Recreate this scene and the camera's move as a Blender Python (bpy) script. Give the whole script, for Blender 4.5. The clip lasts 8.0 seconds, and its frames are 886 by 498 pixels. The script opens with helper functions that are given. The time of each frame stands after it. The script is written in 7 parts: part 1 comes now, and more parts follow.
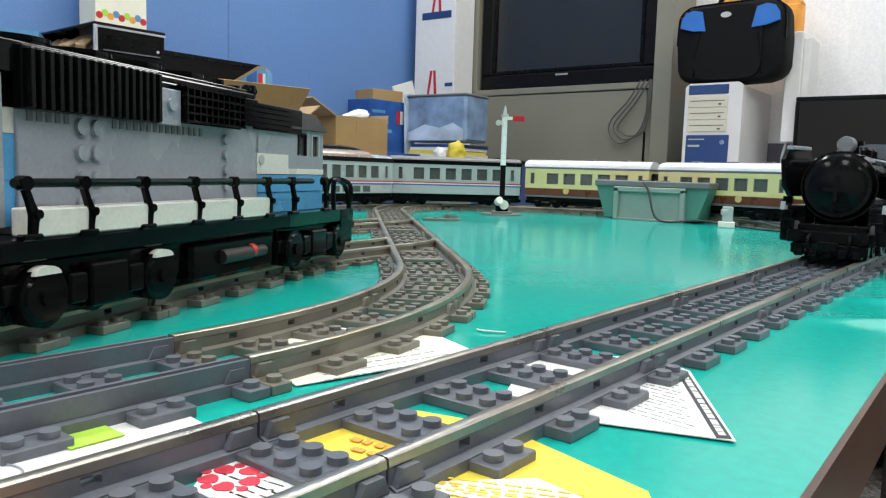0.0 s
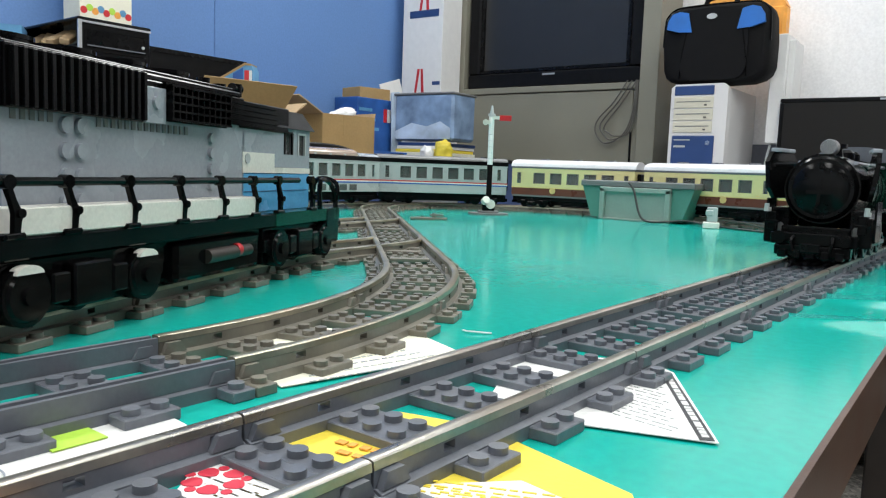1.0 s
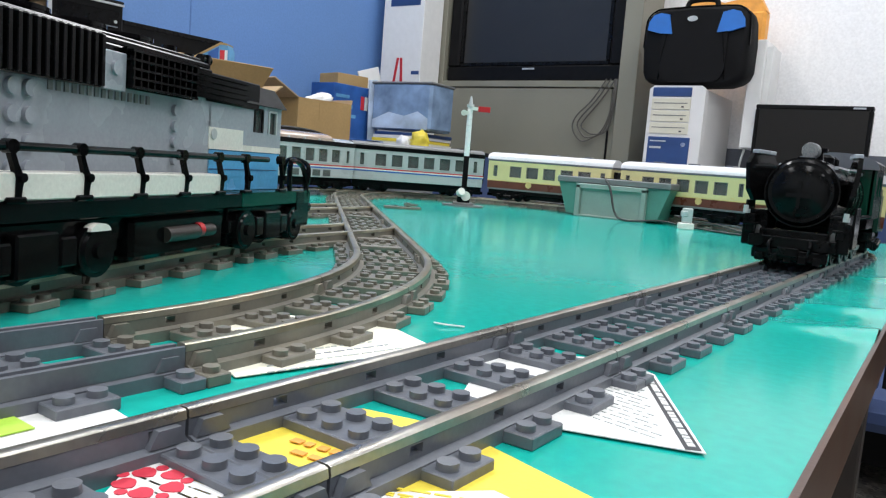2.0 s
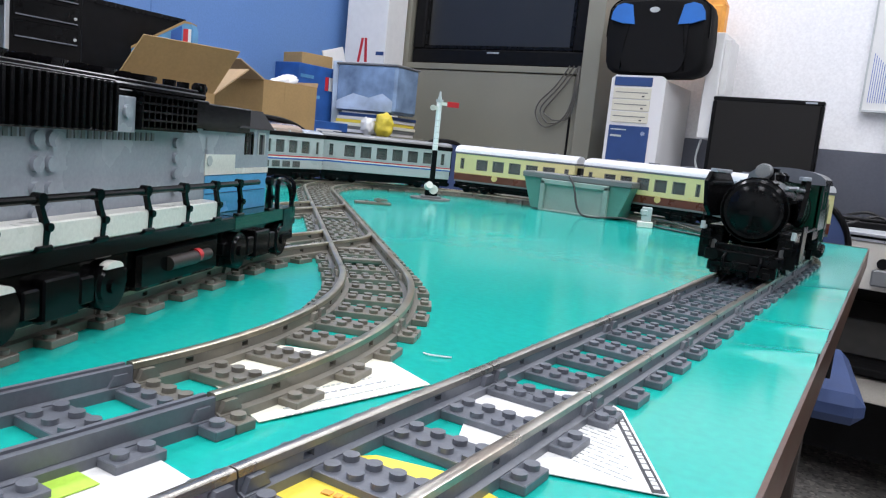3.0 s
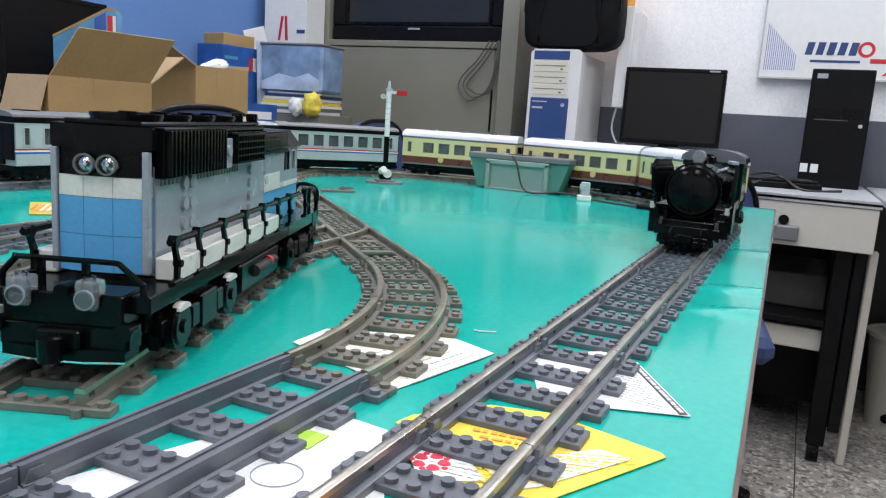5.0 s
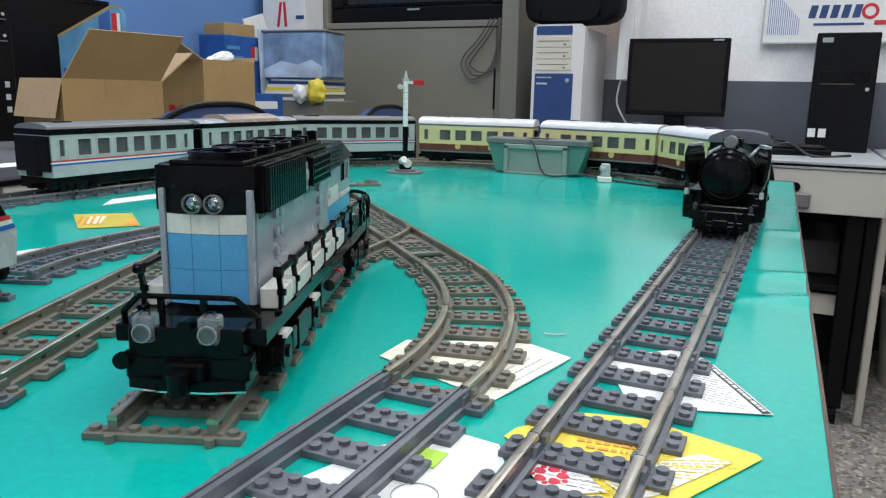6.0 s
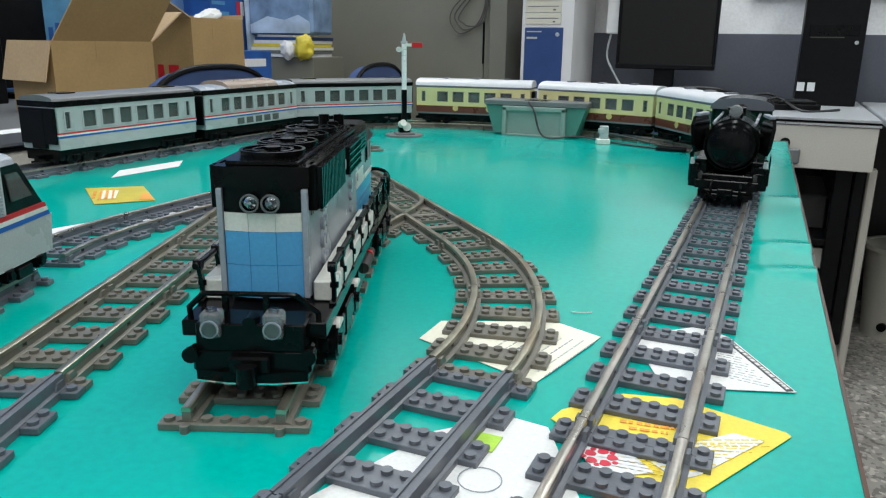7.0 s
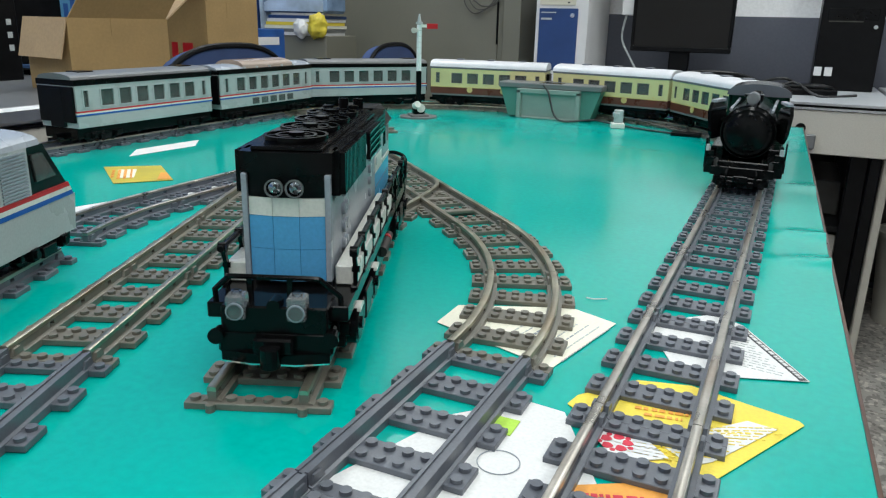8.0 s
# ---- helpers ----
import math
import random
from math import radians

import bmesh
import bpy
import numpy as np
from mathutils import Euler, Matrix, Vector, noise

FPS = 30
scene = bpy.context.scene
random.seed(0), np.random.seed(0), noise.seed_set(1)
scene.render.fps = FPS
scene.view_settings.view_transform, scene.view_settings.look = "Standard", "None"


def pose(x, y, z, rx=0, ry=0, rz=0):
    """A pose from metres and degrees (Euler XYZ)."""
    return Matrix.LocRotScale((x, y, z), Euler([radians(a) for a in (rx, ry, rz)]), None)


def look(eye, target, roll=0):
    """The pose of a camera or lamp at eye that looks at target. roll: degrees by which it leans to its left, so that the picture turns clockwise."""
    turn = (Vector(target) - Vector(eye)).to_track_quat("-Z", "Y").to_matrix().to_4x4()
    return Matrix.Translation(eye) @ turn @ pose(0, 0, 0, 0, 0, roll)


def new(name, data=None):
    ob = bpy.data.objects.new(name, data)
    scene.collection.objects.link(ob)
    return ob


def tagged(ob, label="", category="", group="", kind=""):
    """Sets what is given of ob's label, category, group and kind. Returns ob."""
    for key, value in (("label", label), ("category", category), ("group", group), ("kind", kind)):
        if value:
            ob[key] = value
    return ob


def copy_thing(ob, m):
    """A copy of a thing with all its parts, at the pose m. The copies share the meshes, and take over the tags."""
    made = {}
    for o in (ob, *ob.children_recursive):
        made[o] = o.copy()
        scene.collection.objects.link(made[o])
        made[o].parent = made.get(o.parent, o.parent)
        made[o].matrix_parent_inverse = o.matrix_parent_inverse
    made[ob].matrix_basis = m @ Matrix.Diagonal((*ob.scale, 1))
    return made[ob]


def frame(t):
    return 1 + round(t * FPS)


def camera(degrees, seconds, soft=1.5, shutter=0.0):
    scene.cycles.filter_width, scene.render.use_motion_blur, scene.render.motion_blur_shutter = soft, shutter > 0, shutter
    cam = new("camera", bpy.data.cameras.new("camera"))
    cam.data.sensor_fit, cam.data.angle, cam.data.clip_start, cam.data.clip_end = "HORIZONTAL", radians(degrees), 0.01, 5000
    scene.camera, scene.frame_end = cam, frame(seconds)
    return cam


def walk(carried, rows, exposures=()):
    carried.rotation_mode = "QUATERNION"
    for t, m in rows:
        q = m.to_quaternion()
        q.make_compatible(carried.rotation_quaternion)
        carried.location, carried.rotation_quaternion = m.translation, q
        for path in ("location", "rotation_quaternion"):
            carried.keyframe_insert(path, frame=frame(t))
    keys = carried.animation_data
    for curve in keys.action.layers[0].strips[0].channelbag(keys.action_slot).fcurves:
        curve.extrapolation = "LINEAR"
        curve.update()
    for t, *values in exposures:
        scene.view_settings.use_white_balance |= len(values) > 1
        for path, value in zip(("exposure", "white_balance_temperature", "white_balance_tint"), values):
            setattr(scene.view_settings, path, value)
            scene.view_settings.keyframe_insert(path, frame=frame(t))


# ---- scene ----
cam = camera(61.3, 8.0, soft=1.2)
WATTS, LAMP = 12.5, 3.0
EXPOSURES = [(0.0, 0.12, 6600, 11), (1.7, 0.12, 6480, 13), (3.0, 0.18, 6240, 19), (4.2, 0.18, 6220, 20), (5.5, -0.04, 6320, 15), (8.0, -0.24, 6350, 8.5)]
PATH = [
    (0, (0.117, -0.103, 0.066), (-1.115, 1.459, -0.138), 1.7),
    (0.5, (0.117, -0.102, 0.066), (-1.111, 1.463, -0.139), 1.8),
    (1, (0.117, -0.103, 0.067), (-1.086, 1.481, -0.14), 2.1),
    (1.5, (0.114, -0.099, 0.065), (-1.053, 1.508, -0.164), 2.7),
    (1.7, (0.109, -0.089, 0.063), (-1.056, 1.521, -0.161), 3.8),
    (2.8, (0.106, -0.11, 0.082), (-0.962, 1.563, -0.162), 5.8),
    (3, (0.108, -0.119, 0.092), (-0.934, 1.565, -0.186), 5.8),
    (3.5, (0.097, -0.154, 0.101), (-0.902, 1.55, -0.213), 5.0),
    (4, (0.083, -0.189, 0.1), (-0.883, 1.523, -0.267), 5.1),
    (4.2, (0.082, -0.199, 0.101), (-0.815, 1.559, -0.223), 6.3),
    (5.3, (0.093, -0.237, 0.124), (-0.746, 1.54, -0.248), 3.1),
    (5.5, (0.087, -0.244, 0.129), (-0.78, 1.516, -0.26), 2.0),
    (6, (0.06, -0.256, 0.137), (-0.769, 1.518, -0.27), 1.2),
    (6.5, (0.05, -0.268, 0.152), (-0.722, 1.522, -0.296), 0.6),
    (7, (0.039, -0.279, 0.159), (-0.737, 1.486, -0.373), 0.8),
    (7.5, (0.031, -0.285, 0.163), (-0.76, 1.473, -0.37), 1.0),
    (8, (0.036, -0.285, 0.163), (-0.756, 1.457, -0.42), 1.4),
]
walk(cam, [(t, look(eye, target, roll)) for t, eye, target, roll in PATH], exposures=EXPOSURES)

# ---- light: an even, cool-white fluorescent room ----
world = bpy.data.worlds.new("room_world")
world.use_nodes = True
world.node_tree.nodes["Background"].inputs[0].default_value = (0.9, 0.95, 1.0, 1)
world.node_tree.nodes["Background"].inputs[1].default_value = 0.25
scene.world = world


# ---- materials ----
def material(name, colour, rough=0.5, metal=0.0, vary=0.12, scale=40.0, fine=600.0, bump=0.03, depth=0.0004,
             clear=0.0, stain=None, stain_amount=0.0, random_vary=0.0, spec=0.5):
    """A procedural surface: base colour with a broad and a fine variation, uneven gloss and fine relief."""
    m = bpy.data.materials.new(name)
    m.use_nodes = True
    nt = m.node_tree
    n, link = nt.nodes, nt.links.new
    bsdf = n["Principled BSDF"]
    co = n.new("ShaderNodeTexCoord")
    broad = n.new("ShaderNodeTexNoise")
    broad.inputs["Scale"].default_value, broad.inputs["Detail"].default_value = scale, 4
    grain = n.new("ShaderNodeTexNoise")
    grain.inputs["Scale"].default_value, grain.inputs["Detail"].default_value = fine, 3
    link(co.outputs["Object"], broad.inputs["Vector"])
    link(co.outputs["Object"], grain.inputs["Vector"])
    ramp = n.new("ShaderNodeValToRGB")
    ramp.color_ramp.elements[0].position, ramp.color_ramp.elements[1].position = 0.3, 0.7
    ramp.color_ramp.elements[0].color = (*[c * (1 - vary) for c in colour], 1)
    ramp.color_ramp.elements[1].color = (*[min(c * (1 + vary), 1) for c in colour], 1)
    link(broad.outputs[0], ramp.inputs[0])
    out = ramp.outputs[0]
    speck = n.new("ShaderNodeMix")
    speck.data_type, speck.blend_type = "RGBA", "MULTIPLY"
    speck.inputs[0].default_value = 0.25
    link(out, speck.inputs[6])
    link(grain.outputs[0], speck.inputs[7])
    gain = n.new("ShaderNodeMix")
    gain.data_type, gain.blend_type = "RGBA", "MULTIPLY"
    gain.inputs[0].default_value = 1.0
    gain.inputs[7].default_value = (1.14, 1.14, 1.14, 1)
    link(speck.outputs[2], gain.inputs[6])
    out = gain.outputs[2]
    if stain:
        patch = n.new("ShaderNodeTexNoise")
        patch.inputs["Scale"].default_value, patch.inputs["Detail"].default_value = scale * 0.45, 6
        link(co.outputs["Object"], patch.inputs["Vector"])
        edge = n.new("ShaderNodeMapRange")
        edge.inputs[1].default_value, edge.inputs[2].default_value = 0.5, 0.66
        edge.inputs[4].default_value = stain_amount
        link(patch.outputs[0], edge.inputs[0])
        mixed = n.new("ShaderNodeMix")
        mixed.data_type = "RGBA"
        mixed.inputs[7].default_value = (*stain, 1)
        link(edge.outputs[0], mixed.inputs[0])
        link(out, mixed.inputs[6])
        out = mixed.outputs[2]
    if random_vary:
        info = n.new("ShaderNodeObjectInfo")
        level = n.new("ShaderNodeMapRange")
        level.inputs[3].default_value, level.inputs[4].default_value = 1 - random_vary, 1 + random_vary
        link(info.outputs["Random"], level.inputs[0])
        tone = n.new("ShaderNodeMix")
        tone.data_type, tone.blend_type = "RGBA", "MULTIPLY"
        tone.inputs[0].default_value = 1.0
        link(out, tone.inputs[6])
        link(level.outputs[0], tone.inputs[7])
        out = tone.outputs[2]
    link(out, bsdf.inputs["Base Color"])
    gloss = n.new("ShaderNodeMapRange")
    gloss.inputs[3].default_value, gloss.inputs[4].default_value = max(rough - 0.08, 0.02), min(rough + 0.1, 1)
    link(broad.outputs[0], gloss.inputs[0])
    link(gloss.outputs[0], bsdf.inputs["Roughness"])
    bsdf.inputs["Metallic"].default_value = metal
    bsdf.inputs["Coat Weight"].default_value = clear
    bsdf.inputs["Specular IOR Level"].default_value = spec
    relief = n.new("ShaderNodeBump")
    relief.inputs["Strength"].default_value, relief.inputs["Distance"].default_value = bump * 5, depth
    link(grain.outputs[0], relief.inputs["Height"])
    link(relief.outputs[0], bsdf.inputs["Normal"])
    return m


def glass(name, colour, rough=0.05, weight=0.9):
    m = bpy.data.materials.new(name)
    m.use_nodes = True
    bsdf = m.node_tree.nodes["Principled BSDF"]
    bsdf.inputs["Base Color"].default_value = (*colour, 1)
    bsdf.inputs["Roughness"].default_value = rough
    bsdf.inputs["Transmission Weight"].default_value = weight
    bsdf.inputs["IOR"].default_value = 1.45
    return m


DARK_GREY = material("dark_grey_plastic", (0.118, 0.128, 0.150), 0.34, vary=0.1, scale=60, random_vary=0.06)
OLD_GREY = material("aged_grey_plastic", (0.165, 0.155, 0.128), 0.36, vary=0.14, scale=60, stain=(0.2, 0.17, 0.11), stain_amount=0.35, random_vary=0.08)
RAIL_METAL = material("worn_rail_metal", (0.44, 0.415, 0.32), 0.3, 0.9, vary=0.25, scale=45, stain=(0.30, 0.205, 0.11), stain_amount=0.6)
RAIL_STEEL = material("worn_grey_rail_metal", (0.43, 0.405, 0.36), 0.28, 0.9, vary=0.28, scale=40, stain=(0.27, 0.19, 0.13), stain_amount=0.55)
BLACK = material("black_plastic", (0.004, 0.004, 0.0043), 0.14, vary=0.3, scale=60, bump=0.01, spec=0.13)
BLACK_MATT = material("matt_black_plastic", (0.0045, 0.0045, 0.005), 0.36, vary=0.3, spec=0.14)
LIGHT_GREY = material("light_grey_plastic", (0.335, 0.365, 0.405), 0.25, vary=0.05, scale=25, bump=0.012)
PALE_GREY = material("pale_grey_plastic", (0.45, 0.475, 0.475), 0.28, vary=0.05, scale=25)
SIGNAL_WHITE = material("bright_white_plastic", (0.86, 0.85, 0.83), 0.3, vary=0.04, scale=25, bump=0.012)
WHITE = material("white_plastic", (0.78, 0.77, 0.70), 0.28, vary=0.04, scale=25, bump=0.012)
ROOF_WHITE = material("pale_roof_plastic", (0.66, 0.66, 0.68), 0.3, vary=0.05, scale=25)
AZURE = material("medium_blue_plastic", (0.105, 0.40, 0.72), 0.24, vary=0.05, scale=25, bump=0.012)
DARK_GREEN = material("dark_green_plastic", (0.003, 0.042, 0.026), 0.16, vary=0.12, scale=40, spec=0.3)
CREAM = material("cream_plastic", (0.68, 0.62, 0.30), 0.3, vary=0.05, scale=30)
BROWN = material("reddish_brown_plastic", (0.13, 0.035, 0.02), 0.28, vary=0.12, scale=40)
RED = material("red_plastic", (0.55, 0.02, 0.025), 0.3, vary=0.08)
BLUE = material("royal_blue_plastic", (0.015, 0.11, 0.45), 0.3, vary=0.08)
GOLD = material("pale_gold_plastic", (0.72, 0.55, 0.22), 0.3, 0.2)
CHROME = material("chrome", (0.75, 0.75, 0.76), 0.12, 1.0, vary=0.05)
LAMP_CLEAR = glass("clear_lamp_block", (0.80, 0.83, 0.84), 0.07, 0.82)
CLEAR = glass("clear_plastic", (0.92, 0.94, 0.95), 0.02, 1.0)
SMOKED = glass("smoked_window", (0.22, 0.23, 0.22), 0.06, 0.6)
MAT_GREEN = material("glossy_green_table_cover", (0.0025, 0.41, 0.345), 0.15, vary=0.05, scale=6, fine=220, bump=0.02, depth=0.0006, stain=(0.008, 0.45, 0.37), stain_amount=0.3, spec=0.36)
WOOD_EDGE = material("brown_wood_edge", (0.070, 0.029, 0.014), 0.3, vary=0.4, scale=18, stain=(0.16, 0.085, 0.04), stain_amount=0.4)
PAPER = material("white_paper", (0.74, 0.74, 0.73), 0.6, vary=0.03)
CREAM_PAPER = material("cream_paper", (0.82, 0.80, 0.66), 0.6, vary=0.03)
CARD_YELLOW = material("worn_yellow_card", (0.58, 0.47, 0.05), 0.45, vary=0.12, scale=40)
YELLOW_PAPER = material("yellow_paper", (0.86, 0.68, 0.07), 0.5, vary=0.05, scale=30)
INK = material("black_ink", (0.05, 0.05, 0.055), 0.7)
RED_INK = material("red_ink", (0.6, 0.03, 0.06), 0.6)
LIME = material("lime_ink", (0.42, 0.68, 0.07), 0.6)
ORANGE = material("orange_print", (0.83, 0.36, 0.06), 0.55)
CARD = material("cardboard", (0.39, 0.252, 0.102), 0.75, vary=0.08, scale=12, fine=150, bump=0.05)
CARD_LIGHT = material("pale_cardboard", (0.50, 0.345, 0.19), 0.75, vary=0.06, scale=12, fine=150, bump=0.05)
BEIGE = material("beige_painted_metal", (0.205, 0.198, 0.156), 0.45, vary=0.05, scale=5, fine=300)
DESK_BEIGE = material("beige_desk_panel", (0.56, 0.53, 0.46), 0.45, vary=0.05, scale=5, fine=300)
DESK_TOP = material("pale_desk_laminate", (0.46, 0.48, 0.50), 0.3, vary=0.05, scale=5)
DESK_GREY = material("grey_desk_laminate", (0.17, 0.175, 0.18), 0.35, vary=0.08, scale=5)
STEEL = material("brushed_aluminium", (0.55, 0.56, 0.57), 0.3, 0.8, vary=0.06)
DARK_WOOD = material("dark_brown_frame", (0.03, 0.022, 0.018), 0.5, vary=0.2)
WALL_WHITE = material("white_wall_paint", (0.86, 0.86, 0.87), 0.65, vary=0.03, scale=2, fine=120, bump=0.06, depth=0.001)
WALL_GREY = material("grey_wall_dado", (0.098, 0.105, 0.132), 0.55, vary=0.05, scale=3, fine=120, bump=0.05)
WALL_BLUE = material("blue_wall_panel", (0.115, 0.235, 0.50), 0.55, vary=0.04, scale=2, fine=160, bump=0.05)
JOINT_BLUE = material("blue_joint_strip", (0.085, 0.18, 0.41), 0.55)
GROUT = material("dark_floor_grout", (0.10, 0.095, 0.088), 0.8, vary=0.15, scale=30)


def terrazzo():
    """Polished terrazzo: pale and dark chips in a grey binder, each tile of its own tone."""
    m = material("speckled_terrazzo", (0.36, 0.345, 0.32), 0.3, vary=0.14, scale=22, fine=420, stain=(0.17, 0.155, 0.14), stain_amount=0.45, random_vary=0.1)
    n, link = m.node_tree.nodes, m.node_tree.links.new
    bsdf = n["Principled BSDF"]
    base = bsdf.inputs["Base Color"].links[0].from_socket
    co = n.new("ShaderNodeTexCoord")
    chips = n.new("ShaderNodeTexVoronoi")
    chips.inputs["Scale"].default_value = 95
    link(co.outputs["Object"], chips.inputs["Vector"])
    tone = n.new("ShaderNodeValToRGB")
    tone.color_ramp.interpolation = "CONSTANT"
    steps = tone.color_ramp.elements
    steps[0].position, steps[0].color = 0.0, (0.45, 0.43, 0.41, 1)
    steps[1].position, steps[1].color = 0.22, (1.0, 0.98, 0.95, 1)
    last = steps.new(0.8)
    last.color = (1.7, 1.66, 1.6, 1)
    split = n.new("ShaderNodeSeparateColor")
    link(chips.outputs["Color"], split.inputs[0])
    link(split.outputs[0], tone.inputs[0])
    mix = n.new("ShaderNodeMix")
    mix.data_type, mix.blend_type = "RGBA", "MULTIPLY"
    mix.inputs[0].default_value = 0.85
    link(base, mix.inputs[6])
    link(tone.outputs[0], mix.inputs[7])
    link(mix.outputs[2], bsdf.inputs["Base Color"])
    return m


FLOOR_GREY = terrazzo()
CEILING_WHITE = material("ceiling_panel", (0.75, 0.75, 0.74), 0.8, vary=0.03, scale=4)
CASE_WHITE = material("off_white_computer_case", (0.66, 0.65, 0.64), 0.4, vary=0.04, scale=8)
CASE_CREAM = material("yellowed_drive_front", (0.60, 0.57, 0.46), 0.4, vary=0.05, scale=8)
NAVY = material("navy_blue_plastic", (0.022, 0.055, 0.17), 0.32, vary=0.1, scale=12)
FABRIC_BLACK = material("black_nylon_fabric", (0.0040, 0.0040, 0.0046), 0.7, vary=0.25, scale=20, fine=900, bump=0.15, spec=0.15)
FABRIC_BLUE = material("blue_nylon_fabric", (0.02, 0.15, 0.50), 0.7, vary=0.1, scale=20, fine=900, bump=0.15)
CHAIR_BLUE = material("blue_chair_fabric", (0.035, 0.062, 0.16), 0.8, vary=0.12, scale=15, fine=900, bump=0.15)
SCREEN = material("dark_glass_screen", (0.018, 0.018, 0.017), 0.22, vary=0.1, scale=3, bump=0.0)
SCREEN_MATT = material("matt_grey_screen", (0.012, 0.011, 0.010), 0.4, vary=0.1, scale=3, bump=0.0, spec=0.2)
TEAL_GREY = material("teal_grey_plastic", (0.075, 0.235, 0.19), 0.4, vary=0.08, scale=20)
GREEN_GREY = material("grey_green_plastic", (0.26, 0.34, 0.30), 0.4, vary=0.08, scale=20)
MID_GREY = material("mid_grey_plastic", (0.16, 0.165, 0.165), 0.4, vary=0.1, scale=20)
CABLE = material("black_cable_rubber", (0.018, 0.018, 0.018), 0.45)
CABLE_GREY = material("grey_cable_rubber", (0.075, 0.07, 0.06), 0.5)
PLASTIC_BAG = material("clear_blue_wrap", (0.22, 0.33, 0.50), 0.2, vary=0.35, scale=14, bump=0.1, depth=0.004)
BOX_BLUE = material("blue_printed_carton", (0.022, 0.095, 0.33), 0.35, vary=0.25, scale=16)
BOX_SKY = material("light_blue_printed_carton", (0.10, 0.29, 0.50), 0.35, vary=0.25, scale=16)
PICTURE_SNOW = material("pale_picture_print", (0.45, 0.55, 0.68), 0.3, vary=0.4, scale=9)
YELLOW_BAG = material("yellow_plastic_bag", (0.72, 0.58, 0.05), 0.35, vary=0.2, scale=20, bump=0.1, depth=0.003)
TUBE = bpy.data.materials.new("lit_diffuser")
TUBE.use_nodes = True
TUBE.node_tree.nodes["Principled BSDF"].inputs["Emission Color"].default_value = (1, 0.99, 0.96, 1)
TUBE.node_tree.nodes["Principled BSDF"].inputs["Emission Strength"].default_value = LAMP


# ---- mesh helpers ----
class Build:
    """Collects vertices and faces of one mesh."""

    def __init__(self):
        self.v, self.f = [], []

    def add(self, verts, faces):
        k = len(self.v)
        self.v += [tuple(p) for p in verts]
        self.f += [tuple(i + k for i in q) for q in faces]
        return self

    def box(self, x0, x1, y0, y1, z0, z1, b=0.0):
        if b <= 0:
            vs = [(x, y, z) for x in (x0, x1) for y in (y0, y1) for z in (z0, z1)]
            return self.add(vs, [(0, 1, 3, 2), (4, 6, 7, 5), (0, 4, 5, 1), (2, 3, 7, 6), (0, 2, 6, 4), (1, 5, 7, 3)])
        lo, hi = (x0, y0, z0), (x1, y1, z1)
        vs, at = [], {}
        for sx in (0, 1):
            for sy in (0, 1):
                for sz in (0, 1):
                    s = (sx, sy, sz)
                    for face in range(3):
                        p = [(hi if s[a] else lo)[a] + (0 if a == face else (-b if s[a] else b)) for a in range(3)]
                        at[s, face] = len(vs)
                        vs.append(p)
        fs = []
        for a in range(3):
            u, w = (a + 1) % 3, (a + 2) % 3
            for side in (0, 1):
                q = []
                for i, j in ((0, 0), (1, 0), (1, 1), (0, 1)):
                    s = [0, 0, 0]
                    s[a], s[u], s[w] = side, i, j
                    q.append(at[tuple(s), a])
                fs.append(q)
            for i in (0, 1):
                for j in (0, 1):
                    s0, s1 = [0, 0, 0], [0, 0, 0]
                    s0[u] = s1[u] = i
                    s0[w] = s1[w] = j
                    s0[a], s1[a] = 0, 1
                    s0, s1 = tuple(s0), tuple(s1)
                    fs.append((at[s0, u], at[s1, u], at[s1, w], at[s0, w]))
        for s in [(i, j, k) for i in (0, 1) for j in (0, 1) for k in (0, 1)]:
            fs.append((at[s, 0], at[s, 1], at[s, 2]))
        return self.add(vs, fs)

    def cyl(self, c, axis, r, h, n=14, r2=None, start=0.0):
        """A cylinder or cone from c along an axis ('x', 'y', 'z' or a vector)."""
        d = Vector({"x": (1, 0, 0), "y": (0, 1, 0), "z": (0, 0, 1)}.get(axis, axis) if isinstance(axis, str) else axis).normalized()
        u = d.orthogonal().normalized()
        w = d.cross(u)
        r2 = r if r2 is None else r2
        c = Vector(c)
        vs = []
        for base, rad in ((c, r), (c + d * h, r2)):
            for i in range(n):
                a = start + 2 * math.pi * i / n
                vs.append(base + u * rad * math.cos(a) + w * rad * math.sin(a))
        fs = [(i, (i + 1) % n, n + (i + 1) % n, n + i) for i in range(n)]
        fs += [tuple(range(n - 1, -1, -1)), tuple(range(n, 2 * n))]
        return self.add(vs, fs)

    def ring(self, c, axis, r, r_in, h, n=20):
        d = Vector({"x": (1, 0, 0), "y": (0, 1, 0), "z": (0, 0, 1)}[axis])
        u = d.orthogonal().normalized()
        w = d.cross(u)
        c = Vector(c)
        vs = []
        for base in (c, c + d * h):
            for rad in (r, r_in):
                vs += [base + u * rad * math.cos(2 * math.pi * i / n) + w * rad * math.sin(2 * math.pi * i / n) for i in range(n)]
        fs = []
        for i in range(n):
            j = (i + 1) % n
            fs += [(i, j, 2 * n + j, 2 * n + i), (n + i, 3 * n + i, 3 * n + j, n + j), (i, n + i, n + j, j), (2 * n + i, 2 * n + j, 3 * n + j, 3 * n + i)]
        return self.add(vs, fs)

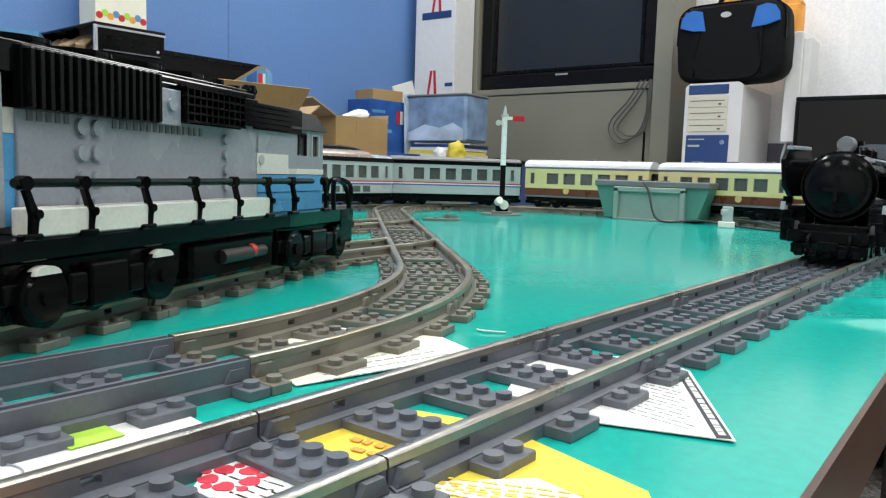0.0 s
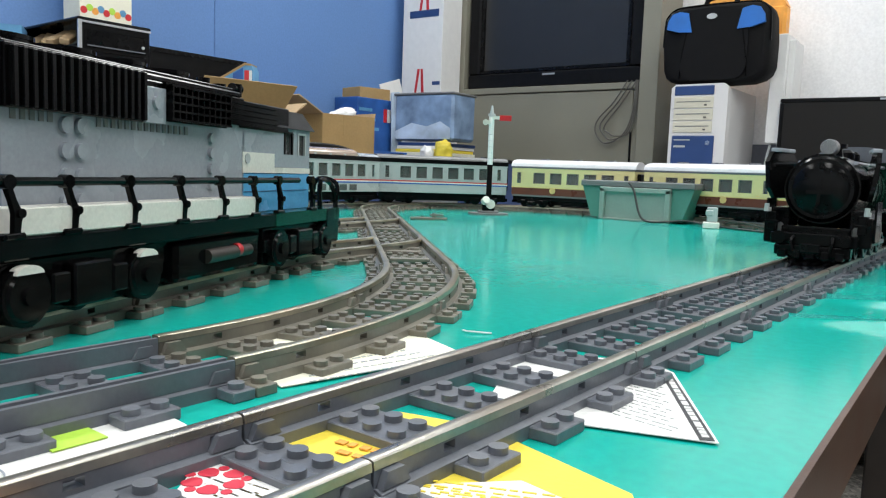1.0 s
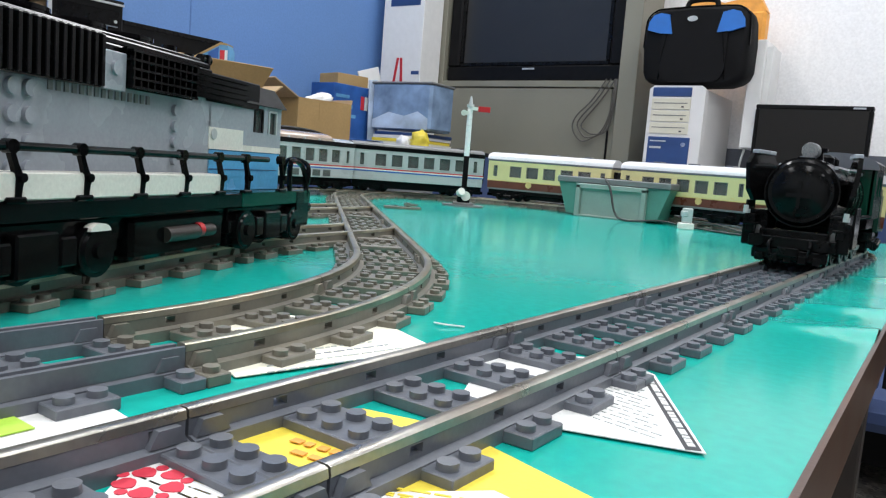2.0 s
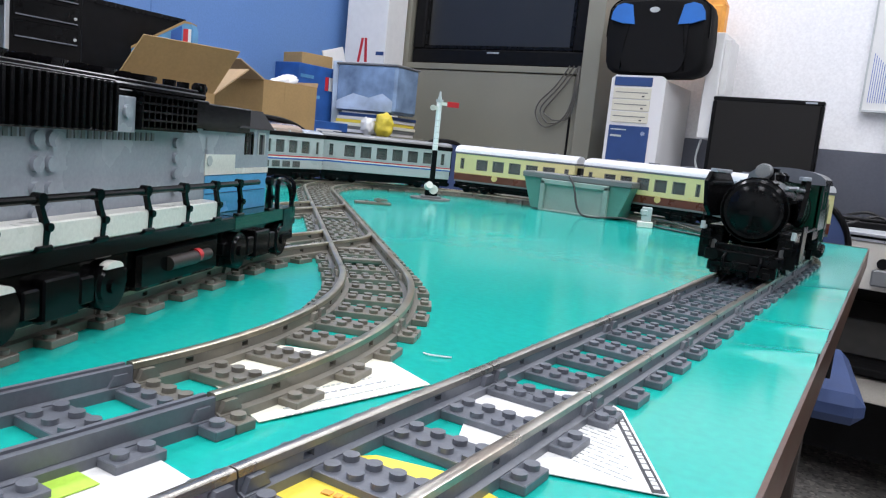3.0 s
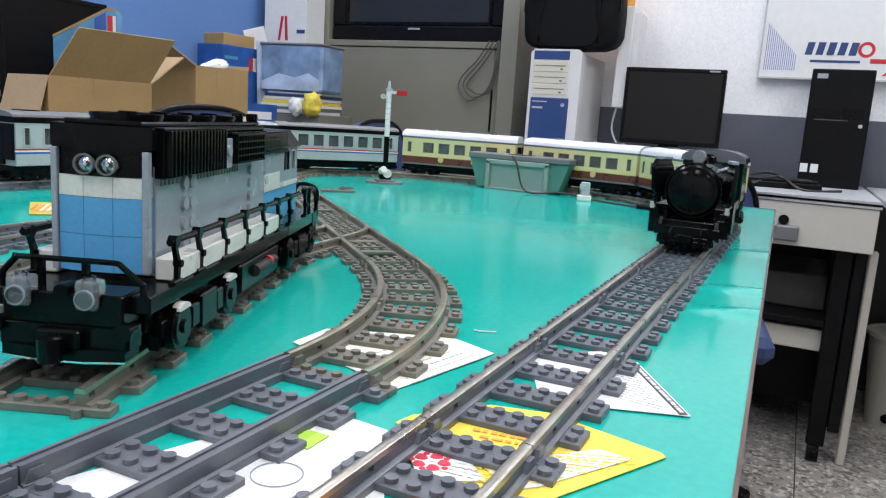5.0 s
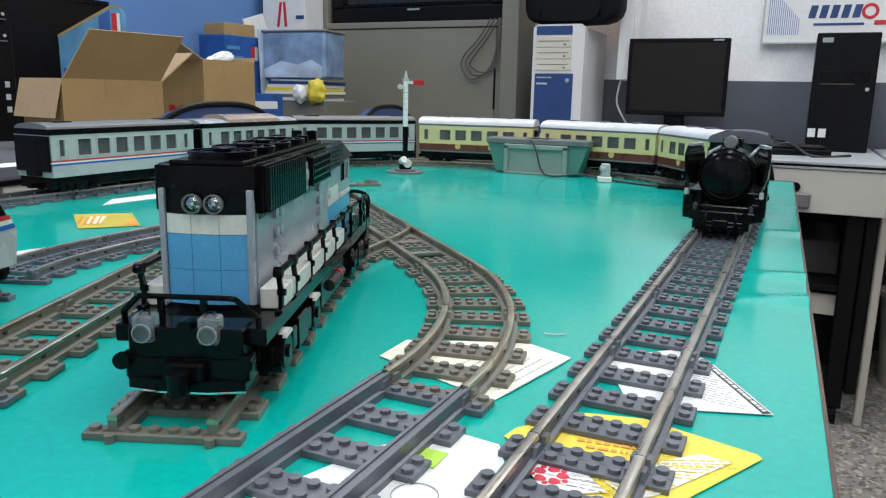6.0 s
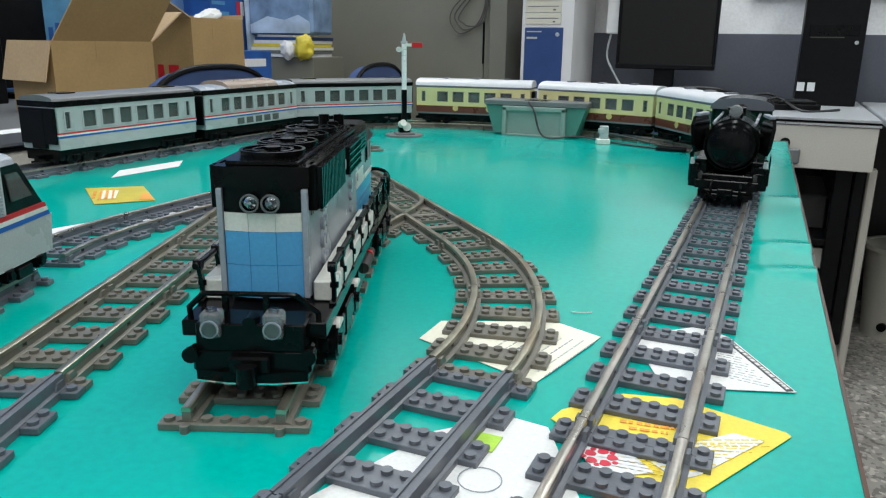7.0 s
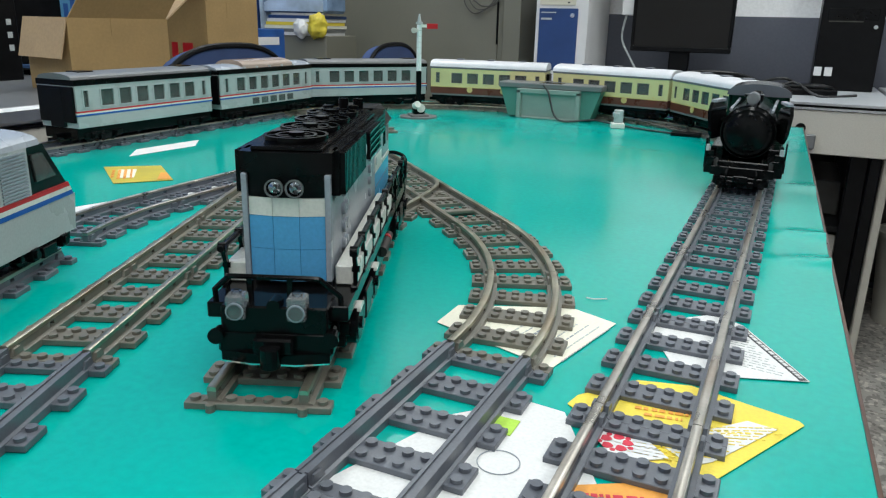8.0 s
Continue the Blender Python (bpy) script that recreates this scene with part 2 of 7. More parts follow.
    def prism(self, poly, axis, a0, a1):
        """A polygon in the plane across an axis, drawn out from a0 to a1 (x: (y, z); y: (x, z); z: (x, y))."""
        def at(p, a):
            return {"x": (a, p[0], p[1]), "y": (p[0], a, p[1]), "z": (p[0], p[1], a)}[axis]
        n = len(poly)
        vs = [at(p, a0) for p in poly] + [at(p, a1) for p in poly]
        fs = [(i, (i + 1) % n, n + (i + 1) % n, n + i) for i in range(n)]
        return self.add(vs, fs + [tuple(range(n - 1, -1, -1)), tuple(range(n, 2 * n))])

    def sweep(self, profile, line):
        """A closed profile of (u, z) along a line of (x, y, heading in radians); u points to the right."""
        n = len(profile)
        vs = []
        for x, y, a in line:
            rx, ry = math.cos(a), math.sin(a)
            vs += [(x + u * rx, y + u * ry, z) for u, z in profile]
        fs = []
        for k in range(len(line) - 1):
            for i in range(n):
                j = (i + 1) % n
                fs.append((k * n + i, k * n + j, (k + 1) * n + j, (k + 1) * n + i))
        fs += [tuple(range(n - 1, -1, -1)), tuple(range((len(line) - 1) * n, len(line) * n))]
        return self.add(vs, fs)

    def wire(self, pts, r, n=6):
        """A round wire along points, smoothed."""
        pts = [Vector(p) for p in pts]
        line = []
        for k in range(len(pts) - 1):
            p0, p1, p2, p3 = pts[max(k - 1, 0)], pts[k], pts[k + 1], pts[min(k + 2, len(pts) - 1)]
            for i in range(6):
                t = i / 6
                line.append(0.5 * (2 * p1 + (p2 - p0) * t + (2 * p0 - 5 * p1 + 4 * p2 - p3) * t * t + (3 * p1 - p0 - 3 * p2 + p3) * t ** 3))
        line.append(pts[-1])
        vs, fs = [], []
        for k, p in enumerate(line):
            d = (line[min(k + 1, len(line) - 1)] - line[max(k - 1, 0)]).normalized()
            u = d.cross(Vector((0.13, 0.21, 0.97))).normalized()
            w = d.cross(u)
            vs += [p + u * r * math.cos(2 * math.pi * i / n) + w * r * math.sin(2 * math.pi * i / n) for i in range(n)]
            if k:
                fs += [((k - 1) * n + i, (k - 1) * n + (i + 1) % n, k * n + (i + 1) % n, k * n + i) for i in range(n)]
        fs += [tuple(range(n - 1, -1, -1)), tuple(range((len(line) - 1) * n, len(line) * n))]
        return self.add(vs, fs)

    def move(self, m, since=0):
        self.v[since:] = [tuple(m @ Vector(p)) for p in self.v[since:]]
        return self

    def mesh(self, name, mat, angle=35):
        me = bpy.data.meshes.new(name)
        me.from_pydata(self.v, [], self.f)
        bm = bmesh.new()
        bm.from_mesh(me)
        bmesh.ops.recalc_face_normals(bm, faces=bm.faces)
        bm.to_mesh(me)
        bm.free()
        me.polygons.foreach_set("use_smooth", [True] * len(me.polygons))
        me.set_sharp_from_angle(angle=radians(angle))
        me.materials.append(mat)
        return me


def part(name, build, mat, parent=None, label=""):
    ob = new(name, build.mesh(name, mat) if isinstance(build, Build) else build)
    if parent:
        ob.parent = parent
    if label:
        tagged(ob, label)
    return ob


def thing(name, label, category, m=None, group=""):
    ob = new(name)
    ob.empty_display_size = 0.02
    if m is not None:
        ob.matrix_basis = m
    return tagged(ob, label, category, group)


def solid(name, build, mat, label, category, m=None, group="", kind=""):
    ob = part(name, build, mat)
    if m is not None:
        ob.matrix_basis = m
    return tagged(ob, label, category, group, kind)


# ---- the room ----
FLOOR, CEIL = -0.75, 1.95
X0, X1, Y0, Y1 = -2.12, 2.4, -2.2, 2.78
floor = tagged(part("floor", Build().box(X0 - 0.1, X1 + 0.1, Y0 - 0.1, Y1 + 0.1, FLOOR - 0.1, FLOOR - 0.002), GROUT), "speckled grey terrazzo tile floor", "floor", kind="structure")
tagged(part("ceiling", Build().box(X0 - 0.1, X1 + 0.1, Y0 - 0.1, Y1 + 0.1, CEIL, CEIL + 0.1), CEILING_WHITE), "plain white ceiling", "ceiling", kind="structure")
wall = tagged(part("wall_north", Build().box(X0 - 0.1, X1 + 0.1, Y1, Y1 + 0.1, 0.205, CEIL), WALL_WHITE), "white upper wall over a dark grey dado", "wall", kind="structure")
part("dado", Build().box(X0 - 0.1, X1 + 0.1, Y1 - 0.003, Y1 + 0.1, FLOOR, 0.205), WALL_GREY, wall, "dark blue-grey painted lower wall")
wall = tagged(part("wall_west", Build().box(X0 - 0.1, X0, Y0, Y1, FLOOR, CEIL), WALL_BLUE), "wall clad in plain mid-blue panels", "wall", kind="structure")
for y in (-0.9, 0.3, 1.5):
    part("panel_joint", Build().box(X0, X0 + 0.002, y - 0.002, y + 0.002, FLOOR, CEIL), JOINT_BLUE, wall)
# out of view: white, to bounce fill onto camera-facing sides
tagged(part("wall_south", Build().box(X0 - 0.1, X1 + 0.1, Y0 - 0.1, Y0, FLOOR, CEIL), WALL_WHITE), "unseen white wall added as bounce fill", "wall", kind="structure")
# out of view: grey, to cut bounce and reflections in black plastic
tagged(part("wall_east", Build().box(X1, X1 + 0.1, Y0, Y1, FLOOR, CEIL), WALL_GREY), "unseen grey wall added to limit bounce", "wall", kind="structure")


def ceiling_light(x, y):
    """A twin-tube fluorescent fitting."""
    t = thing("ceiling_light", "white ceiling fitting with two lit fluorescent tubes", "ceiling light", pose(x, y, CEIL), "ceiling lights")
    part("housing", Build().box(-0.16, 0.16, -0.62, 0.62, -0.05, 0, 0.005), CEILING_WHITE, t)
    for u in (-0.08, 0.08):
        part("tube", Build().cyl((u, -0.58, -0.075), "y", 0.016, 1.16, 12), TUBE, t, "lit white tube")
        part("tube_holder", Build().box(u - 0.015, u + 0.015, -0.6, -0.58, -0.09, -0.05).box(u - 0.015, u + 0.015, 0.58, 0.6, -0.09, -0.05), CEILING_WHITE, t)
    data = bpy.data.lights.new("tube_light", "AREA")
    data.shape, data.size, data.size_y, data.energy, data.color = "RECTANGLE", 0.3, 1.15, WATTS, (0.97, 1.0, 0.98)
    lamp = new("tube_light", data)
    lamp.parent, lamp.matrix_basis = t, pose(0, 0, -0.1)
    return t


for x in (-1.35, 0.0, 1.35):
    for y in (-1.0, 0.55, 1.95):
        ceiling_light(x, y)

# ---- the table ----
def edge_x(y):
    return 0.085 - 0.0225 * y


T_Y0, T_Y1, T_X0 = -0.62, 1.165, -0.812
table = thing("table", "large table covered in glossy green with a brown wooden edge", "table")
cover = Build()
nx, ny = 60, 420
for j in range(ny + 1):
    y = T_Y0 + (T_Y1 - T_Y0) * j / ny
    for i in range(nx + 1):
        x = T_X0 + (edge_x(y) - T_X0) * (i / nx) ** 0.8
        k = min(max((x - 0.028) / 0.05, 0), 1)
        z = 0.0042 * k * (math.exp(-((y - 0.30 - 0.25 * (x - 0.05)) / 0.013) ** 2) + math.exp(-((y - 0.385) / 0.013) ** 2) + 0.8 * math.exp(-((y - 0.60) / 0.018) ** 2))
        cover.v.append((x, y, z))
for j in range(ny):
    for i in range(nx):
        a = j * (nx + 1) + i
        cover.f.append((a, a + 1, a + nx + 2, a + nx + 1))
part("cover", cover, MAT_GREEN, table, "glossy turquoise-green table cover")
top = Build().prism([(T_X0, T_Y0), (edge_x(T_Y0), T_Y0), (edge_x(T_Y1), T_Y1), (T_X0, T_Y1)], "z", -0.03, -0.0006)
part("tabletop", top, DARK_WOOD, table)
part("edge_band", Build().prism([(edge_x(T_Y0), T_Y0), (edge_x(T_Y0) + 0.0018, T_Y0), (edge_x(T_Y1) + 0.0018, T_Y1), (edge_x(T_Y1), T_Y1)], "z", -0.026, 0.0006), WOOD_EDGE, table, "scuffed brown wooden edge band")
part("edge_band", Build().box(T_X0, edge_x(T_Y1), T_Y1, T_Y1 + 0.004, -0.032, 0.0006), WOOD_EDGE, table, "scuffed brown wooden edge band")
part("edge_band", Build().box(T_X0 - 0.004, T_X0, T_Y0, T_Y1, -0.032, 0.0006), WOOD_EDGE, table, "scuffed brown wooden edge band")
part("apron", Build().box(T_X0 + 0.05, 0.02, T_Y0 + 0.05, T_Y0 + 0.07, -0.11, -0.03).box(T_X0 + 0.05, 0.02, T_Y1 - 0.07, T_Y1 - 0.05, -0.11, -0.03), DARK_WOOD, table)
for x in (T_X0 + 0.06, 0.0):
    for y in (T_Y0 + 0.06, T_Y1 - 0.06):
        part("leg", Build().box(x - 0.02, x + 0.02, y - 0.02, y + 0.02, FLOOR, -0.03, 0.003), DARK_WOOD, table)

# ---- toy railway track ----
GAUGE, RAIL_TOP = 0.020, 0.0096
STUD_R, STUD_H = 0.0024, 0.0017


def sleeper_build(half=4):
    b = Build().box(-half * 0.008, half * 0.008, -0.0078, 0.0078, 0.0, 0.0032, 0.0003)
    cols = [k - half + 0.5 for k in range(2 * half)]
    for c in cols:
        if abs(abs(c) - 2.5) < 0.1:
            continue
        for y in (-0.004, 0.004):
            b.cyl((c * 0.008, y, 0.0032), "z", STUD_R, STUD_H, 12)
    return b


def half_sleeper_build():
    b = Build().box(-0.032, 0.032, -0.0038, 0.0038, 0.0, 0.0032, 0.0003)
    for c in (-3.5, -1.5, -0.5, 0.5, 1.5, 3.5):
        b.cyl((c * 0.008, 0.0, 0.0032), "z", STUD_R, STUD_H, 12)
    return b


HALF_SLEEPER = {m: half_sleeper_build().mesh("half_sleeper", m) for m in (DARK_GREY, OLD_GREY)}
SLEEPER = {m: sleeper_build().mesh("sleeper", m) for m in (DARK_GREY, OLD_GREY)}


def line_straight():
    return lambda s: (0.0, s, 0.0)


def line_curve(radius, side):
    """side +1: bends to the left."""
    def at(s):
        a = s / radius
        return (-side * radius * (1 - math.cos(a)), radius * math.sin(a), side * a)
    return at


def samples(line, s0, s1, step):
    n = max(int(math.ceil((s1 - s0) / step)), 1)
    return [line(s0 + (s1 - s0) * k / n) for k in range(n + 1)]


def rails(t, line, length, mat, metal, bend, holes=True, z=0.0, ends=True):
    """Two rails with foot, pierced web and head, along a line."""
    step = 0.008 if bend else 0.2
    for side in (-GAUGE, GAUGE):
        def shift(p, o=side):
            return (p[0] + o * math.cos(p[2]), p[1] + o * math.sin(p[2]), p[2])
        b = Build()
        foot = [(-0.0042, z), (0.0042, z), (0.0042, 0.0036 + z), (0.0026, 0.0042 + z), (-0.0026, 0.0042 + z), (-0.0042, 0.0036 + z)]
        w = 0.0019 if metal else 0.0028
        web_top = 0.0088 + z if metal else RAIL_TOP + z
        low, high = 0.0052 + z, 0.0073 + z
        if holes and metal:
            b.sweep(foot, [shift(p) for p in samples(line, 0.0004, length - 0.0004, step)])
            b.sweep([(-w, 0.0041 + z), (w, 0.0041 + z), (w, low), (-w, low)], [shift(p) for p in samples(line, 0.0004, length - 0.0004, step)])
            b.sweep([(-w, high), (w, high), (w, web_top), (-w, web_top)], [shift(p) for p in samples(line, 0.0004, length - 0.0004, step)])
            s = 0.0004
            k = 0
            while s < length - 0.001:
                cut = min(0.0232 + 0.032 * k, length - 0.0004)
                if cut > s:
                    b.sweep([(-w, low), (w, low), (w, high), (-w, high)], [shift(p) for p in samples(line, s, cut, step)])
                s, k = cut + 0.0042, k + 1
        else:
            solid_rail = foot[:4] + [(w, 0.0043 + z), (w, web_top), (0.0012, web_top), (0.0012, web_top - 0.0008), (-0.0012, web_top - 0.0008), (-0.0012, web_top), (-w, web_top), (-w, 0.0043 + z)] + foot[5:]
            b.sweep(solid_rail, [shift(p) for p in samples(line, 0.0004, length - 0.0004, step)])
        rail = part("rail", b, mat, t)
        for s, sg in ((0.0005, 1), (length - 0.0005, -1)) if ends else ():
            x, y, a = shift(line(s))
            j = Build().prism([(sg * 0.0006, 0.0041 + z), (sg * 0.0092, 0.0041 + z), (sg * 0.0072, 0.0076 + z), (sg * 0.0022, 0.0076 + z)], "x", -0.0038, 0.0038)
            part("rail_joiner", j.move(Matrix.Translation((x, y, 0)) @ Matrix.Rotation(a, 4, "Z")), mat, rail)
        if metal:
            cap = [(-0.0022, 0.0080 + z), (-0.0019, 0.0098 + z), (-0.0012, 0.0101 + z), (0.0012, 0.0101 + z), (0.0019, 0.0098 + z), (0.0022, 0.0080 + z)]
            part("rail_cap", Build().sweep(cap, [shift(p) for p in samples(line, 0.0003, length - 0.0003, step)]), RAIL_STEEL if mat is DARK_GREY else RAIL_METAL, t, "tarnished metal rail cap")


def track_piece(kind, mat, metal):
    if kind in ("straight", "end"):
        line, length, words = line_straight(), 0.128, "straight"
    else:
        line, length, words = line_curve(0.32, 1 if kind == "left" else -1), 0.32 * radians(22.5), "curved"
    colour = "dark grey" if mat is DARK_GREY else "aged grey"
    tops = "metal-capped rails" if metal else "plain plastic rails"
    t = thing("track_piece", f"{words} {colour} toy track with studded sleepers and {tops}", "toy track", group="toy train tracks")
    for k in (1, 2, 3):
        x, y, a = line(length * k / 4)
        ob = part("sleeper", SLEEPER[mat], None, t)
        ob.matrix_basis = Matrix.Translation((x, y, 0)) @ Matrix.Rotation(a, 4, "Z")
    for at in (0.0039,) if kind == "end" else (0.0039, length - 0.0039):
        x, y, a = line(at)
        ob = part("half_sleeper", HALF_SLEEPER[mat], None, t)
        ob.matrix_basis = Matrix.Translation((x, y, 0)) @ Matrix.Rotation(a, 4, "Z")
    rails(t, line, 0.1265 if kind == "end" else length, mat, metal, kind in ("left", "right"), ends=kind != "end")
    if kind == "end":
        b = Build().box(-0.032, 0.032, 0.1202, 0.1280, 0, 0.0032, 0.0003)
        for c in (-3.5, -1.5, -0.5, 0.5, 1.5, 3.5):
            b.cyl((c * 0.008, 0.1241, 0.0032), "z", STUD_R, STUD_H, 12)
        for c in (-2.5, 2.5):
            b.cyl((c * 0.008, 0.1290, 0.0), "z", 0.0021, 0.0034, 12)
        part("end_sleeper", b, mat, t, "narrow studded end sleeper")
    return t


pieces = {}


def lay(kind, mat, metal, m):
    """Lays a piece at a pose and gives the pose of its end."""
    key = (kind, mat.name, metal)
    if key in pieces:
        copy_thing(pieces[key], m)
    else:
        t = track_piece(kind, mat, metal)
        t.matrix_basis = m
        pieces[key] = t
    if kind in ("straight", "end"):
        return m @ Matrix.Translation((0, 0.128, 0))
    side = 1 if kind == "left" else -1
    a = radians(22.5)
    return m @ Matrix.Translation((-side * 0.32 * (1 - math.cos(a)), 0.32 * math.sin(a), 0)) @ Matrix.Rotation(side * a, 4, "Z")


# loop: right-hand straight, two far corners, left-hand straight
m = pose(0, 0.002 - 0.128 * 3, 0)
for k in range(9):
    m = lay("straight", DARK_GREY, True, m)
FAR_START = m.translation.y
for k in range(4):
    m = lay("left", OLD_GREY, True, m)
FAR_Y, FAR_X = m.translation.y, m.translation.x
m = lay("straight", OLD_GREY, True, m)
for k in range(4):
    m = lay("left", OLD_GREY, True, m)
LEFT_X, LEFT_Y = m.translation.x, m.translation.y
for k in range(8):
    m = lay("straight", DARK_GREY, True, m)

# middle track: plastic straights, then two aged curves
m = pose(-0.083, 0.032 - 0.128 * 4, 0)
for k in range(4):
    m = lay("straight", DARK_GREY, False, m)
for k in range(2):
    m = lay("left", OLD_GREY, True, m)


def spline(points):
    """A smooth line through points: a function from metres along it to (x, y, heading), and its length."""
    pts = [Vector((x, y, 0)) for x, y in points]
    fine = []
    for k in range(len(pts) - 1):
        p0, p1, p2, p3 = pts[max(k - 1, 0)], pts[k], pts[k + 1], pts[min(k + 2, len(pts) - 1)]
        for i in range(12):
            t = i / 12
            fine.append(0.5 * (2 * p1 + (p2 - p0) * t + (2 * p0 - 5 * p1 + 4 * p2 - p3) * t * t + (3 * p1 - p0 - 3 * p2 + p3) * t ** 3))
    fine.append(pts[-1])
    run = [0.0]
    for a, b in zip(fine, fine[1:]):
        run.append(run[-1] + (b - a).length)

    def at(s):
        s = min(max(s, 0.0), run[-1])
        k = max(i for i in range(len(run) - 1) if run[i] <= s)
        f = (s - run[k]) / (run[k + 1] - run[k])
        p = fine[k].lerp(fine[k + 1], f)
        d0 = fine[min(k + 1, len(fine) - 1)] - fine[max(k - 1, 0)]
        d1 = fine[min(k + 2, len(fine) - 1)] - fine[k]
        d = d0.normalized().lerp(d1.normalized(), f)
        return p.x, p.y, math.atan2(-d.x, d.y)
    return at, run[-1]


def yard_switch(m, branch_points):
    """A set of points: a straight route of 256 mm and a branch that swings into it."""
    t = thing("track_switch", "aged grey toy track switch with a diverging curved branch", "toy track", m, "toy train tracks")
    length = 0.256
    for k in range(1, 8):
        ob = part("sleeper", SLEEPER[OLD_GREY], None, t)
        ob.matrix_basis = Matrix.Translation((0, length * k / 8, 0))
    for y in (0.0039, length - 0.0039):
        ob = part("half_sleeper", HALF_SLEEPER[OLD_GREY], None, t)
        ob.matrix_basis = Matrix.Translation((0, y, 0))
    rails(t, line_straight(), length, OLD_GREY, True, False)
    branch, span = spline(branch_points)
    rails(t, branch, span - 0.05, OLD_GREY, True, True, z=0.0004, ends=False)
    k = 0
    while 0.016 + 0.032 * k < span:
        x, y, h = branch(0.016 + 0.032 * k)
        if x < -0.03 and y > -0.2:
            ob = part("sleeper", SLEEPER[OLD_GREY], None, t)
            ob.matrix_basis = Matrix.Translation((x, y, -0.0003)) @ Matrix.Rotation(h, 4, "Z")
        k += 1
    for y in (0.052, 0.10, 0.125):
        part("tie_bar", Build().box(-0.014, 0.014, y, y + 0.007, 0.0029, 0.0056, 0.0004), OLD_GREY, t)
    x, y, h = branch(0)
    return m @ Matrix.Translation((0, length, 0)), m @ Matrix.Translation((x, y, 0)) @ Matrix.Rotation(h + math.pi, 4, "Z")


world_points = [(-0.2543, 0.1877), (-0.2645, 0.214), (-0.2745, 0.262), (-0.2790, 0.305), (-0.2890, 0.364), (-0.3180, 0.399), (-0.354, 0.435)]
back_m = m.inverted()
local = [tuple((back_m @ Vector((x, y, 0)))[:2]) for x, y in world_points]
m, loco_end = yard_switch(m, local)
q = lay("straight", OLD_GREY, True, loco_end @ Matrix.Translation((0, 0.0075, 0)))
q = lay("end", OLD_GREY, True, q)
m, left_end = yard_switch(m, local)
q = Matrix.Translation((-0.013, 0, 0.0003)) @ left_end @ Matrix.Translation((0, -0.04, 0))
for k in range(4):
    q = lay("straight", OLD_GREY, True, q)
for k in range(3):
    q = lay("straight", DARK_GREY, False, q)
m = lay("straight", OLD_GREY, True, m)
for k in range(2):
    m = lay("right", OLD_GREY, True, m)

# siding of the silver train
q = pose(-0.421, 0.0405, 0, 0, 0, 22.5)
back = q @ Matrix.Rotation(math.pi, 4, "Z")
for k in range(4):
    back = lay("straight", DARK_GREY, True, back)
q = q @ Matrix.Translation((0, 0.035, 0))
q = lay("right", DARK_GREY, True, q)
q = lay("straight", DARK_GREY, True, q)
q = lay("straight", DARK_GREY, True, q)


# ---- the place of a train along the loop ----
ARC = 0.32 * math.pi / 2


def along(s):
    """Point and heading (of travel back along the train) at s metres from y = 0 on the right-hand straight."""
    if s < FAR_START:
        return 0.0, s, 0.0
    s -= FAR_START
    if s < ARC:
        a = s / 0.32
        return -0.32 * (1 - math.cos(a)), FAR_START + 0.32 * math.sin(a), a
    s -= ARC
    if s < 0.128:
        return FAR_X - s, FAR_Y, math.pi / 2
    s -= 0.128
    if s < ARC:
        a = s / 0.32
        return FAR_X - 0.128 - 0.32 * math.sin(a), FAR_Y - 0.32 * (1 - math.cos(a)), math.pi / 2 + a
    s -= ARC
    return LEFT_X, LEFT_Y - s, math.pi


def car_pose(s0, s1):
    """Pose of a vehicle whose bogies stand near s0 and s1, its front end at s0."""
    inset = (s1 - s0) * 0.2
    x0, y0, _ = along(s0 + inset)
    x1, y1, _ = along(s1 - inset)
    d = Vector((x1 - x0, y1 - y0, 0)).normalized()
    c = Vector(((x0 + x1) / 2, (y0 + y1) / 2, 0)) - d * (s1 - s0) / 2
    return Matrix.Translation((c.x, c.y, RAIL_TOP)) @ Matrix.Rotation(math.atan2(-d.x, d.y), 4, "Z")


# ---- rolling stock (built with the front end at y = 0, running back along +y, rails at z = 0) ----
def wheel(parent, x, y, r, mat=BLACK, w=0.006, spokes=False):
    s = 1 if x > 0 else -1
    b = Build().cyl((x - s * w / 2, y, r), (s, 0, 0), r, w, 20)
    b.cyl((x - s * w / 2 - s * 0.001, y, r), (s, 0, 0), r + 0.0014, 0.0014, 20)
    b.cyl((x + s * w / 2, y, r), (s, 0, 0), r * 0.45, 0.0012, 12)
    ob = part("wheel", b, mat, parent)
    rim = Build().ring((x + (s * w / 2 if s > 0 else -w / 2 - 0.0006), y, r), "x", r * 0.92, r * 0.74, 0.0006, 20)
    part("rim", rim, MID_GREY, ob)
    return ob


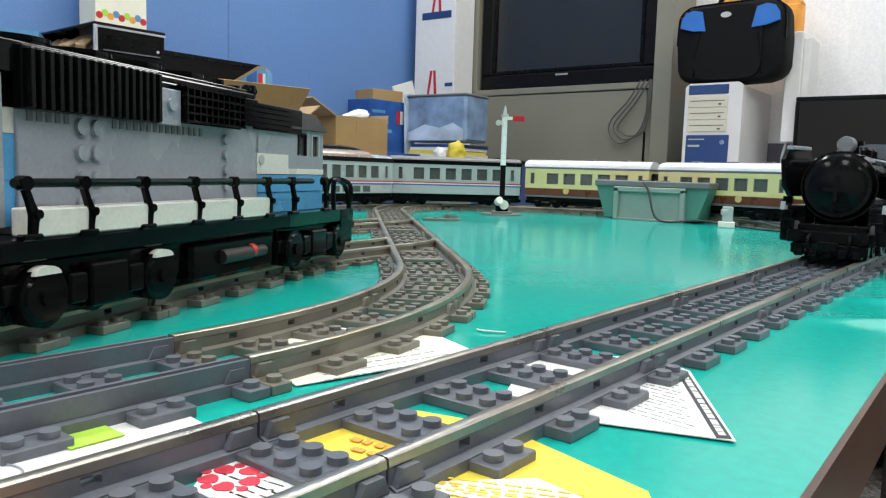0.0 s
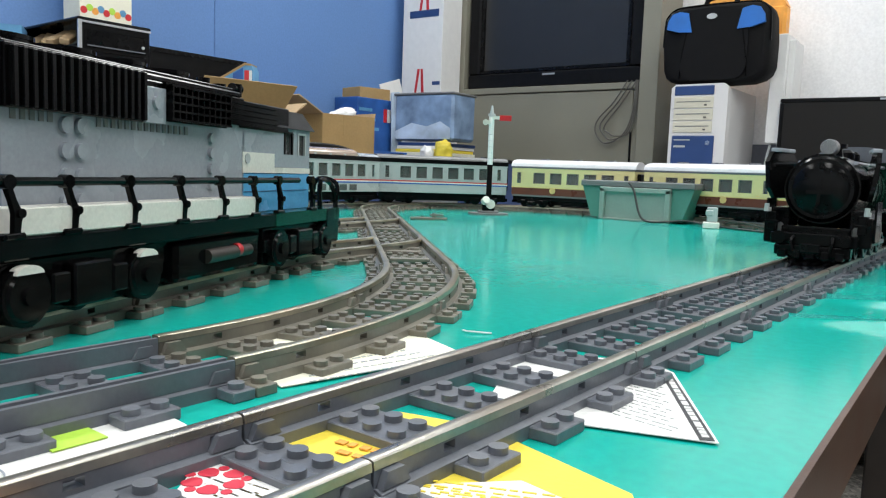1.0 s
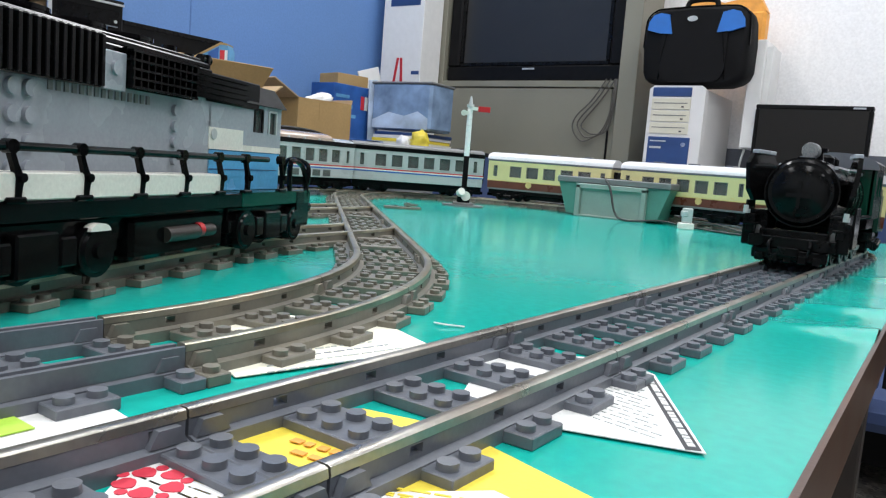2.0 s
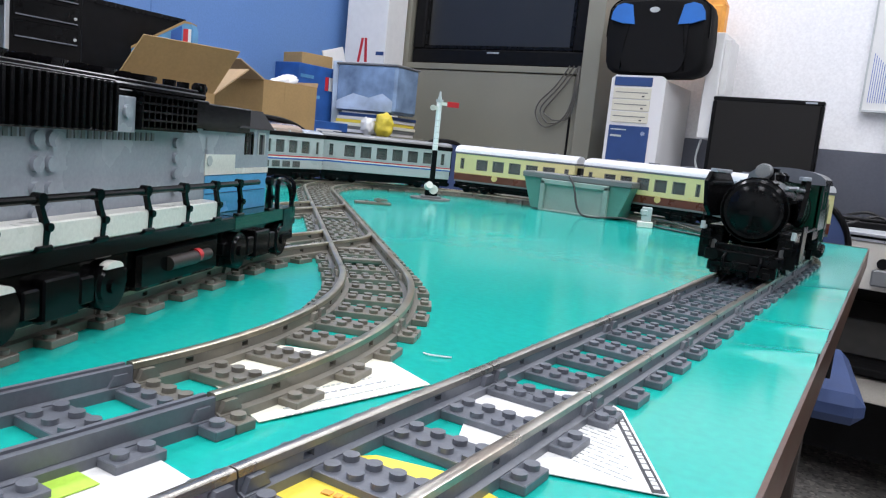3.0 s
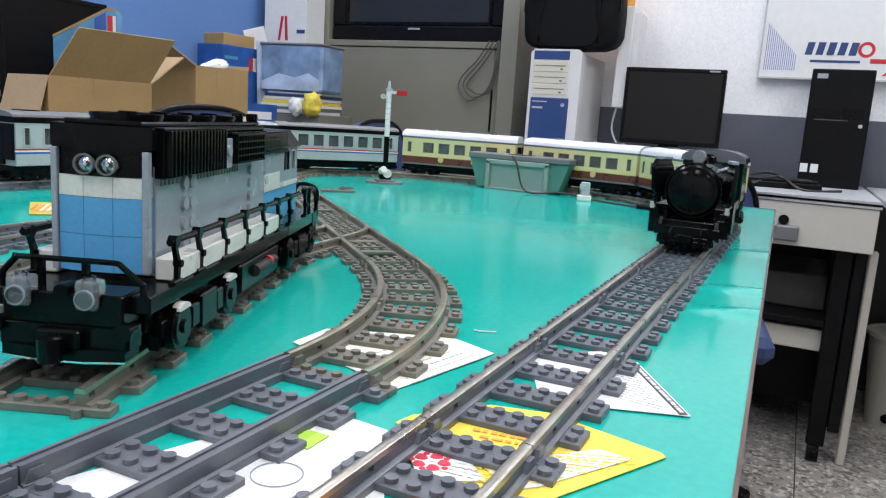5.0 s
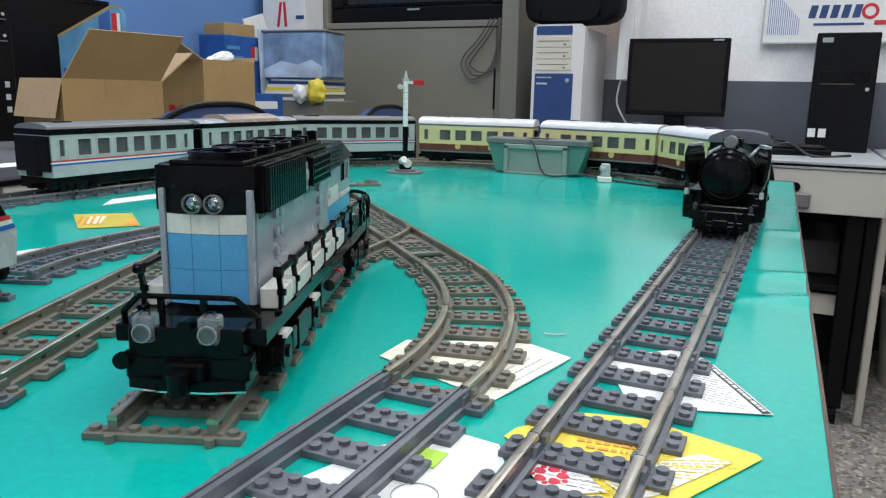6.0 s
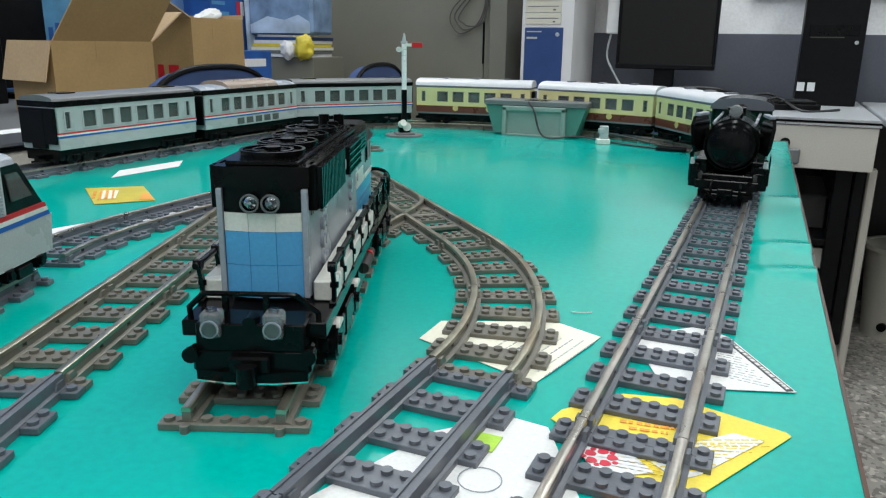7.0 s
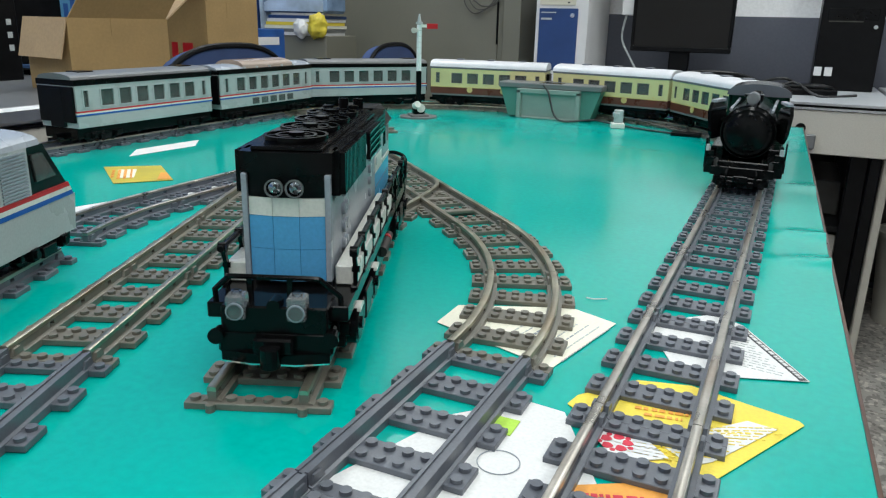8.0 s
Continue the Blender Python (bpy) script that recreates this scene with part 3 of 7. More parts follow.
def bogie(parent, y, r=0.0085, gap=0.034, name="bogie"):
    b = Build()
    for s in (-1, 1):
        b.box(s * 0.027 - 0.003, s * 0.027 + 0.003, y - gap / 2 - 0.012, y + gap / 2 + 0.012, 0.006, 0.013, 0.0006)
        b.box(s * 0.030 - 0.0022, s * 0.030 + 0.0022, y - 0.008, y + 0.008, 0.003, 0.010, 0.0005)
        for k in (-1, 1):
            b.box(s * 0.030 - 0.003, s * 0.030 + 0.003, y + k * gap / 2 - 0.004, y + k * gap / 2 + 0.004, 0.0045, 0.0125, 0.0006)
            b.cyl((s * 0.030, y + k * gap / 2, 0.0085), (s, 0, 0), 0.0026, 0.0045, 10)
    b.box(-0.026, 0.026, y - 0.008, y + 0.008, 0.0085, 0.0135)
    ob = part(name, b, BLACK, parent)
    for k in (-1, 1):
        for s in (-1, 1):
            w = Build().cyl((s * 0.0185, y + k * gap / 2, r), (s, 0, 0), r, 0.005, 18)
            part("wheel", w, BLACK_MATT, ob)
    return ob


def pierced_side(b, x0, x1, y0, y1, z0, z1, holes, h0, h1):
    """A side wall along y with rectangular window openings given as (start, end)."""
    b.box(x0, x1, y0, y1, z0, h0)
    b.box(x0, x1, y0, y1, h1, z1)
    at = y0
    for a, c in holes:
        b.box(x0, x1, at, a, h0, h1)
        at = c
    b.box(x0, x1, at, y1, h0, h1)


def arc_roof(b, half, y0, y1, z0, rise, n=10, lip=0.0):
    poly = [(half, z0 - lip)] + [(half * math.cos(math.pi * k / n), z0 + rise * math.sin(math.pi * k / n) ** 0.75) for k in range(n + 1)] + [(-half, z0 - lip)]
    b.prism(poly, "y", y0, y1)


def coach_cream():
    t = thing("passenger_coach", "toy passenger coach, cream over reddish brown, with a pale roof", "toy train", group="cream and brown coaches")
    L, W = 0.222, 0.0315
    part("chassis", Build().box(-0.028, 0.028, 0.004, L - 0.004, 0.012, 0.019, 0.0006).box(-0.02, 0.02, 0.07, 0.15, 0.005, 0.012, 0.001), BLACK, t)
    part("solebar", Build().box(-W, W, 0.003, L - 0.003, 0.0185, 0.0215, 0.0004), MID_GREY, t)
    part("lower_body", Build().box(-W, W, 0.002, L - 0.002, 0.0215, 0.0345, 0.0005), BROWN, t)
    holes = [(0.012, 0.0195)] + [(0.036 + 0.0305 * k, 0.0575 + 0.0305 * k) for k in range(5)] + [(0.2025, 0.21)]
    b = Build()
    for x0, x1 in ((-W, -W + 0.004), (W - 0.004, W)):
        pierced_side(b, x0, x1, 0.002, L - 0.002, 0.0345, 0.068, holes, 0.0415, 0.0605)
    b.box(-W + 0.004, W - 0.004, 0.002, 0.006, 0.0345, 0.068).box(-W + 0.004, W - 0.004, L - 0.006, L - 0.002, 0.0345, 0.068)
    part("upper_body", b, CREAM, t)
    for s in (-1, 1):
        for a, c in holes:
            f = Build().box(s * (W - 0.002) - 0.0006, s * (W - 0.002) + 0.0006, a, c, 0.0415, 0.0605)
            w = part("window", f, SMOKED, t)
            part("window_frame", Build().box(s * (W - 0.001) - 0.0008, s * (W - 0.001) + 0.0008, a, a + 0.0012, 0.0415, 0.0605).box(s * (W - 0.001) - 0.0008, s * (W - 0.001) + 0.0008, c - 0.0012, c, 0.0415, 0.0605).box(s * (W - 0.001) - 0.0008, s * (W - 0.001) + 0.0008, a, c, 0.0595, 0.0605), OLD_GREY, w)
        for y in (0.079, 0.143):
            part("emblem", Build().cyl((s * (W - 0.0004), y, 0.030), (s, 0, 0), 0.0055, 0.0016, 8), GOLD, t, "round pale gold emblem")
        part("waist_line", Build().box(s * W - 0.0004, s * W + 0.0004, 0.002, L - 0.002, 0.0338, 0.0352), GOLD, t)
        part("door_handle", Build().box(s * W - 0.001, s * W + 0.001, 0.024, 0.029, 0.0375, 0.0388), GOLD, t)
    part("roof_edge", Build().box(-W - 0.0006, W + 0.0006, 0.001, L - 0.001, 0.068, 0.0712, 0.0005), DARK_GREY, t)
    b = Build()
    arc_roof(b, W, 0.0, L, 0.0712, 0.0125, 12)
    part("roof", b, ROOF_WHITE, t, "pale grey curved roof")
    for y in (0.05, 0.11, 0.17):
        part("roof_vent", Build().box(-0.008, 0.008, y - 0.006, y + 0.006, 0.082, 0.0855, 0.0005), DARK_GREY, t)
    for y in (-0.004, L - 0.002):
        part("gangway", Build().box(-0.014, 0.014, y, y + 0.006, 0.022, 0.064, 0.0008), BLACK_MATT, t)
    for y in (-0.012, L - 0.01):
        part("coupling", Build().box(-0.004, 0.004, y, y + 0.018, 0.006, 0.011), BLACK, t)
    bogie(t, 0.042)
    bogie(t, L - 0.042)
    return t


def coach_silver(dome=False):
    t = thing("passenger_coach", "silver toy coach with red, white and blue stripes" + (" and glazed dome" if dome else ""), "toy train", group="silver coaches")
    L, W = 0.240, 0.0315
    part("chassis", Build().box(-0.028, 0.028, 0.004, L - 0.004, 0.006, 0.019, 0.0006), BLACK, t)
    part("lower_body", Build().box(-W, W, 0.004, L - 0.004, 0.019, 0.0335, 0.0005), PALE_GREY, t)
    for z, mat in ((0.0335, BLUE), (0.0355, WHITE), (0.0375, RED)):
        part("stripe", Build().box(-W - 0.0003, W + 0.0003, 0.003, L - 0.003, z, z + 0.0020), mat, t)
    b = Build()
    holes = [(0.014, 0.0245)] + [(0.036 + 0.0285 * k, 0.0585 + 0.0285 * k) for k in range(6)] + [(0.2165, 0.227)]
    for x0, x1 in ((-W, -W + 0.004), (W - 0.004, W)):
        pierced_side(b, x0, x1, 0.004, L - 0.004, 0.0395, 0.068, holes, 0.0425, 0.0652)
    b.box(-W + 0.004, -0.012, 0.004, 0.008, 0.0395, 0.068).box(0.012, W - 0.004, 0.004, 0.008, 0.0395, 0.068)
    b.box(-W + 0.004, -0.012, L - 0.008, L - 0.004, 0.0395, 0.068).box(0.012, W - 0.004, L - 0.008, L - 0.004, 0.0395, 0.068)
    part("upper_body", b, PALE_GREY, t)
    for s in (-1, 1):
        for a, c in holes:
            w = part("window", Build().box(s * (W - 0.002) - 0.0006, s * (W - 0.002) + 0.0006, a, c, 0.0425, 0.0652), SMOKED, t)
            f0, f1 = s * (W - 0.0002) - 0.0010, s * (W - 0.0002) + 0.0010
            part("window_frame", Build().box(f0, f1, a, a + 0.0018, 0.0425, 0.0652).box(f0, f1, c - 0.0018, c, 0.0425, 0.0652).box(f0, f1, a + 0.0018, c - 0.0018, 0.0636, 0.0652).box(f0, f1, a + 0.0018, c - 0.0018, 0.0425, 0.0441), PALE_GREY, w)
    part("roof_edge", Build().box(-W - 0.001, W + 0.001, 0.002, L - 0.002, 0.0695, 0.0765, 0.0006), BLACK, t)
    part("roof_gutter", Build().box(-W - 0.0004, W + 0.0004, 0.003, L - 0.003, 0.068, 0.0695), PALE_GREY, t)
    b = Build()
    if dome:
        arc_roof(b, W - 0.002, 0.002, 0.05, 0.0725, 0.010, 12)
        part("roof", b, LIGHT_GREY, t)
        b = Build()
        arc_roof(b, W - 0.002, 0.18, L - 0.002, 0.0725, 0.010, 12)
        part("roof", b, LIGHT_GREY, t)
        part("dome_base", Build().box(-W, W, 0.05, 0.18, 0.0725, 0.0755, 0.0005), PALE_GREY, t)
        g = Build()
        arc_roof(g, W - 0.003, 0.052, 0.178, 0.0755, 0.013, 10)
        for sd in (-1, 1):
            for k in range(5):
                part("lower_window", Build().box(sd * W - 0.0006, sd * W + 0.0006, 0.058 + 0.0225 * k, 0.074 + 0.0225 * k, 0.0215, 0.0310), SMOKED, t)
        dome_ob = part("dome", g, glass("amber_clear_dome", (0.8, 0.62, 0.5), 0.08, 0.55), t, "clear dome with a warm tint")
        for y in (0.052, 0.083, 0.115, 0.147, 0.177):
            part("dome_rib", Build().box(-W + 0.001, W - 0.001, y - 0.0012, y + 0.0012, 0.0755, 0.079), PALE_GREY, dome_ob)
    else:
        arc_roof(b, W - 0.003, 0.002, L - 0.002, 0.0765, 0.007, 12)
        part("roof", b, MID_GREY, t)
        for y in (0.03, 0.2):
            part("roof_vent", Build().box(-0.01, 0.01, y - 0.012, y + 0.012, 0.0815, 0.0845, 0.0005), BLACK, t)
    for y in (0.0, L - 0.005):
        part("gangway", Build().box(-W + 0.002, W - 0.002, y + 0.001, y + 0.0045, 0.026, 0.0685, 0.0006).box(-0.012, 0.012, y, y + 0.005, 0.020, 0.066, 0.0008), BLACK_MATT, t)
    for y in (-0.009, L - 0.01):
        part("coupling", Build().box(-0.004, 0.004, y, y + 0.016, 0.006, 0.011), BLACK, t)
    bogie(t, 0.042)
    bogie(t, L - 0.042)
    return t


def steam_loco():
    t = thing("steam_locomotive", "black and dark green toy steam locomotive with smoke deflectors", "toy train")
    R, ZC = 0.0252, 0.0545
    part("chassis", Build().box(-0.016, 0.016, 0.012, 0.225, 0.012, 0.026, 0.0008).box(-0.024, 0.024, 0.006, 0.04, 0.018, 0.026, 0.001), BLACK, t)
    beam = Build().box(-0.030, 0.030, 0.0, 0.007, 0.012, 0.021, 0.0008).box(-0.026, 0.026, -0.003, 0.003, 0.004, 0.012, 0.0008)
    for k in range(-2, 3):
        beam.box(k * 0.0098 - 0.003, k * 0.0098 + 0.003, -0.0065, 0.0, 0.0025, 0.0085, 0.0006)
    beam.box(-0.007, 0.007, -0.009, 0.004, 0.007, 0.014, 0.0008)
    part("front_beam", beam, BLACK, t)
    for s in (-1, 1):
        part("buffer", Build().cyl((s * 0.022, 0.002, 0.0175), (0, -1, 0), 0.0026, 0.009, 10).cyl((s * 0.022, -0.006, 0.0175), (0, -1, 0), 0.0048, 0.002, 14), BLACK, t)
        part("coupling_hose", Build().wire([(s * 0.013, 0.001, 0.019), (s * 0.014, -0.005, 0.015), (s * 0.012, -0.004, 0.006)], 0.0011), BLACK_MATT, t)
    smoke = Build().cyl((0, 0.016, ZC), "y", R + 0.0012, 0.046, 28).cyl((0, 0.012, ZC), "y", R - 0.0025, 0.005, 28, R + 0.0008).cyl((0, 0.009, ZC), "y", R - 0.010, 0.004, 24, R - 0.0035).box(-0.009, 0.009, 0.0072, 0.012, ZC - 0.004, ZC - 0.001).box(-0.0012, 0.0012, 0.0068, 0.012, ZC - 0.012, ZC + 0.008)
    part("smokebox", smoke, BLACK, t, "glossy black smokebox")
    for x, y, z in ((-0.012, 0.018, 0.0765), (-0.004, 0.018, 0.0795), (0.004, 0.018, 0.0795), (0.012, 0.018, 0.0765), (-0.004, 0.026, 0.0795), (0.012, 0.026, 0.0765)):
        part("stud", Build().cyl((x, y, z - 0.003), "z", 0.0024, 0.0042, 12), BLACK, t)
    part("headlamp", Build().cyl((0, 0.034, 0.0785), "z", 0.004, 0.004, 12).cyl((0, 0.030, 0.0865), "y", 0.0062, 0.010, 18), MID_GREY, t)
    part("headlamp_lens", Build().cyl((0, 0.0275, 0.0865), "y", 0.0055, 0.0028, 18, 0.0062), LAMP_CLEAR, t, "clear round lamp lens")
    part("chimney", Build().cyl((0, 0.050, 0.0775), "z", 0.0075, 0.010, 18, 0.006).ring((0, 0.050, 0.0865), "z", 0.0095, 0.006, 0.003, 18), BLACK, t)
    part("boiler", Build().cyl((0, 0.062, ZC), "y", R, 0.105, 28), DARK_GREEN, t, "dark green boiler")
    for y in (0.065, 0.088, 0.111, 0.134, 0.157):
        part("boiler_band", Build().ring((0, y, ZC), "y", R + 0.0007, R - 0.001, 0.0016, 28), BLACK, t)
    for y, r in ((0.10, 0.0075), (0.135, 0.006)):
        part("steam_dome", Build().cyl((0, y, ZC + R - 0.002), "z", r, 0.007, 16).cyl((0, y, ZC + R + 0.005), "z", r, 0.0025, 16, r * 0.55), BLACK, t)
    for s in (-1, 1):
        wing = Build()
        k0 = len(wing.v)
        wing.prism([(0.012, 0.046), (0.004, 0.054), (0.004, 0.074), (0.012, 0.082), (0.044, 0.082), (0.052, 0.074), (0.052, 0.046)], "x", -0.0016, 0.0016)
        wing.move(Matrix.Translation((s * 0.0312, 0.028, 0.064)) @ Matrix.Rotation(s * radians(13), 4, "Z") @ Matrix.Rotation(s * radians(6), 4, "Y") @ Matrix.Translation((0, -0.028, -0.064)), k0)
        part("smoke_deflector", wing, BLACK, t, "black angled smoke deflector plate")
        part("deflector_bracket", Build().box(s * 0.0335 - 0.003, s * 0.0335 + 0.003, 0.014, 0.042, 0.0818, 0.0848, 0.0004).move(Matrix.Translation((s * 0.0318, 0.028, 0)) @ Matrix.Rotation(s * radians(13), 4, "Z") @ Matrix.Translation((-s * 0.0335, -0.028, 0))), LIGHT_GREY, t, "grey strip along the deflector top")
        part("deflector_arm", Build().box(s * 0.028 - 0.007, s * 0.028 + 0.007, 0.034, 0.042, 0.0625, 0.0655), BLACK, t)
        part("running_board", Build().box(s * 0.027 - 0.0055, s * 0.027 + 0.0055, 0.012, 0.170, 0.0365, 0.0395, 0.0005), BLACK, t)
        part("handrail", Build().wire([(s * 0.0195, 0.03, 0.0745), (s * 0.0200, 0.06, 0.0745), (s * 0.0200, 0.12, 0.0745), (s * 0.0205, 0.168, 0.0745)], 0.0016), LIGHT_GREY, t)
        cyl = Build().cyl((s * 0.029, 0.014, 0.0225), "y", 0.0085, 0.034, 18).box(s * 0.027 - 0.006, s * 0.027 + 0.006, 0.016, 0.046, 0.024, 0.037, 0.0006)
        part("cylinder", cyl, BLACK, t)
        part("cylinder_block", Build().box(s * 0.0325 - 0.0045, s * 0.0325 + 0.0045, 0.008, 0.016, 0.012, 0.034, 0.0008), BLACK, t)
        part("ladder", Build().box(s * 0.0375 - 0.0008, s * 0.0375 + 0.0008, 0.016, 0.040, 0.016, 0.046, 0.0003), BLACK, t)
        part("cylinder_cover", Build().cyl((s * 0.029, 0.0125, 0.0225), "y", 0.006, 0.002, 16), MID_GREY, t)
        part("step", Build().box(s * 0.031 - 0.003, s * 0.031 + 0.003, 0.004, 0.012, 0.022, 0.036, 0.0005).box(s * 0.031 - 0.005, s * 0.031 + 0.005, 0.002, 0.012, 0.0275, 0.0295, 0.0004), BLACK, t)
        part("side_clip", Build().cyl((s * 0.034, 0.0, 0.036), "z", 0.0018, 0.006, 8).box(s * 0.034 - 0.002, s * 0.034 + 0.002, 0.0, 0.006, 0.036, 0.039), PALE_GREY, t)
        part("marker_light", Build().cyl((s * 0.0145, 0.008, 0.0235), "y", 0.0026, 0.004, 10), GOLD, t, "small amber lamp")
        for y in (0.072, 0.107, 0.142):
            wheel(t, s * 0.0215, y, 0.0152)
        for y in (0.026, 0.05):
            wheel(t, s * 0.0185, y, 0.0072)
        wheel(t, s * 0.0185, 0.185, 0.0085)
        rod = Build().box(s * 0.0275 - 0.001, s * 0.0275 + 0.001, 0.066, 0.148, 0.009, 0.0125, 0.0004)
        rod.prism([(0.03, 0.021), (0.108, 0.0095), (0.108, 0.0125), (0.03, 0.0245)], "x", s * 0.0295 - 0.001, s * 0.0295 + 0.001)
        part("connecting_rod", rod, MID_GREY, t)
    cab = Build()
    W = 0.031
    for s in (-1, 1):
        pierced_side(cab, s * W - 0.002, s * W + 0.002, 0.166, 0.222, 0.036, 0.080, [(0.180, 0.194), (0.199, 0.213)], 0.056, 0.073)
    cab.box(-W, W, 0.166, 0.170, 0.036, 0.080)
    part("cab", cab, DARK_GREEN, t, "dark green cab")
    b = Build()
    arc_roof(b, W + 0.0035, 0.160, 0.230, 0.080, 0.0125, 12, 0.001)
    part("cab_roof", b, BLACK, t, "black curved cab roof")
    rim = Build()
    arc_roof(rim, W + 0.0037, 0.1585, 0.1605, 0.080, 0.0127, 12, 0.001)
    part("roof_rim", rim, DARK_GREY, t)
    part("firebox", Build().box(-0.022, 0.022, 0.15, 0.168, 0.034, 0.066, 0.003), DARK_GREEN, t)
    part("cab_floor", Build().box(-0.03, 0.03, 0.166, 0.228, 0.026, 0.036, 0.0006), BLACK, t)
    return t


def tender():
    t = thing("tender", "dark green and black toy coal tender behind the locomotive", "toy train")
    part("chassis", Build().box(-0.028, 0.028, 0.004, 0.116, 0.012, 0.022, 0.0008), BLACK, t)
    body = Build()
    for s in (-1, 1):
        body.box(s * 0.0295 - 0.002, s * 0.0295 + 0.002, 0.004, 0.115, 0.022, 0.058, 0.0006)
        body.prism([(0.004, 0.058), (0.10, 0.058), (0.094, 0.064), (0.004, 0.064)], "x", s * 0.0285 - 0.002, s * 0.0285 + 0.002)
    body.box(-0.0275, 0.0275, 0.111, 0.115, 0.022, 0.058)
    body.box(-0.0275, 0.0275, 0.09, 0.111, 0.022, 0.056)
    part("body", body, DARK_GREEN, t)
    coal = Build()
    for k in range(60):
        x, y = random.uniform(-0.025, 0.025), random.uniform(0.008, 0.088)
        r = random.uniform(0.003, 0.006)
        coal.cyl((x, y, 0.05 + random.uniform(0, 0.008)), (random.uniform(-1, 1), random.uniform(-1, 1), 1), r, r, 6, r * 0.5)
    coal.box(-0.0275, 0.0275, 0.004, 0.09, 0.045, 0.052)
    part("coal", coal, BLACK, t, "heap of black coal lumps")
    bogie(t, 0.034, 0.0085, 0.03)
    bogie(t, 0.088, 0.0085, 0.03)
    return t


FRONT, PITCH, SILVER_PITCH = 0.505, 0.244, 0.253
loco = steam_loco()
loco.matrix_basis = car_pose(FRONT, FRONT + 0.232)
tend = tender()
tend.matrix_basis = car_pose(FRONT + 0.225, FRONT + 0.347)
first = coach_cream()
s = FRONT + 0.344
first.matrix_basis = car_pose(s, s + 0.222)
for k in (1, 2):
    copy_thing(first, car_pose(s + PITCH * k, s + PITCH * k + 0.222))
s += PITCH * 3
silver = coach_silver()
silver.matrix_basis = car_pose(s, s + 0.240)
dome_coach = coach_silver(True)
dome_coach.matrix_basis = car_pose(s + SILVER_PITCH, s + SILVER_PITCH + 0.240)
copy_thing(silver, car_pose(s + 2 * SILVER_PITCH, s + 2 * SILVER_PITCH + 0.240))


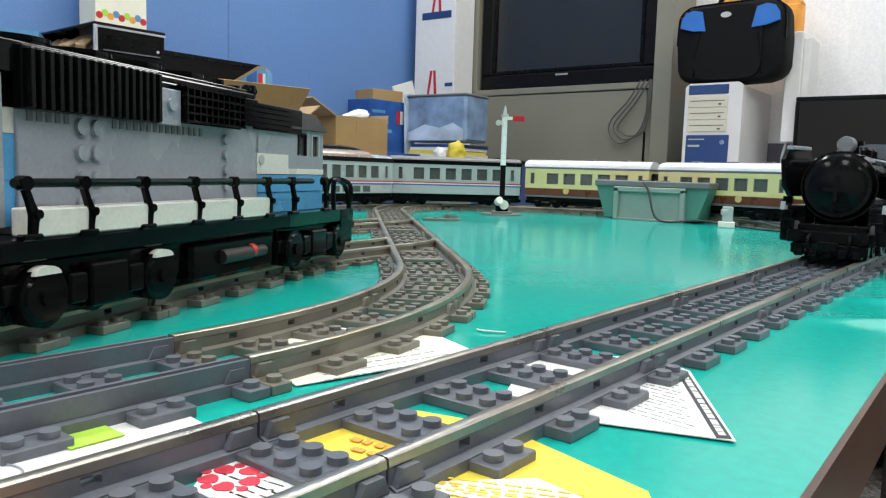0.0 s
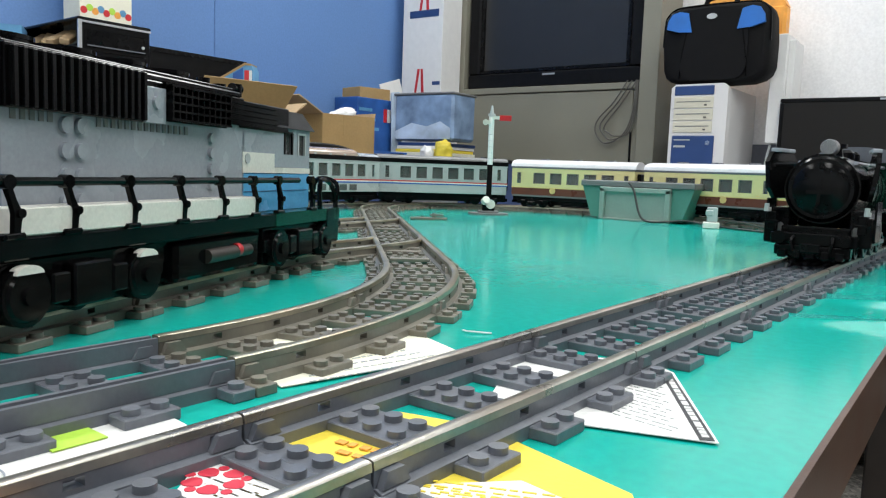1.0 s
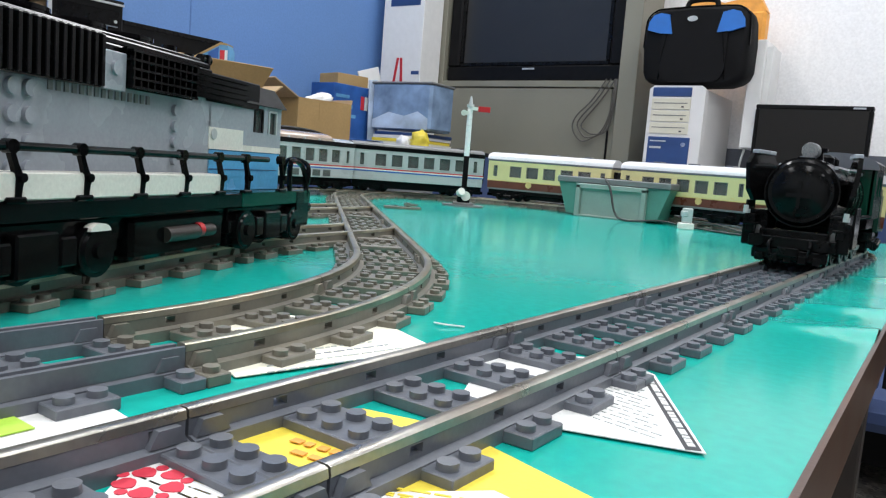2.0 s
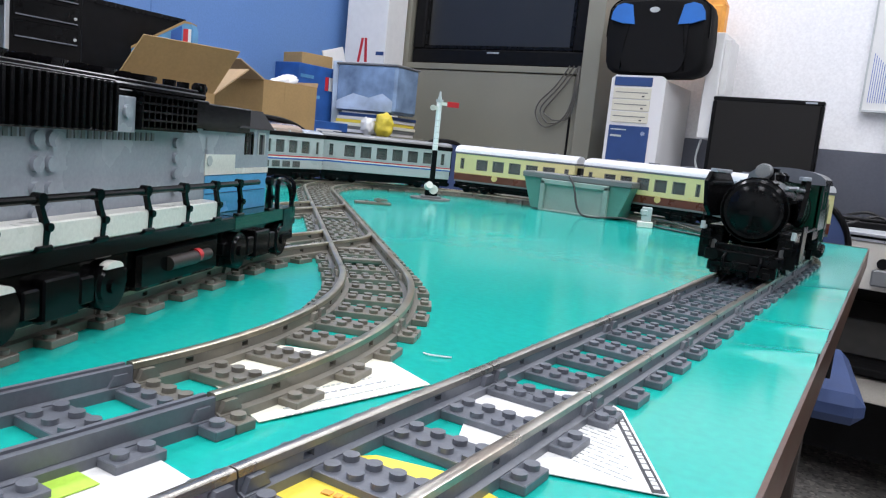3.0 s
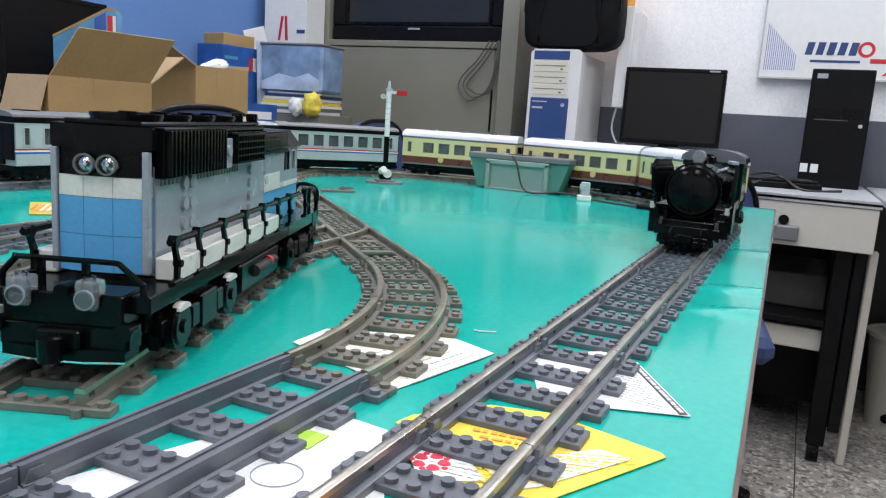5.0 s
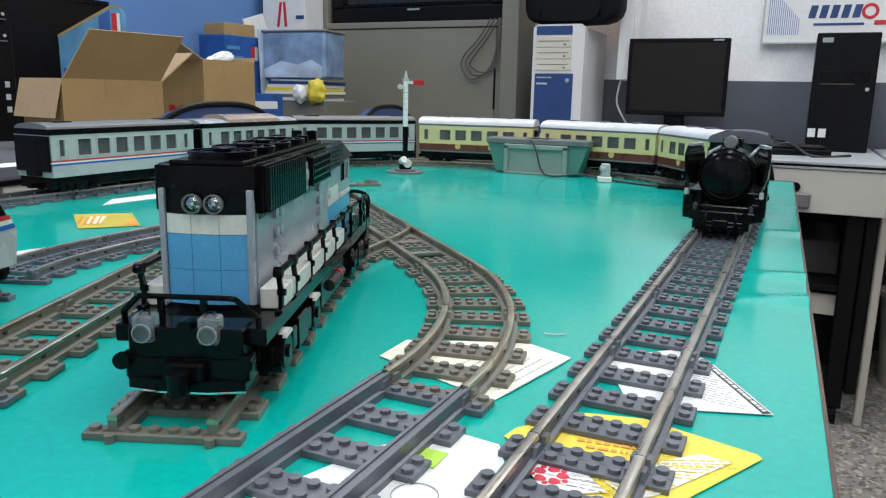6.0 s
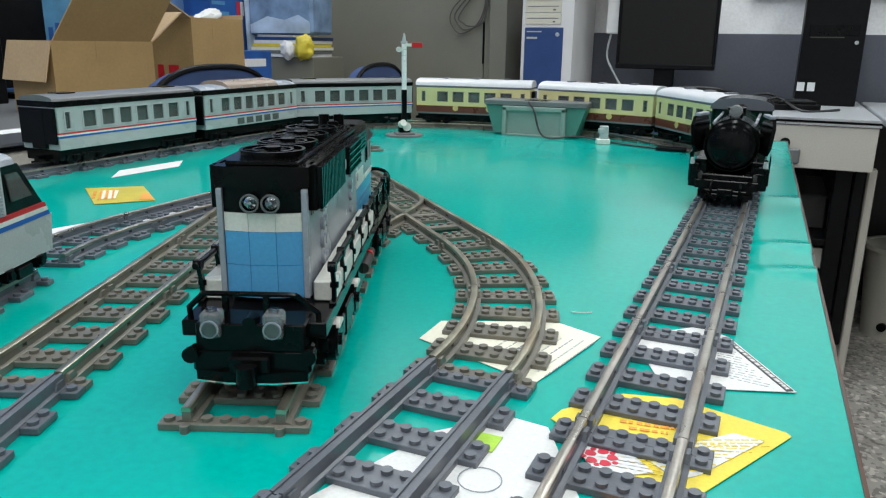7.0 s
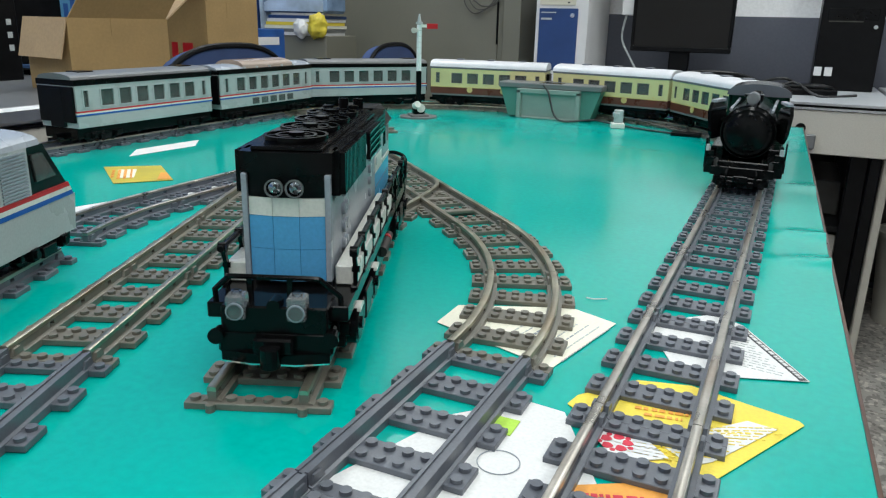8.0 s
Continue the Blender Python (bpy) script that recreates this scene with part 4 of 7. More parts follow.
def diesel_loco():
    """Front nose at y = 0; the long hood runs back to the cab at the far end."""
    t = thing("diesel_locomotive", "toy diesel locomotive in grey, medium blue, white and black", "toy train")
    Z = -RAIL_TOP
    H = 0.0192
    part("deck", Build().box(-0.032, 0.032, -0.022, 0.276, 0.0325 + Z, 0.0400 + Z, 0.0006), BLACK, t)
    part("deck_green", Build().box(-0.0322, 0.0322, 0.185, 0.274, 0.0328 + Z, 0.0402 + Z), DARK_GREEN, t, "dark green deck edge")
    part("frame", Build().box(-0.026, 0.026, -0.012, 0.272, 0.022 + Z, 0.033 + Z, 0.0008), BLACK, t)
    tank = Build().box(-0.030, 0.030, 0.095, 0.170, 0.0125 + Z, 0.031 + Z, 0.002)
    part("fuel_tank", tank, BLACK, t)
    for s in (-1, 1):
        part("tank_pipe", Build().cyl((s * 0.0302, 0.118, 0.0225 + Z), "y", 0.0035, 0.026, 12).cyl((s * 0.0302, 0.146, 0.0225 + Z), "y", 0.003, 0.012, 12), DARK_WOOD, t)
        part("valve", Build().cyl((s * 0.0300, 0.1435, 0.0232 + Z), "y", 0.0036, 0.004, 12), RED, t, "red round valve")
    # nose bricks, each a block of its own
    for z0, z1, mat in ((0.0432, 0.0590, AZURE), (0.0590, 0.0748, AZURE), (0.0748, 0.0835, WHITE)):
        for x0, x1, dy in ((-0.0178, -0.0062, 0.0022), (-0.0062, 0.0062, 0.0), (0.0062, 0.0178, 0.0022)):
            brick = Build()
            front = (dy, 0.0) if x0 < -0.01 else ((0.0, dy) if x0 > 0 else (0.0, 0.0))
            brick.prism([(x0 + 0.0001, front[0]), (x1 - 0.0001, front[1]), (x1 - 0.0001, 0.016), (x0 + 0.0001, 0.016)], "z", z0 + Z + 0.0001, z1 + Z - 0.0001)
            part("brick", brick, mat, t)
    top = Build().prism([(-0.0215, 0.003), (-0.009, -0.001), (0.009, -0.001), (0.0215, 0.003), (0.0215, 0.020), (-0.0215, 0.020)], "z", 0.0950 + Z, 0.1045 + Z)
    top.prism([(-0.0178, 0.003), (-0.007, 0.0005), (0.007, 0.0005), (0.0178, 0.003), (0.0178, 0.020), (-0.0178, 0.020)], "z", 0.0836 + Z, 0.0951 + Z)
    part("nose_cap", top, BLACK, t, "glossy black nose cap")
    for x in (-0.0046, 0.0048):
        lamp = part("number_lamp", Build().cyl((x, -0.0025, 0.0885 + Z), "y", 0.0042, 0.004, 18), CLEAR, t, "clear round headlamp")
        part("lamp_core", Build().cyl((x, 0.0012, 0.0885 + Z), (0, -1, 0), 0.0038, 0.0022, 12, 0.0008), CHROME, lamp)
        part("lamp_rim", Build().ring((x, -0.003, 0.0885 + Z), "y", 0.0043, 0.0036, 0.0012, 18), MID_GREY, lamp)
    for s in (-1, 1):
        part("corner_post", Build().box(s * 0.0193 - 0.0013, s * 0.0193 + 0.0013, 0.001, 0.005, 0.0432 + Z, 0.0945 + Z, 0.0003), LIGHT_GREY, t)
    # long hood
    part("hood", Build().box(-H, H, 0.012, 0.172, 0.0402 + Z, 0.0880 + Z, 0.0004), LIGHT_GREY, t, "smooth light grey hood side")
    for s in (-1, 1):
        for y in (0.041, 0.049):
            for z in (0.079, 0.0695, 0.060, 0.0505):
                part("stud", Build().cyl((s * H, y, z + Z), (s, 0, 0), 0.0031, 0.0018, 14), LIGHT_GREY, t)
        for z in (0.079, 0.0715, 0.064, 0.056):
            part("stud", Build().cyl((s * H, 0.139, z + Z), (s, 0, 0), 0.0026, 0.0018, 12), LIGHT_GREY, t)
        for k in range(26):
            y = 0.016 + 0.0042 * k
            if 0.036 < y < 0.054 or y > 0.118:
                continue
            part("hood_tooth", Build().box(s * H - 0.0004, s * H + 0.0006, y, y + 0.0022, 0.0795 + Z, 0.0832 + Z), MID_GREY, t)
        ribs = Build().box(s * 0.0215 - 0.0022, s * 0.0215 + 0.0022, 0.010, 0.082, 0.0830 + Z, 0.1045 + Z, 0.0004)
        for k in range(17):
            ribs.box(s * 0.0245 - 0.0016, s * 0.0245 + 0.0016, 0.0115 + 0.0042 * k, 0.0137 + 0.0042 * k, 0.0835 + Z, 0.1035 + Z, 0.0003)
        part("side_grille", ribs, BLACK, t, "black ribbed grille")
        part("bracket", Build().box(s * 0.0215 - 0.0014, s * 0.0215 + 0.0018, 0.0835, 0.0975, 0.083 + Z, 0.0985 + Z, 0.0003).cyl((s * 0.0232, 0.0905, 0.092 + Z), (s, 0, 0), 0.003, 0.0016, 12), LIGHT_GREY, t)
        rad = Build()
        for k in range(11):
            rad.box(s * 0.0238 - 0.0022, s * 0.0238 + 0.0022, 0.0985 + 0.0048 * k, 0.0995 + 0.0048 * k, 0.085 + Z, 0.1005 + Z)
        for k in range(5):
            rad.box(s * 0.0238 - 0.0026, s * 0.0238 + 0.0026, 0.0975, 0.1475, 0.085 + 0.0037 * k + Z, 0.0860 + 0.0037 * k + Z)
        rad.box(s * 0.0222 - 0.001, s * 0.0222 + 0.001, 0.0975, 0.1475, 0.0845 + Z, 0.1015 + Z)
        part("radiator_grille", rad, BLACK, t, "black open radiator grille")
        part("battery_box", Build().box(s * 0.0265 - 0.0052, s * 0.0265 + 0.0052, 0.006, 0.165, 0.0403 + Z, 0.0500 + Z, 0.0006), WHITE, t, "white box along the walkway")
    part("hood_top", Build().box(-0.0215, 0.0215, 0.012, 0.168, 0.088 + Z, 0.1015 + Z, 0.0006).box(-0.0195, 0.0195, 0.012, 0.168, 0.1015 + Z, 0.1046 + Z, 0.0008), BLACK, t)
    step = Build().box(-0.0165, 0.0165, 0.004, 0.165, 0.1045 + Z, 0.1065 + Z, 0.0005)
    part("roof_walk", step, BLACK, t)
    for y in (0.026, 0.058, 0.090, 0.122):
        fan = part("roof_fan", Build().cyl((0, y, 0.1065 + Z), "z", 0.0150, 0.0014, 28).ring((0, y, 0.1079 + Z), "z", 0.0155, 0.0140, 0.0016, 28).ring((0, y, 0.1079 + Z), "z", 0.0100, 0.0086, 0.0014, 24).cyl((0, y, 0.1079 + Z), "z", 0.004, 0.0026, 12), BLACK, t, "round black roof fan")
        blade = Build()
        for k in range(6):
            k0 = len(blade.v)
            blade.box(0.003, 0.0135, -0.0012, 0.0012, 0.1079 + Z, 0.1088 + Z)
            blade.move(Matrix.Translation((0, y, 0)) @ Matrix.Rotation(math.pi * k / 3, 4, "Z"), k0)
        part("fan_blade", blade, BLACK_MATT, fan)
    for s in (-1, 1):
        part("exhaust", Build().cyl((s * 0.008, 0.150, 0.1055 + Z), "z", 0.0034, 0.0045, 12), BLACK, t)
    part("horn", Build().cyl((-0.004, 0.185, 0.104 + Z), "z", 0.0035, 0.007, 12).cyl((0.006, 0.185, 0.104 + Z), "z", 0.0035, 0.007, 12).cyl((0.006, 0.181, 0.1085 + Z), "y", 0.0028, 0.008, 12), BLACK, t)
    # low hood behind the cab side grilles
    fins = Build().box(-0.0205, 0.0205, 0.166, 0.222, 0.086 + Z, 0.1005 + Z, 0.0006)
    for s in (-1, 1):
        for k in range(5):
            fins.box(s * 0.021 - 0.0012, s * 0.021 + 0.0012, 0.152, 0.206, 0.0870 + 0.0028 * k + Z, 0.0885 + 0.0028 * k + Z)
    part("rear_grille", fins, BLACK, t)
    # cab
    part("cab_base", Build().box(-H, H, 0.170, 0.254, 0.0402 + Z, 0.0620 + Z, 0.0004), AZURE, t, "medium blue cab base")
    part("cab_band", Build().box(-H - 0.0004, H + 0.0004, 0.170, 0.254, 0.0622 + Z, 0.0655 + Z).box(-H - 0.0004, H + 0.0004, 0.170, 0.206, 0.0655 + Z, 0.0735 + Z), WHITE, t, "white band with a rounded patch")
    for s in (-1, 1):
        part("badge", Build().cyl((s * (H + 0.0003), 0.1745, 0.0700 + Z), (s, 0, 0), 0.0028, 0.0006, 14), PALE_GREY, t, "round pale badge")
        part("cab_seam", Build().box(s * H - 0.0003, s * H + 0.0003, 0.172, 0.250, 0.0517 + Z, 0.0521 + Z), NAVY, t)
    for s in (-1, 1):
        cabw = Build()
        pierced_side(cabw, s * (H - 0.002) - 0.002, s * (H - 0.002) + 0.002, 0.170, 0.254, 0.0656 + Z, 0.0890 + Z, [(0.219, 0.229), (0.237, 0.247)], 0.0735 + Z, 0.0865 + Z)
        part("cab_wall", cabw, LIGHT_GREY, t)
    for y in (0.170, 0.250):
        part("cab_wall", Build().box(-H + 0.004, H - 0.004, y, y + 0.004, 0.0656 + Z, 0.089 + Z), LIGHT_GREY, t)
    for s in (-1, 1):
        for a, c in ((0.219, 0.229), (0.237, 0.247)):
            w = part("cab_window", Build().box(s * (H - 0.0018) - 0.0005, s * (H - 0.0018) + 0.0005, a, c, 0.0735 + Z, 0.0865 + Z), SMOKED, t)
            part("window_frame", Build().box(s * H - 0.0006, s * H + 0.0006, a - 0.0008, a + 0.0008, 0.0735 + Z, 0.0865 + Z).box(s * H - 0.0006, s * H + 0.0006, c - 0.0008, c + 0.0008, 0.0735 + Z, 0.0865 + Z).box(s * H - 0.0006, s * H + 0.0006, a, c, 0.0860 + Z, 0.0872 + Z), BLACK if a < 0.23 else PALE_GREY, w)
    roof = Build().prism([(-0.0215, 0.0892 + Z), (-0.0125, 0.1005 + Z), (0.0125, 0.1005 + Z), (0.0215, 0.0892 + Z)], "y", 0.206, 0.257)
    part("cab_roof", roof, BLACK_MATT, t, "sloping dark cab roof")
    # walkway railings
    for s in (-1, 1):
        for k, y in enumerate((0.005, 0.031, 0.064, 0.098, 0.131, 0.163, 0.191, 0.234)):
            post = Build().box(s * 0.0312 - 0.0018, s * 0.0312 + 0.0018, y - 0.0052, y + 0.0036, 0.0395 + Z, 0.0418 + Z, 0.0006)
            post.prism([(y - 0.0010, 0.0410 + Z), (y + 0.0016, 0.0410 + Z), (y + 0.0022, 0.0455 + Z), (y + 0.0034, 0.0480 + Z), (y + 0.0018, 0.0500 + Z), (y + 0.0004, 0.0525 + Z), (y - 0.0018, 0.0580 + Z), (y - 0.0042, 0.0580 + Z), (y - 0.0018, 0.0520 + Z), (y - 0.0006, 0.0480 + Z)], "x", s * 0.0312 - 0.0010, s * 0.0312 + 0.0010)
            post.cyl((s * 0.0312 - 0.0019, y - 0.003, 0.0585 + Z), "x", 0.0025, 0.0038, 14).cyl((s * 0.0312 - 0.0019, y + 0.0018, 0.0482 + Z), "x", 0.0016, 0.0038, 10)
            part("railing_post", post, BLACK, t)
        part("handrail", Build().cyl((s * 0.0312, -0.002, 0.0585 + Z), "y", 0.0016, 0.216, 10), BLACK, t)
        part("side_step", Build().box(s * 0.031 - 0.0016, s * 0.031 + 0.0016, 0.254, 0.266, 0.020 + Z, 0.04 + Z, 0.0004).box(s * 0.031 - 0.003, s * 0.031 + 0.003, 0.252, 0.268, 0.020 + Z, 0.023 + Z), BLACK, t)
        part("end_railing", Build().wire([(s * 0.031, 0.246, 0.040 + Z), (s * 0.031, 0.246, 0.058 + Z), (s * 0.031, 0.262, 0.056 + Z), (s * 0.031, 0.270, 0.046 + Z), (s * 0.031, 0.270, 0.036 + Z)], 0.0016), BLACK, t)
        part("end_railing", Build().wire([(s * 0.030, 0.272, 0.038 + Z), (s * 0.030, 0.274, 0.056 + Z), (s * 0.015, 0.275, 0.058 + Z), (s * 0.012, 0.275, 0.040 + Z)], 0.0016), BLACK, t)
    # front platform
    part("front_railing", Build().wire([(-0.028, -0.020, 0.0370 + Z), (-0.028, -0.021, 0.0452 + Z), (-0.0275, -0.021, 0.0464 + Z), (-0.0215, -0.022, 0.0522 + Z), (-0.0200, -0.022, 0.0527 + Z), (0.012, -0.022, 0.0527 + Z), (0.0190, -0.022, 0.0525 + Z), (0.0203, -0.022, 0.0518 + Z), (0.0277, -0.021, 0.0450 + Z), (0.0285, -0.0205, 0.0438 + Z), (0.0285, -0.020, 0.034 + Z)], 0.0013), BLACK, t)
    for x in (-0.012, 0.006):
        part("rail_stanchion", Build().box(x - 0.0012, x + 0.0012, -0.0225, -0.020, 0.0395 + Z, 0.0525 + Z), BLACK, t)
    part("front_platform", Build().box(-0.024, 0.024, -0.028, -0.010, 0.028 + Z, 0.041 + Z, 0.0008).cyl((0, -0.029, 0.0415 + Z), "y", 0.003, 0.008, 12), BLACK, t)
    for x in (-0.0165, 0.0105):
        lamp = part("ditch_light", Build().box(x - 0.0042, x + 0.0042, -0.031, -0.0225, 0.0350 + Z, 0.0465 + Z, 0.0008), LAMP_CLEAR, t, "clear square lamp block")
        part("lamp_lens", Build().cyl((x, -0.0330, 0.0395 + Z), "y", 0.0030, 0.0021, 18, 0.0036), CLEAR, lamp, "round clear lens")
        part("lens_ring", Build().ring((x, -0.0318, 0.0395 + Z), "y", 0.0040, 0.0033, 0.0009, 18), LIGHT_GREY, lamp)
        part("lamp_stud", Build().ring((x, -0.027, 0.0465 + Z), "z", 0.0024, 0.0015, 0.0014, 14), CLEAR, lamp)
        part("lamp_core", Build().cyl((x, -0.0285, 0.0395 + Z), (0, -1, 0), 0.0006, 0.0026, 14, 0.0032), MID_GREY, lamp)
    pilot = Build().box(-0.026, 0.026, -0.028, -0.016, 0.018 + Z, 0.029 + Z, 0.0012).prism([(-0.0245, -0.028), (-0.010, -0.031), (0.010, -0.031), (0.0245, -0.028), (0.0245, -0.016), (-0.0245, -0.016)], "z", 0.0150 + Z, 0.0195 + Z)
    pilot.box(-0.009, 0.009, -0.033, -0.027, 0.0195 + Z, 0.0275 + Z, 0.001)
    part("pilot", pilot, BLACK, t)
    part("pilot_edge", Build().prism([(-0.0245, -0.0284), (-0.0100, -0.0314), (0.0100, -0.0314), (0.0245, -0.0284), (0.0245, -0.0276), (-0.0245, -0.0276)], "z", 0.0142 + Z, 0.0150 + Z), CHROME, t)
    part("coupler", Build().box(-0.004, 0.004, -0.038, -0.028, 0.018 + Z, 0.025 + Z, 0.001).cyl((0, -0.037, 0.0165 + Z), "z", 0.0045, 0.009, 12), BLACK, t)
    for s in (-1, 1):
        part("buffer", Build().cyl((s * 0.0255, -0.024, 0.0275 + Z), (0, -1, 0), 0.0026, 0.007, 12).cyl((s * 0.0255, -0.030, 0.0275 + Z), (0, -1, 0), 0.0036, 0.002, 14), BLACK, t)
    part("rear_pilot", Build().box(-0.028, 0.028, 0.272, 0.284, 0.0165 + Z, 0.034 + Z, 0.001).box(-0.006, 0.006, 0.284, 0.296, 0.019 + Z, 0.027 + Z, 0.001).cyl((0.022, 0.284, 0.0285 + Z), "y", 0.0042, 0.008, 12).cyl((-0.022, 0.284, 0.0285 + Z), "y", 0.0042, 0.008, 12), BLACK, t)
    for y in (0.040, 0.222):
        truck = Build()
        for s in (-1, 1):
            truck.box(s * 0.0275 - 0.0025, s * 0.0275 + 0.0025, y - 0.046, y + 0.046, 0.0185 + Z, 0.0255 + Z, 0.0006)
            truck.box(s * 0.0250 - 0.0025, s * 0.0250 + 0.0025, y - 0.044, y + 0.044, 0.0118 + Z, 0.0320 + Z, 0.0006)
            truck.box(s * 0.0300 - 0.0030, s * 0.0300 + 0.0030, y - 0.010, y + 0.010, 0.0130 + Z, 0.0290 + Z, 0.0008)
            for k in (-1, 1):
                truck.cyl((s * 0.0270, y + 0.031 * k, 0.0200 + Z), (s, 0, 0), 0.0105, 0.0050, 24)
                truck.cyl((s * 0.0320, y + 0.031 * k, 0.0200 + Z), (s, 0, 0), 0.0090, 0.0010, 24, 0.0082)
                truck.cyl((s * 0.0330, y + 0.031 * k, 0.0200 + Z), (s, 0, 0), 0.0030, 0.0012, 14)
            for k in (-0.5, 0.5):
                truck.box(s * 0.0300 - 0.0025, s * 0.0300 + 0.0025, y + 0.031 * k - 0.0045, y + 0.031 * k + 0.0045, 0.0155 + Z, 0.0265 + Z, 0.0008)
        truck.box(-0.025, 0.025, y - 0.03, y + 0.03, 0.02 + Z, 0.026 + Z)
        ob = part("truck", truck, BLACK, t)
        for k in (-1, 0, 1):
            for s in (-1, 1):
                w = part("wheel", Build().cyl((s * 0.0188, y + 0.031 * k, 0.0095), (s, 0, 0), 0.0095, 0.0062, 20), BLACK, ob)
        for s in (-1, 1):
            for k in (-1, 1):
                if y < 0.1:
                    cap = [(0.0058 * math.cos(math.pi * q / 8), 0.0278 + 0.0030 * math.sin(math.pi * q / 8) + Z) for q in range(9)]
                    part("axle_clip", Build().prism([(y + 0.031 * k + a, b) for a, b in cap], "x", s * 0.0318 - 0.002, s * 0.0318 + 0.002), WHITE, ob, "small white rounded clip")
    return t


diesel = diesel_loco()
diesel.matrix_basis = Matrix.Translation((-0.1525 - 0.3827 * 0.05 + 0.9239 * 0.003, -0.058 + 0.9239 * 0.05 + 0.3827 * 0.003, RAIL_TOP)) @ Matrix.Rotation(radians(22.5), 4, "Z")


def power_car():
    """Nose at y = 0, body running back along +y."""
    t = thing("power_car", "silver-grey toy express power car with tricolour stripes on a siding", "toy train")
    W, L = 0.0315, 0.30
    prof = [(0.0, 0.012), (-0.004, 0.034), (0.010, 0.037), (0.030, 0.072), (0.036, 0.079), (L, 0.079), (L, 0.012)]
    lower = Build().prism([(0.004, 0.012), (0.0, 0.036), (L, 0.036), (L, 0.012)], "x", -W, W)
    part("lower_body", lower, PALE_GREY, t, "smooth pale grey body side")
    for k, mat in enumerate((BLUE, WHITE, RED)):
        z = 0.036 + 0.003 * k
        part("stripe", Build().prism([(0.002 + 0.0017 * k, z), (0.0037 + 0.0017 * k, z + 0.003), (L, z + 0.003), (L, z)], "x", -W - 0.0003, W + 0.0003), mat, t)
    part("nose_glass", Build().prism([(0.008, 0.045), (0.030, 0.074), (0.056, 0.074), (0.048, 0.045)], "x", -W + 0.0008, W - 0.0008), BLACK, t, "black cab glazing surround")
    for s in (-1, 1):
        part("side_window", Build().prism([(0.020, 0.052), (0.033, 0.069), (0.045, 0.069), (0.042, 0.052)], "x", s * (W - 0.0004) - 0.0006, s * (W - 0.0004) + 0.0006), SMOKED, t)
        ribs = Build()
        for k in range(14):
            ribs.box(s * W - 0.0008, s * W + 0.0008, 0.052, 0.078, 0.0455 + 0.002 * k, 0.0467 + 0.002 * k)
        part("vent_ribs", ribs, LIGHT_GREY, t)
        part("engine_window", Build().box(s * W - 0.0006, s * W + 0.0006, 0.082, 0.094, 0.049, 0.068), SMOKED, t)
    part("upper_body", Build().box(-W, W, 0.049, L, 0.045, 0.0745), PALE_GREY, t)
    roof = Build()
    arc_roof(roof, W, 0.034, L, 0.0743, 0.009, 12)
    part("roof", roof, LIGHT_GREY, t)
    part("roof_studs", Build().cyl((0, 0.07, 0.082), "z", 0.0024, 0.003, 10).cyl((0.012, 0.07, 0.0815), "z", 0.0024, 0.003, 10).box(-0.01, 0.01, 0.09, 0.12, 0.08, 0.085), PALE_GREY, t)
    part("coupling", Build().box(-0.008, 0.008, -0.016, 0.012, 0.004, 0.012, 0.001).cyl((0, -0.014, 0.005), "z", 0.005, 0.006, 12), BLACK, t)
    part("chassis", Build().box(-0.024, 0.024, 0.008, L, 0.006, 0.014, 0.0008), BLACK, t)
    bogie(t, 0.038, 0.0085, 0.034)
    bogie(t, 0.25, 0.0085, 0.034)
    return t


car = power_car()
car.matrix_basis = Matrix.Translation((-0.428, 0.051, RAIL_TOP)) @ Matrix.Rotation(radians(22.5 + 180), 4, "Z")


# ---- small things on the table ----
def signal_post(x, y):
    t = thing("railway_signal", "toy semaphore signal, white and black post with a red arm", "toy signal", pose(x, y, 0, 0, 0, 38))
    part("base", Build().cyl((0, 0, 0), "z", 0.033, 0.003, 24).box(-0.016, 0.016, -0.016, 0.016, 0.003, 0.0065, 0.0005), MID_GREY, t)
    part("lower_post", Build().box(-0.0042, 0.0042, -0.0042, 0.0042, 0.006, 0.080, 0.0006), BLACK, t)
    for k in range(8):
        part("post_brick", Build().cyl((0, 0, 0.080 + 0.0096 * k), "z", 0.0043, 0.0092, 14), SIGNAL_WHITE, t)
    part("cap", Build().cyl((0, 0, 0.1568), "z", 0.0058, 0.004, 14).cyl((0, 0, 0.1608), "z", 0.0035, 0.013, 12, 0.0012), PALE_GREY, t)
    arm = part("arm", Build().box(0.002, 0.012, -0.0055, -0.002, 0.152, 0.157), WHITE, t)
    part("arm_blade", Build().box(0.012, 0.031, -0.0055, -0.002, 0.150, 0.1585, 0.0004), RED, arm, "red signal arm")
    part("counterweight", Build().box(-0.013, -0.003, -0.006, -0.002, 0.144, 0.150).cyl((-0.010, -0.006, 0.147), "y", 0.0045, 0.005, 12), WHITE, t)
    part("lamp", Build().cyl((0.003, -0.010, 0.017), "y", 0.0075, 0.008, 16).cyl((-0.007, -0.008, 0.021), (0.3, -1, 0.4), 0.006, 0.010, 14), WHITE, t, "white round lever weight")
    part("lever_frame", Build().box(-0.010, 0.010, -0.008, 0.008, 0.0065, 0.016, 0.001), BLACK, t)
    return t


signal_post(-0.558, 0.902)


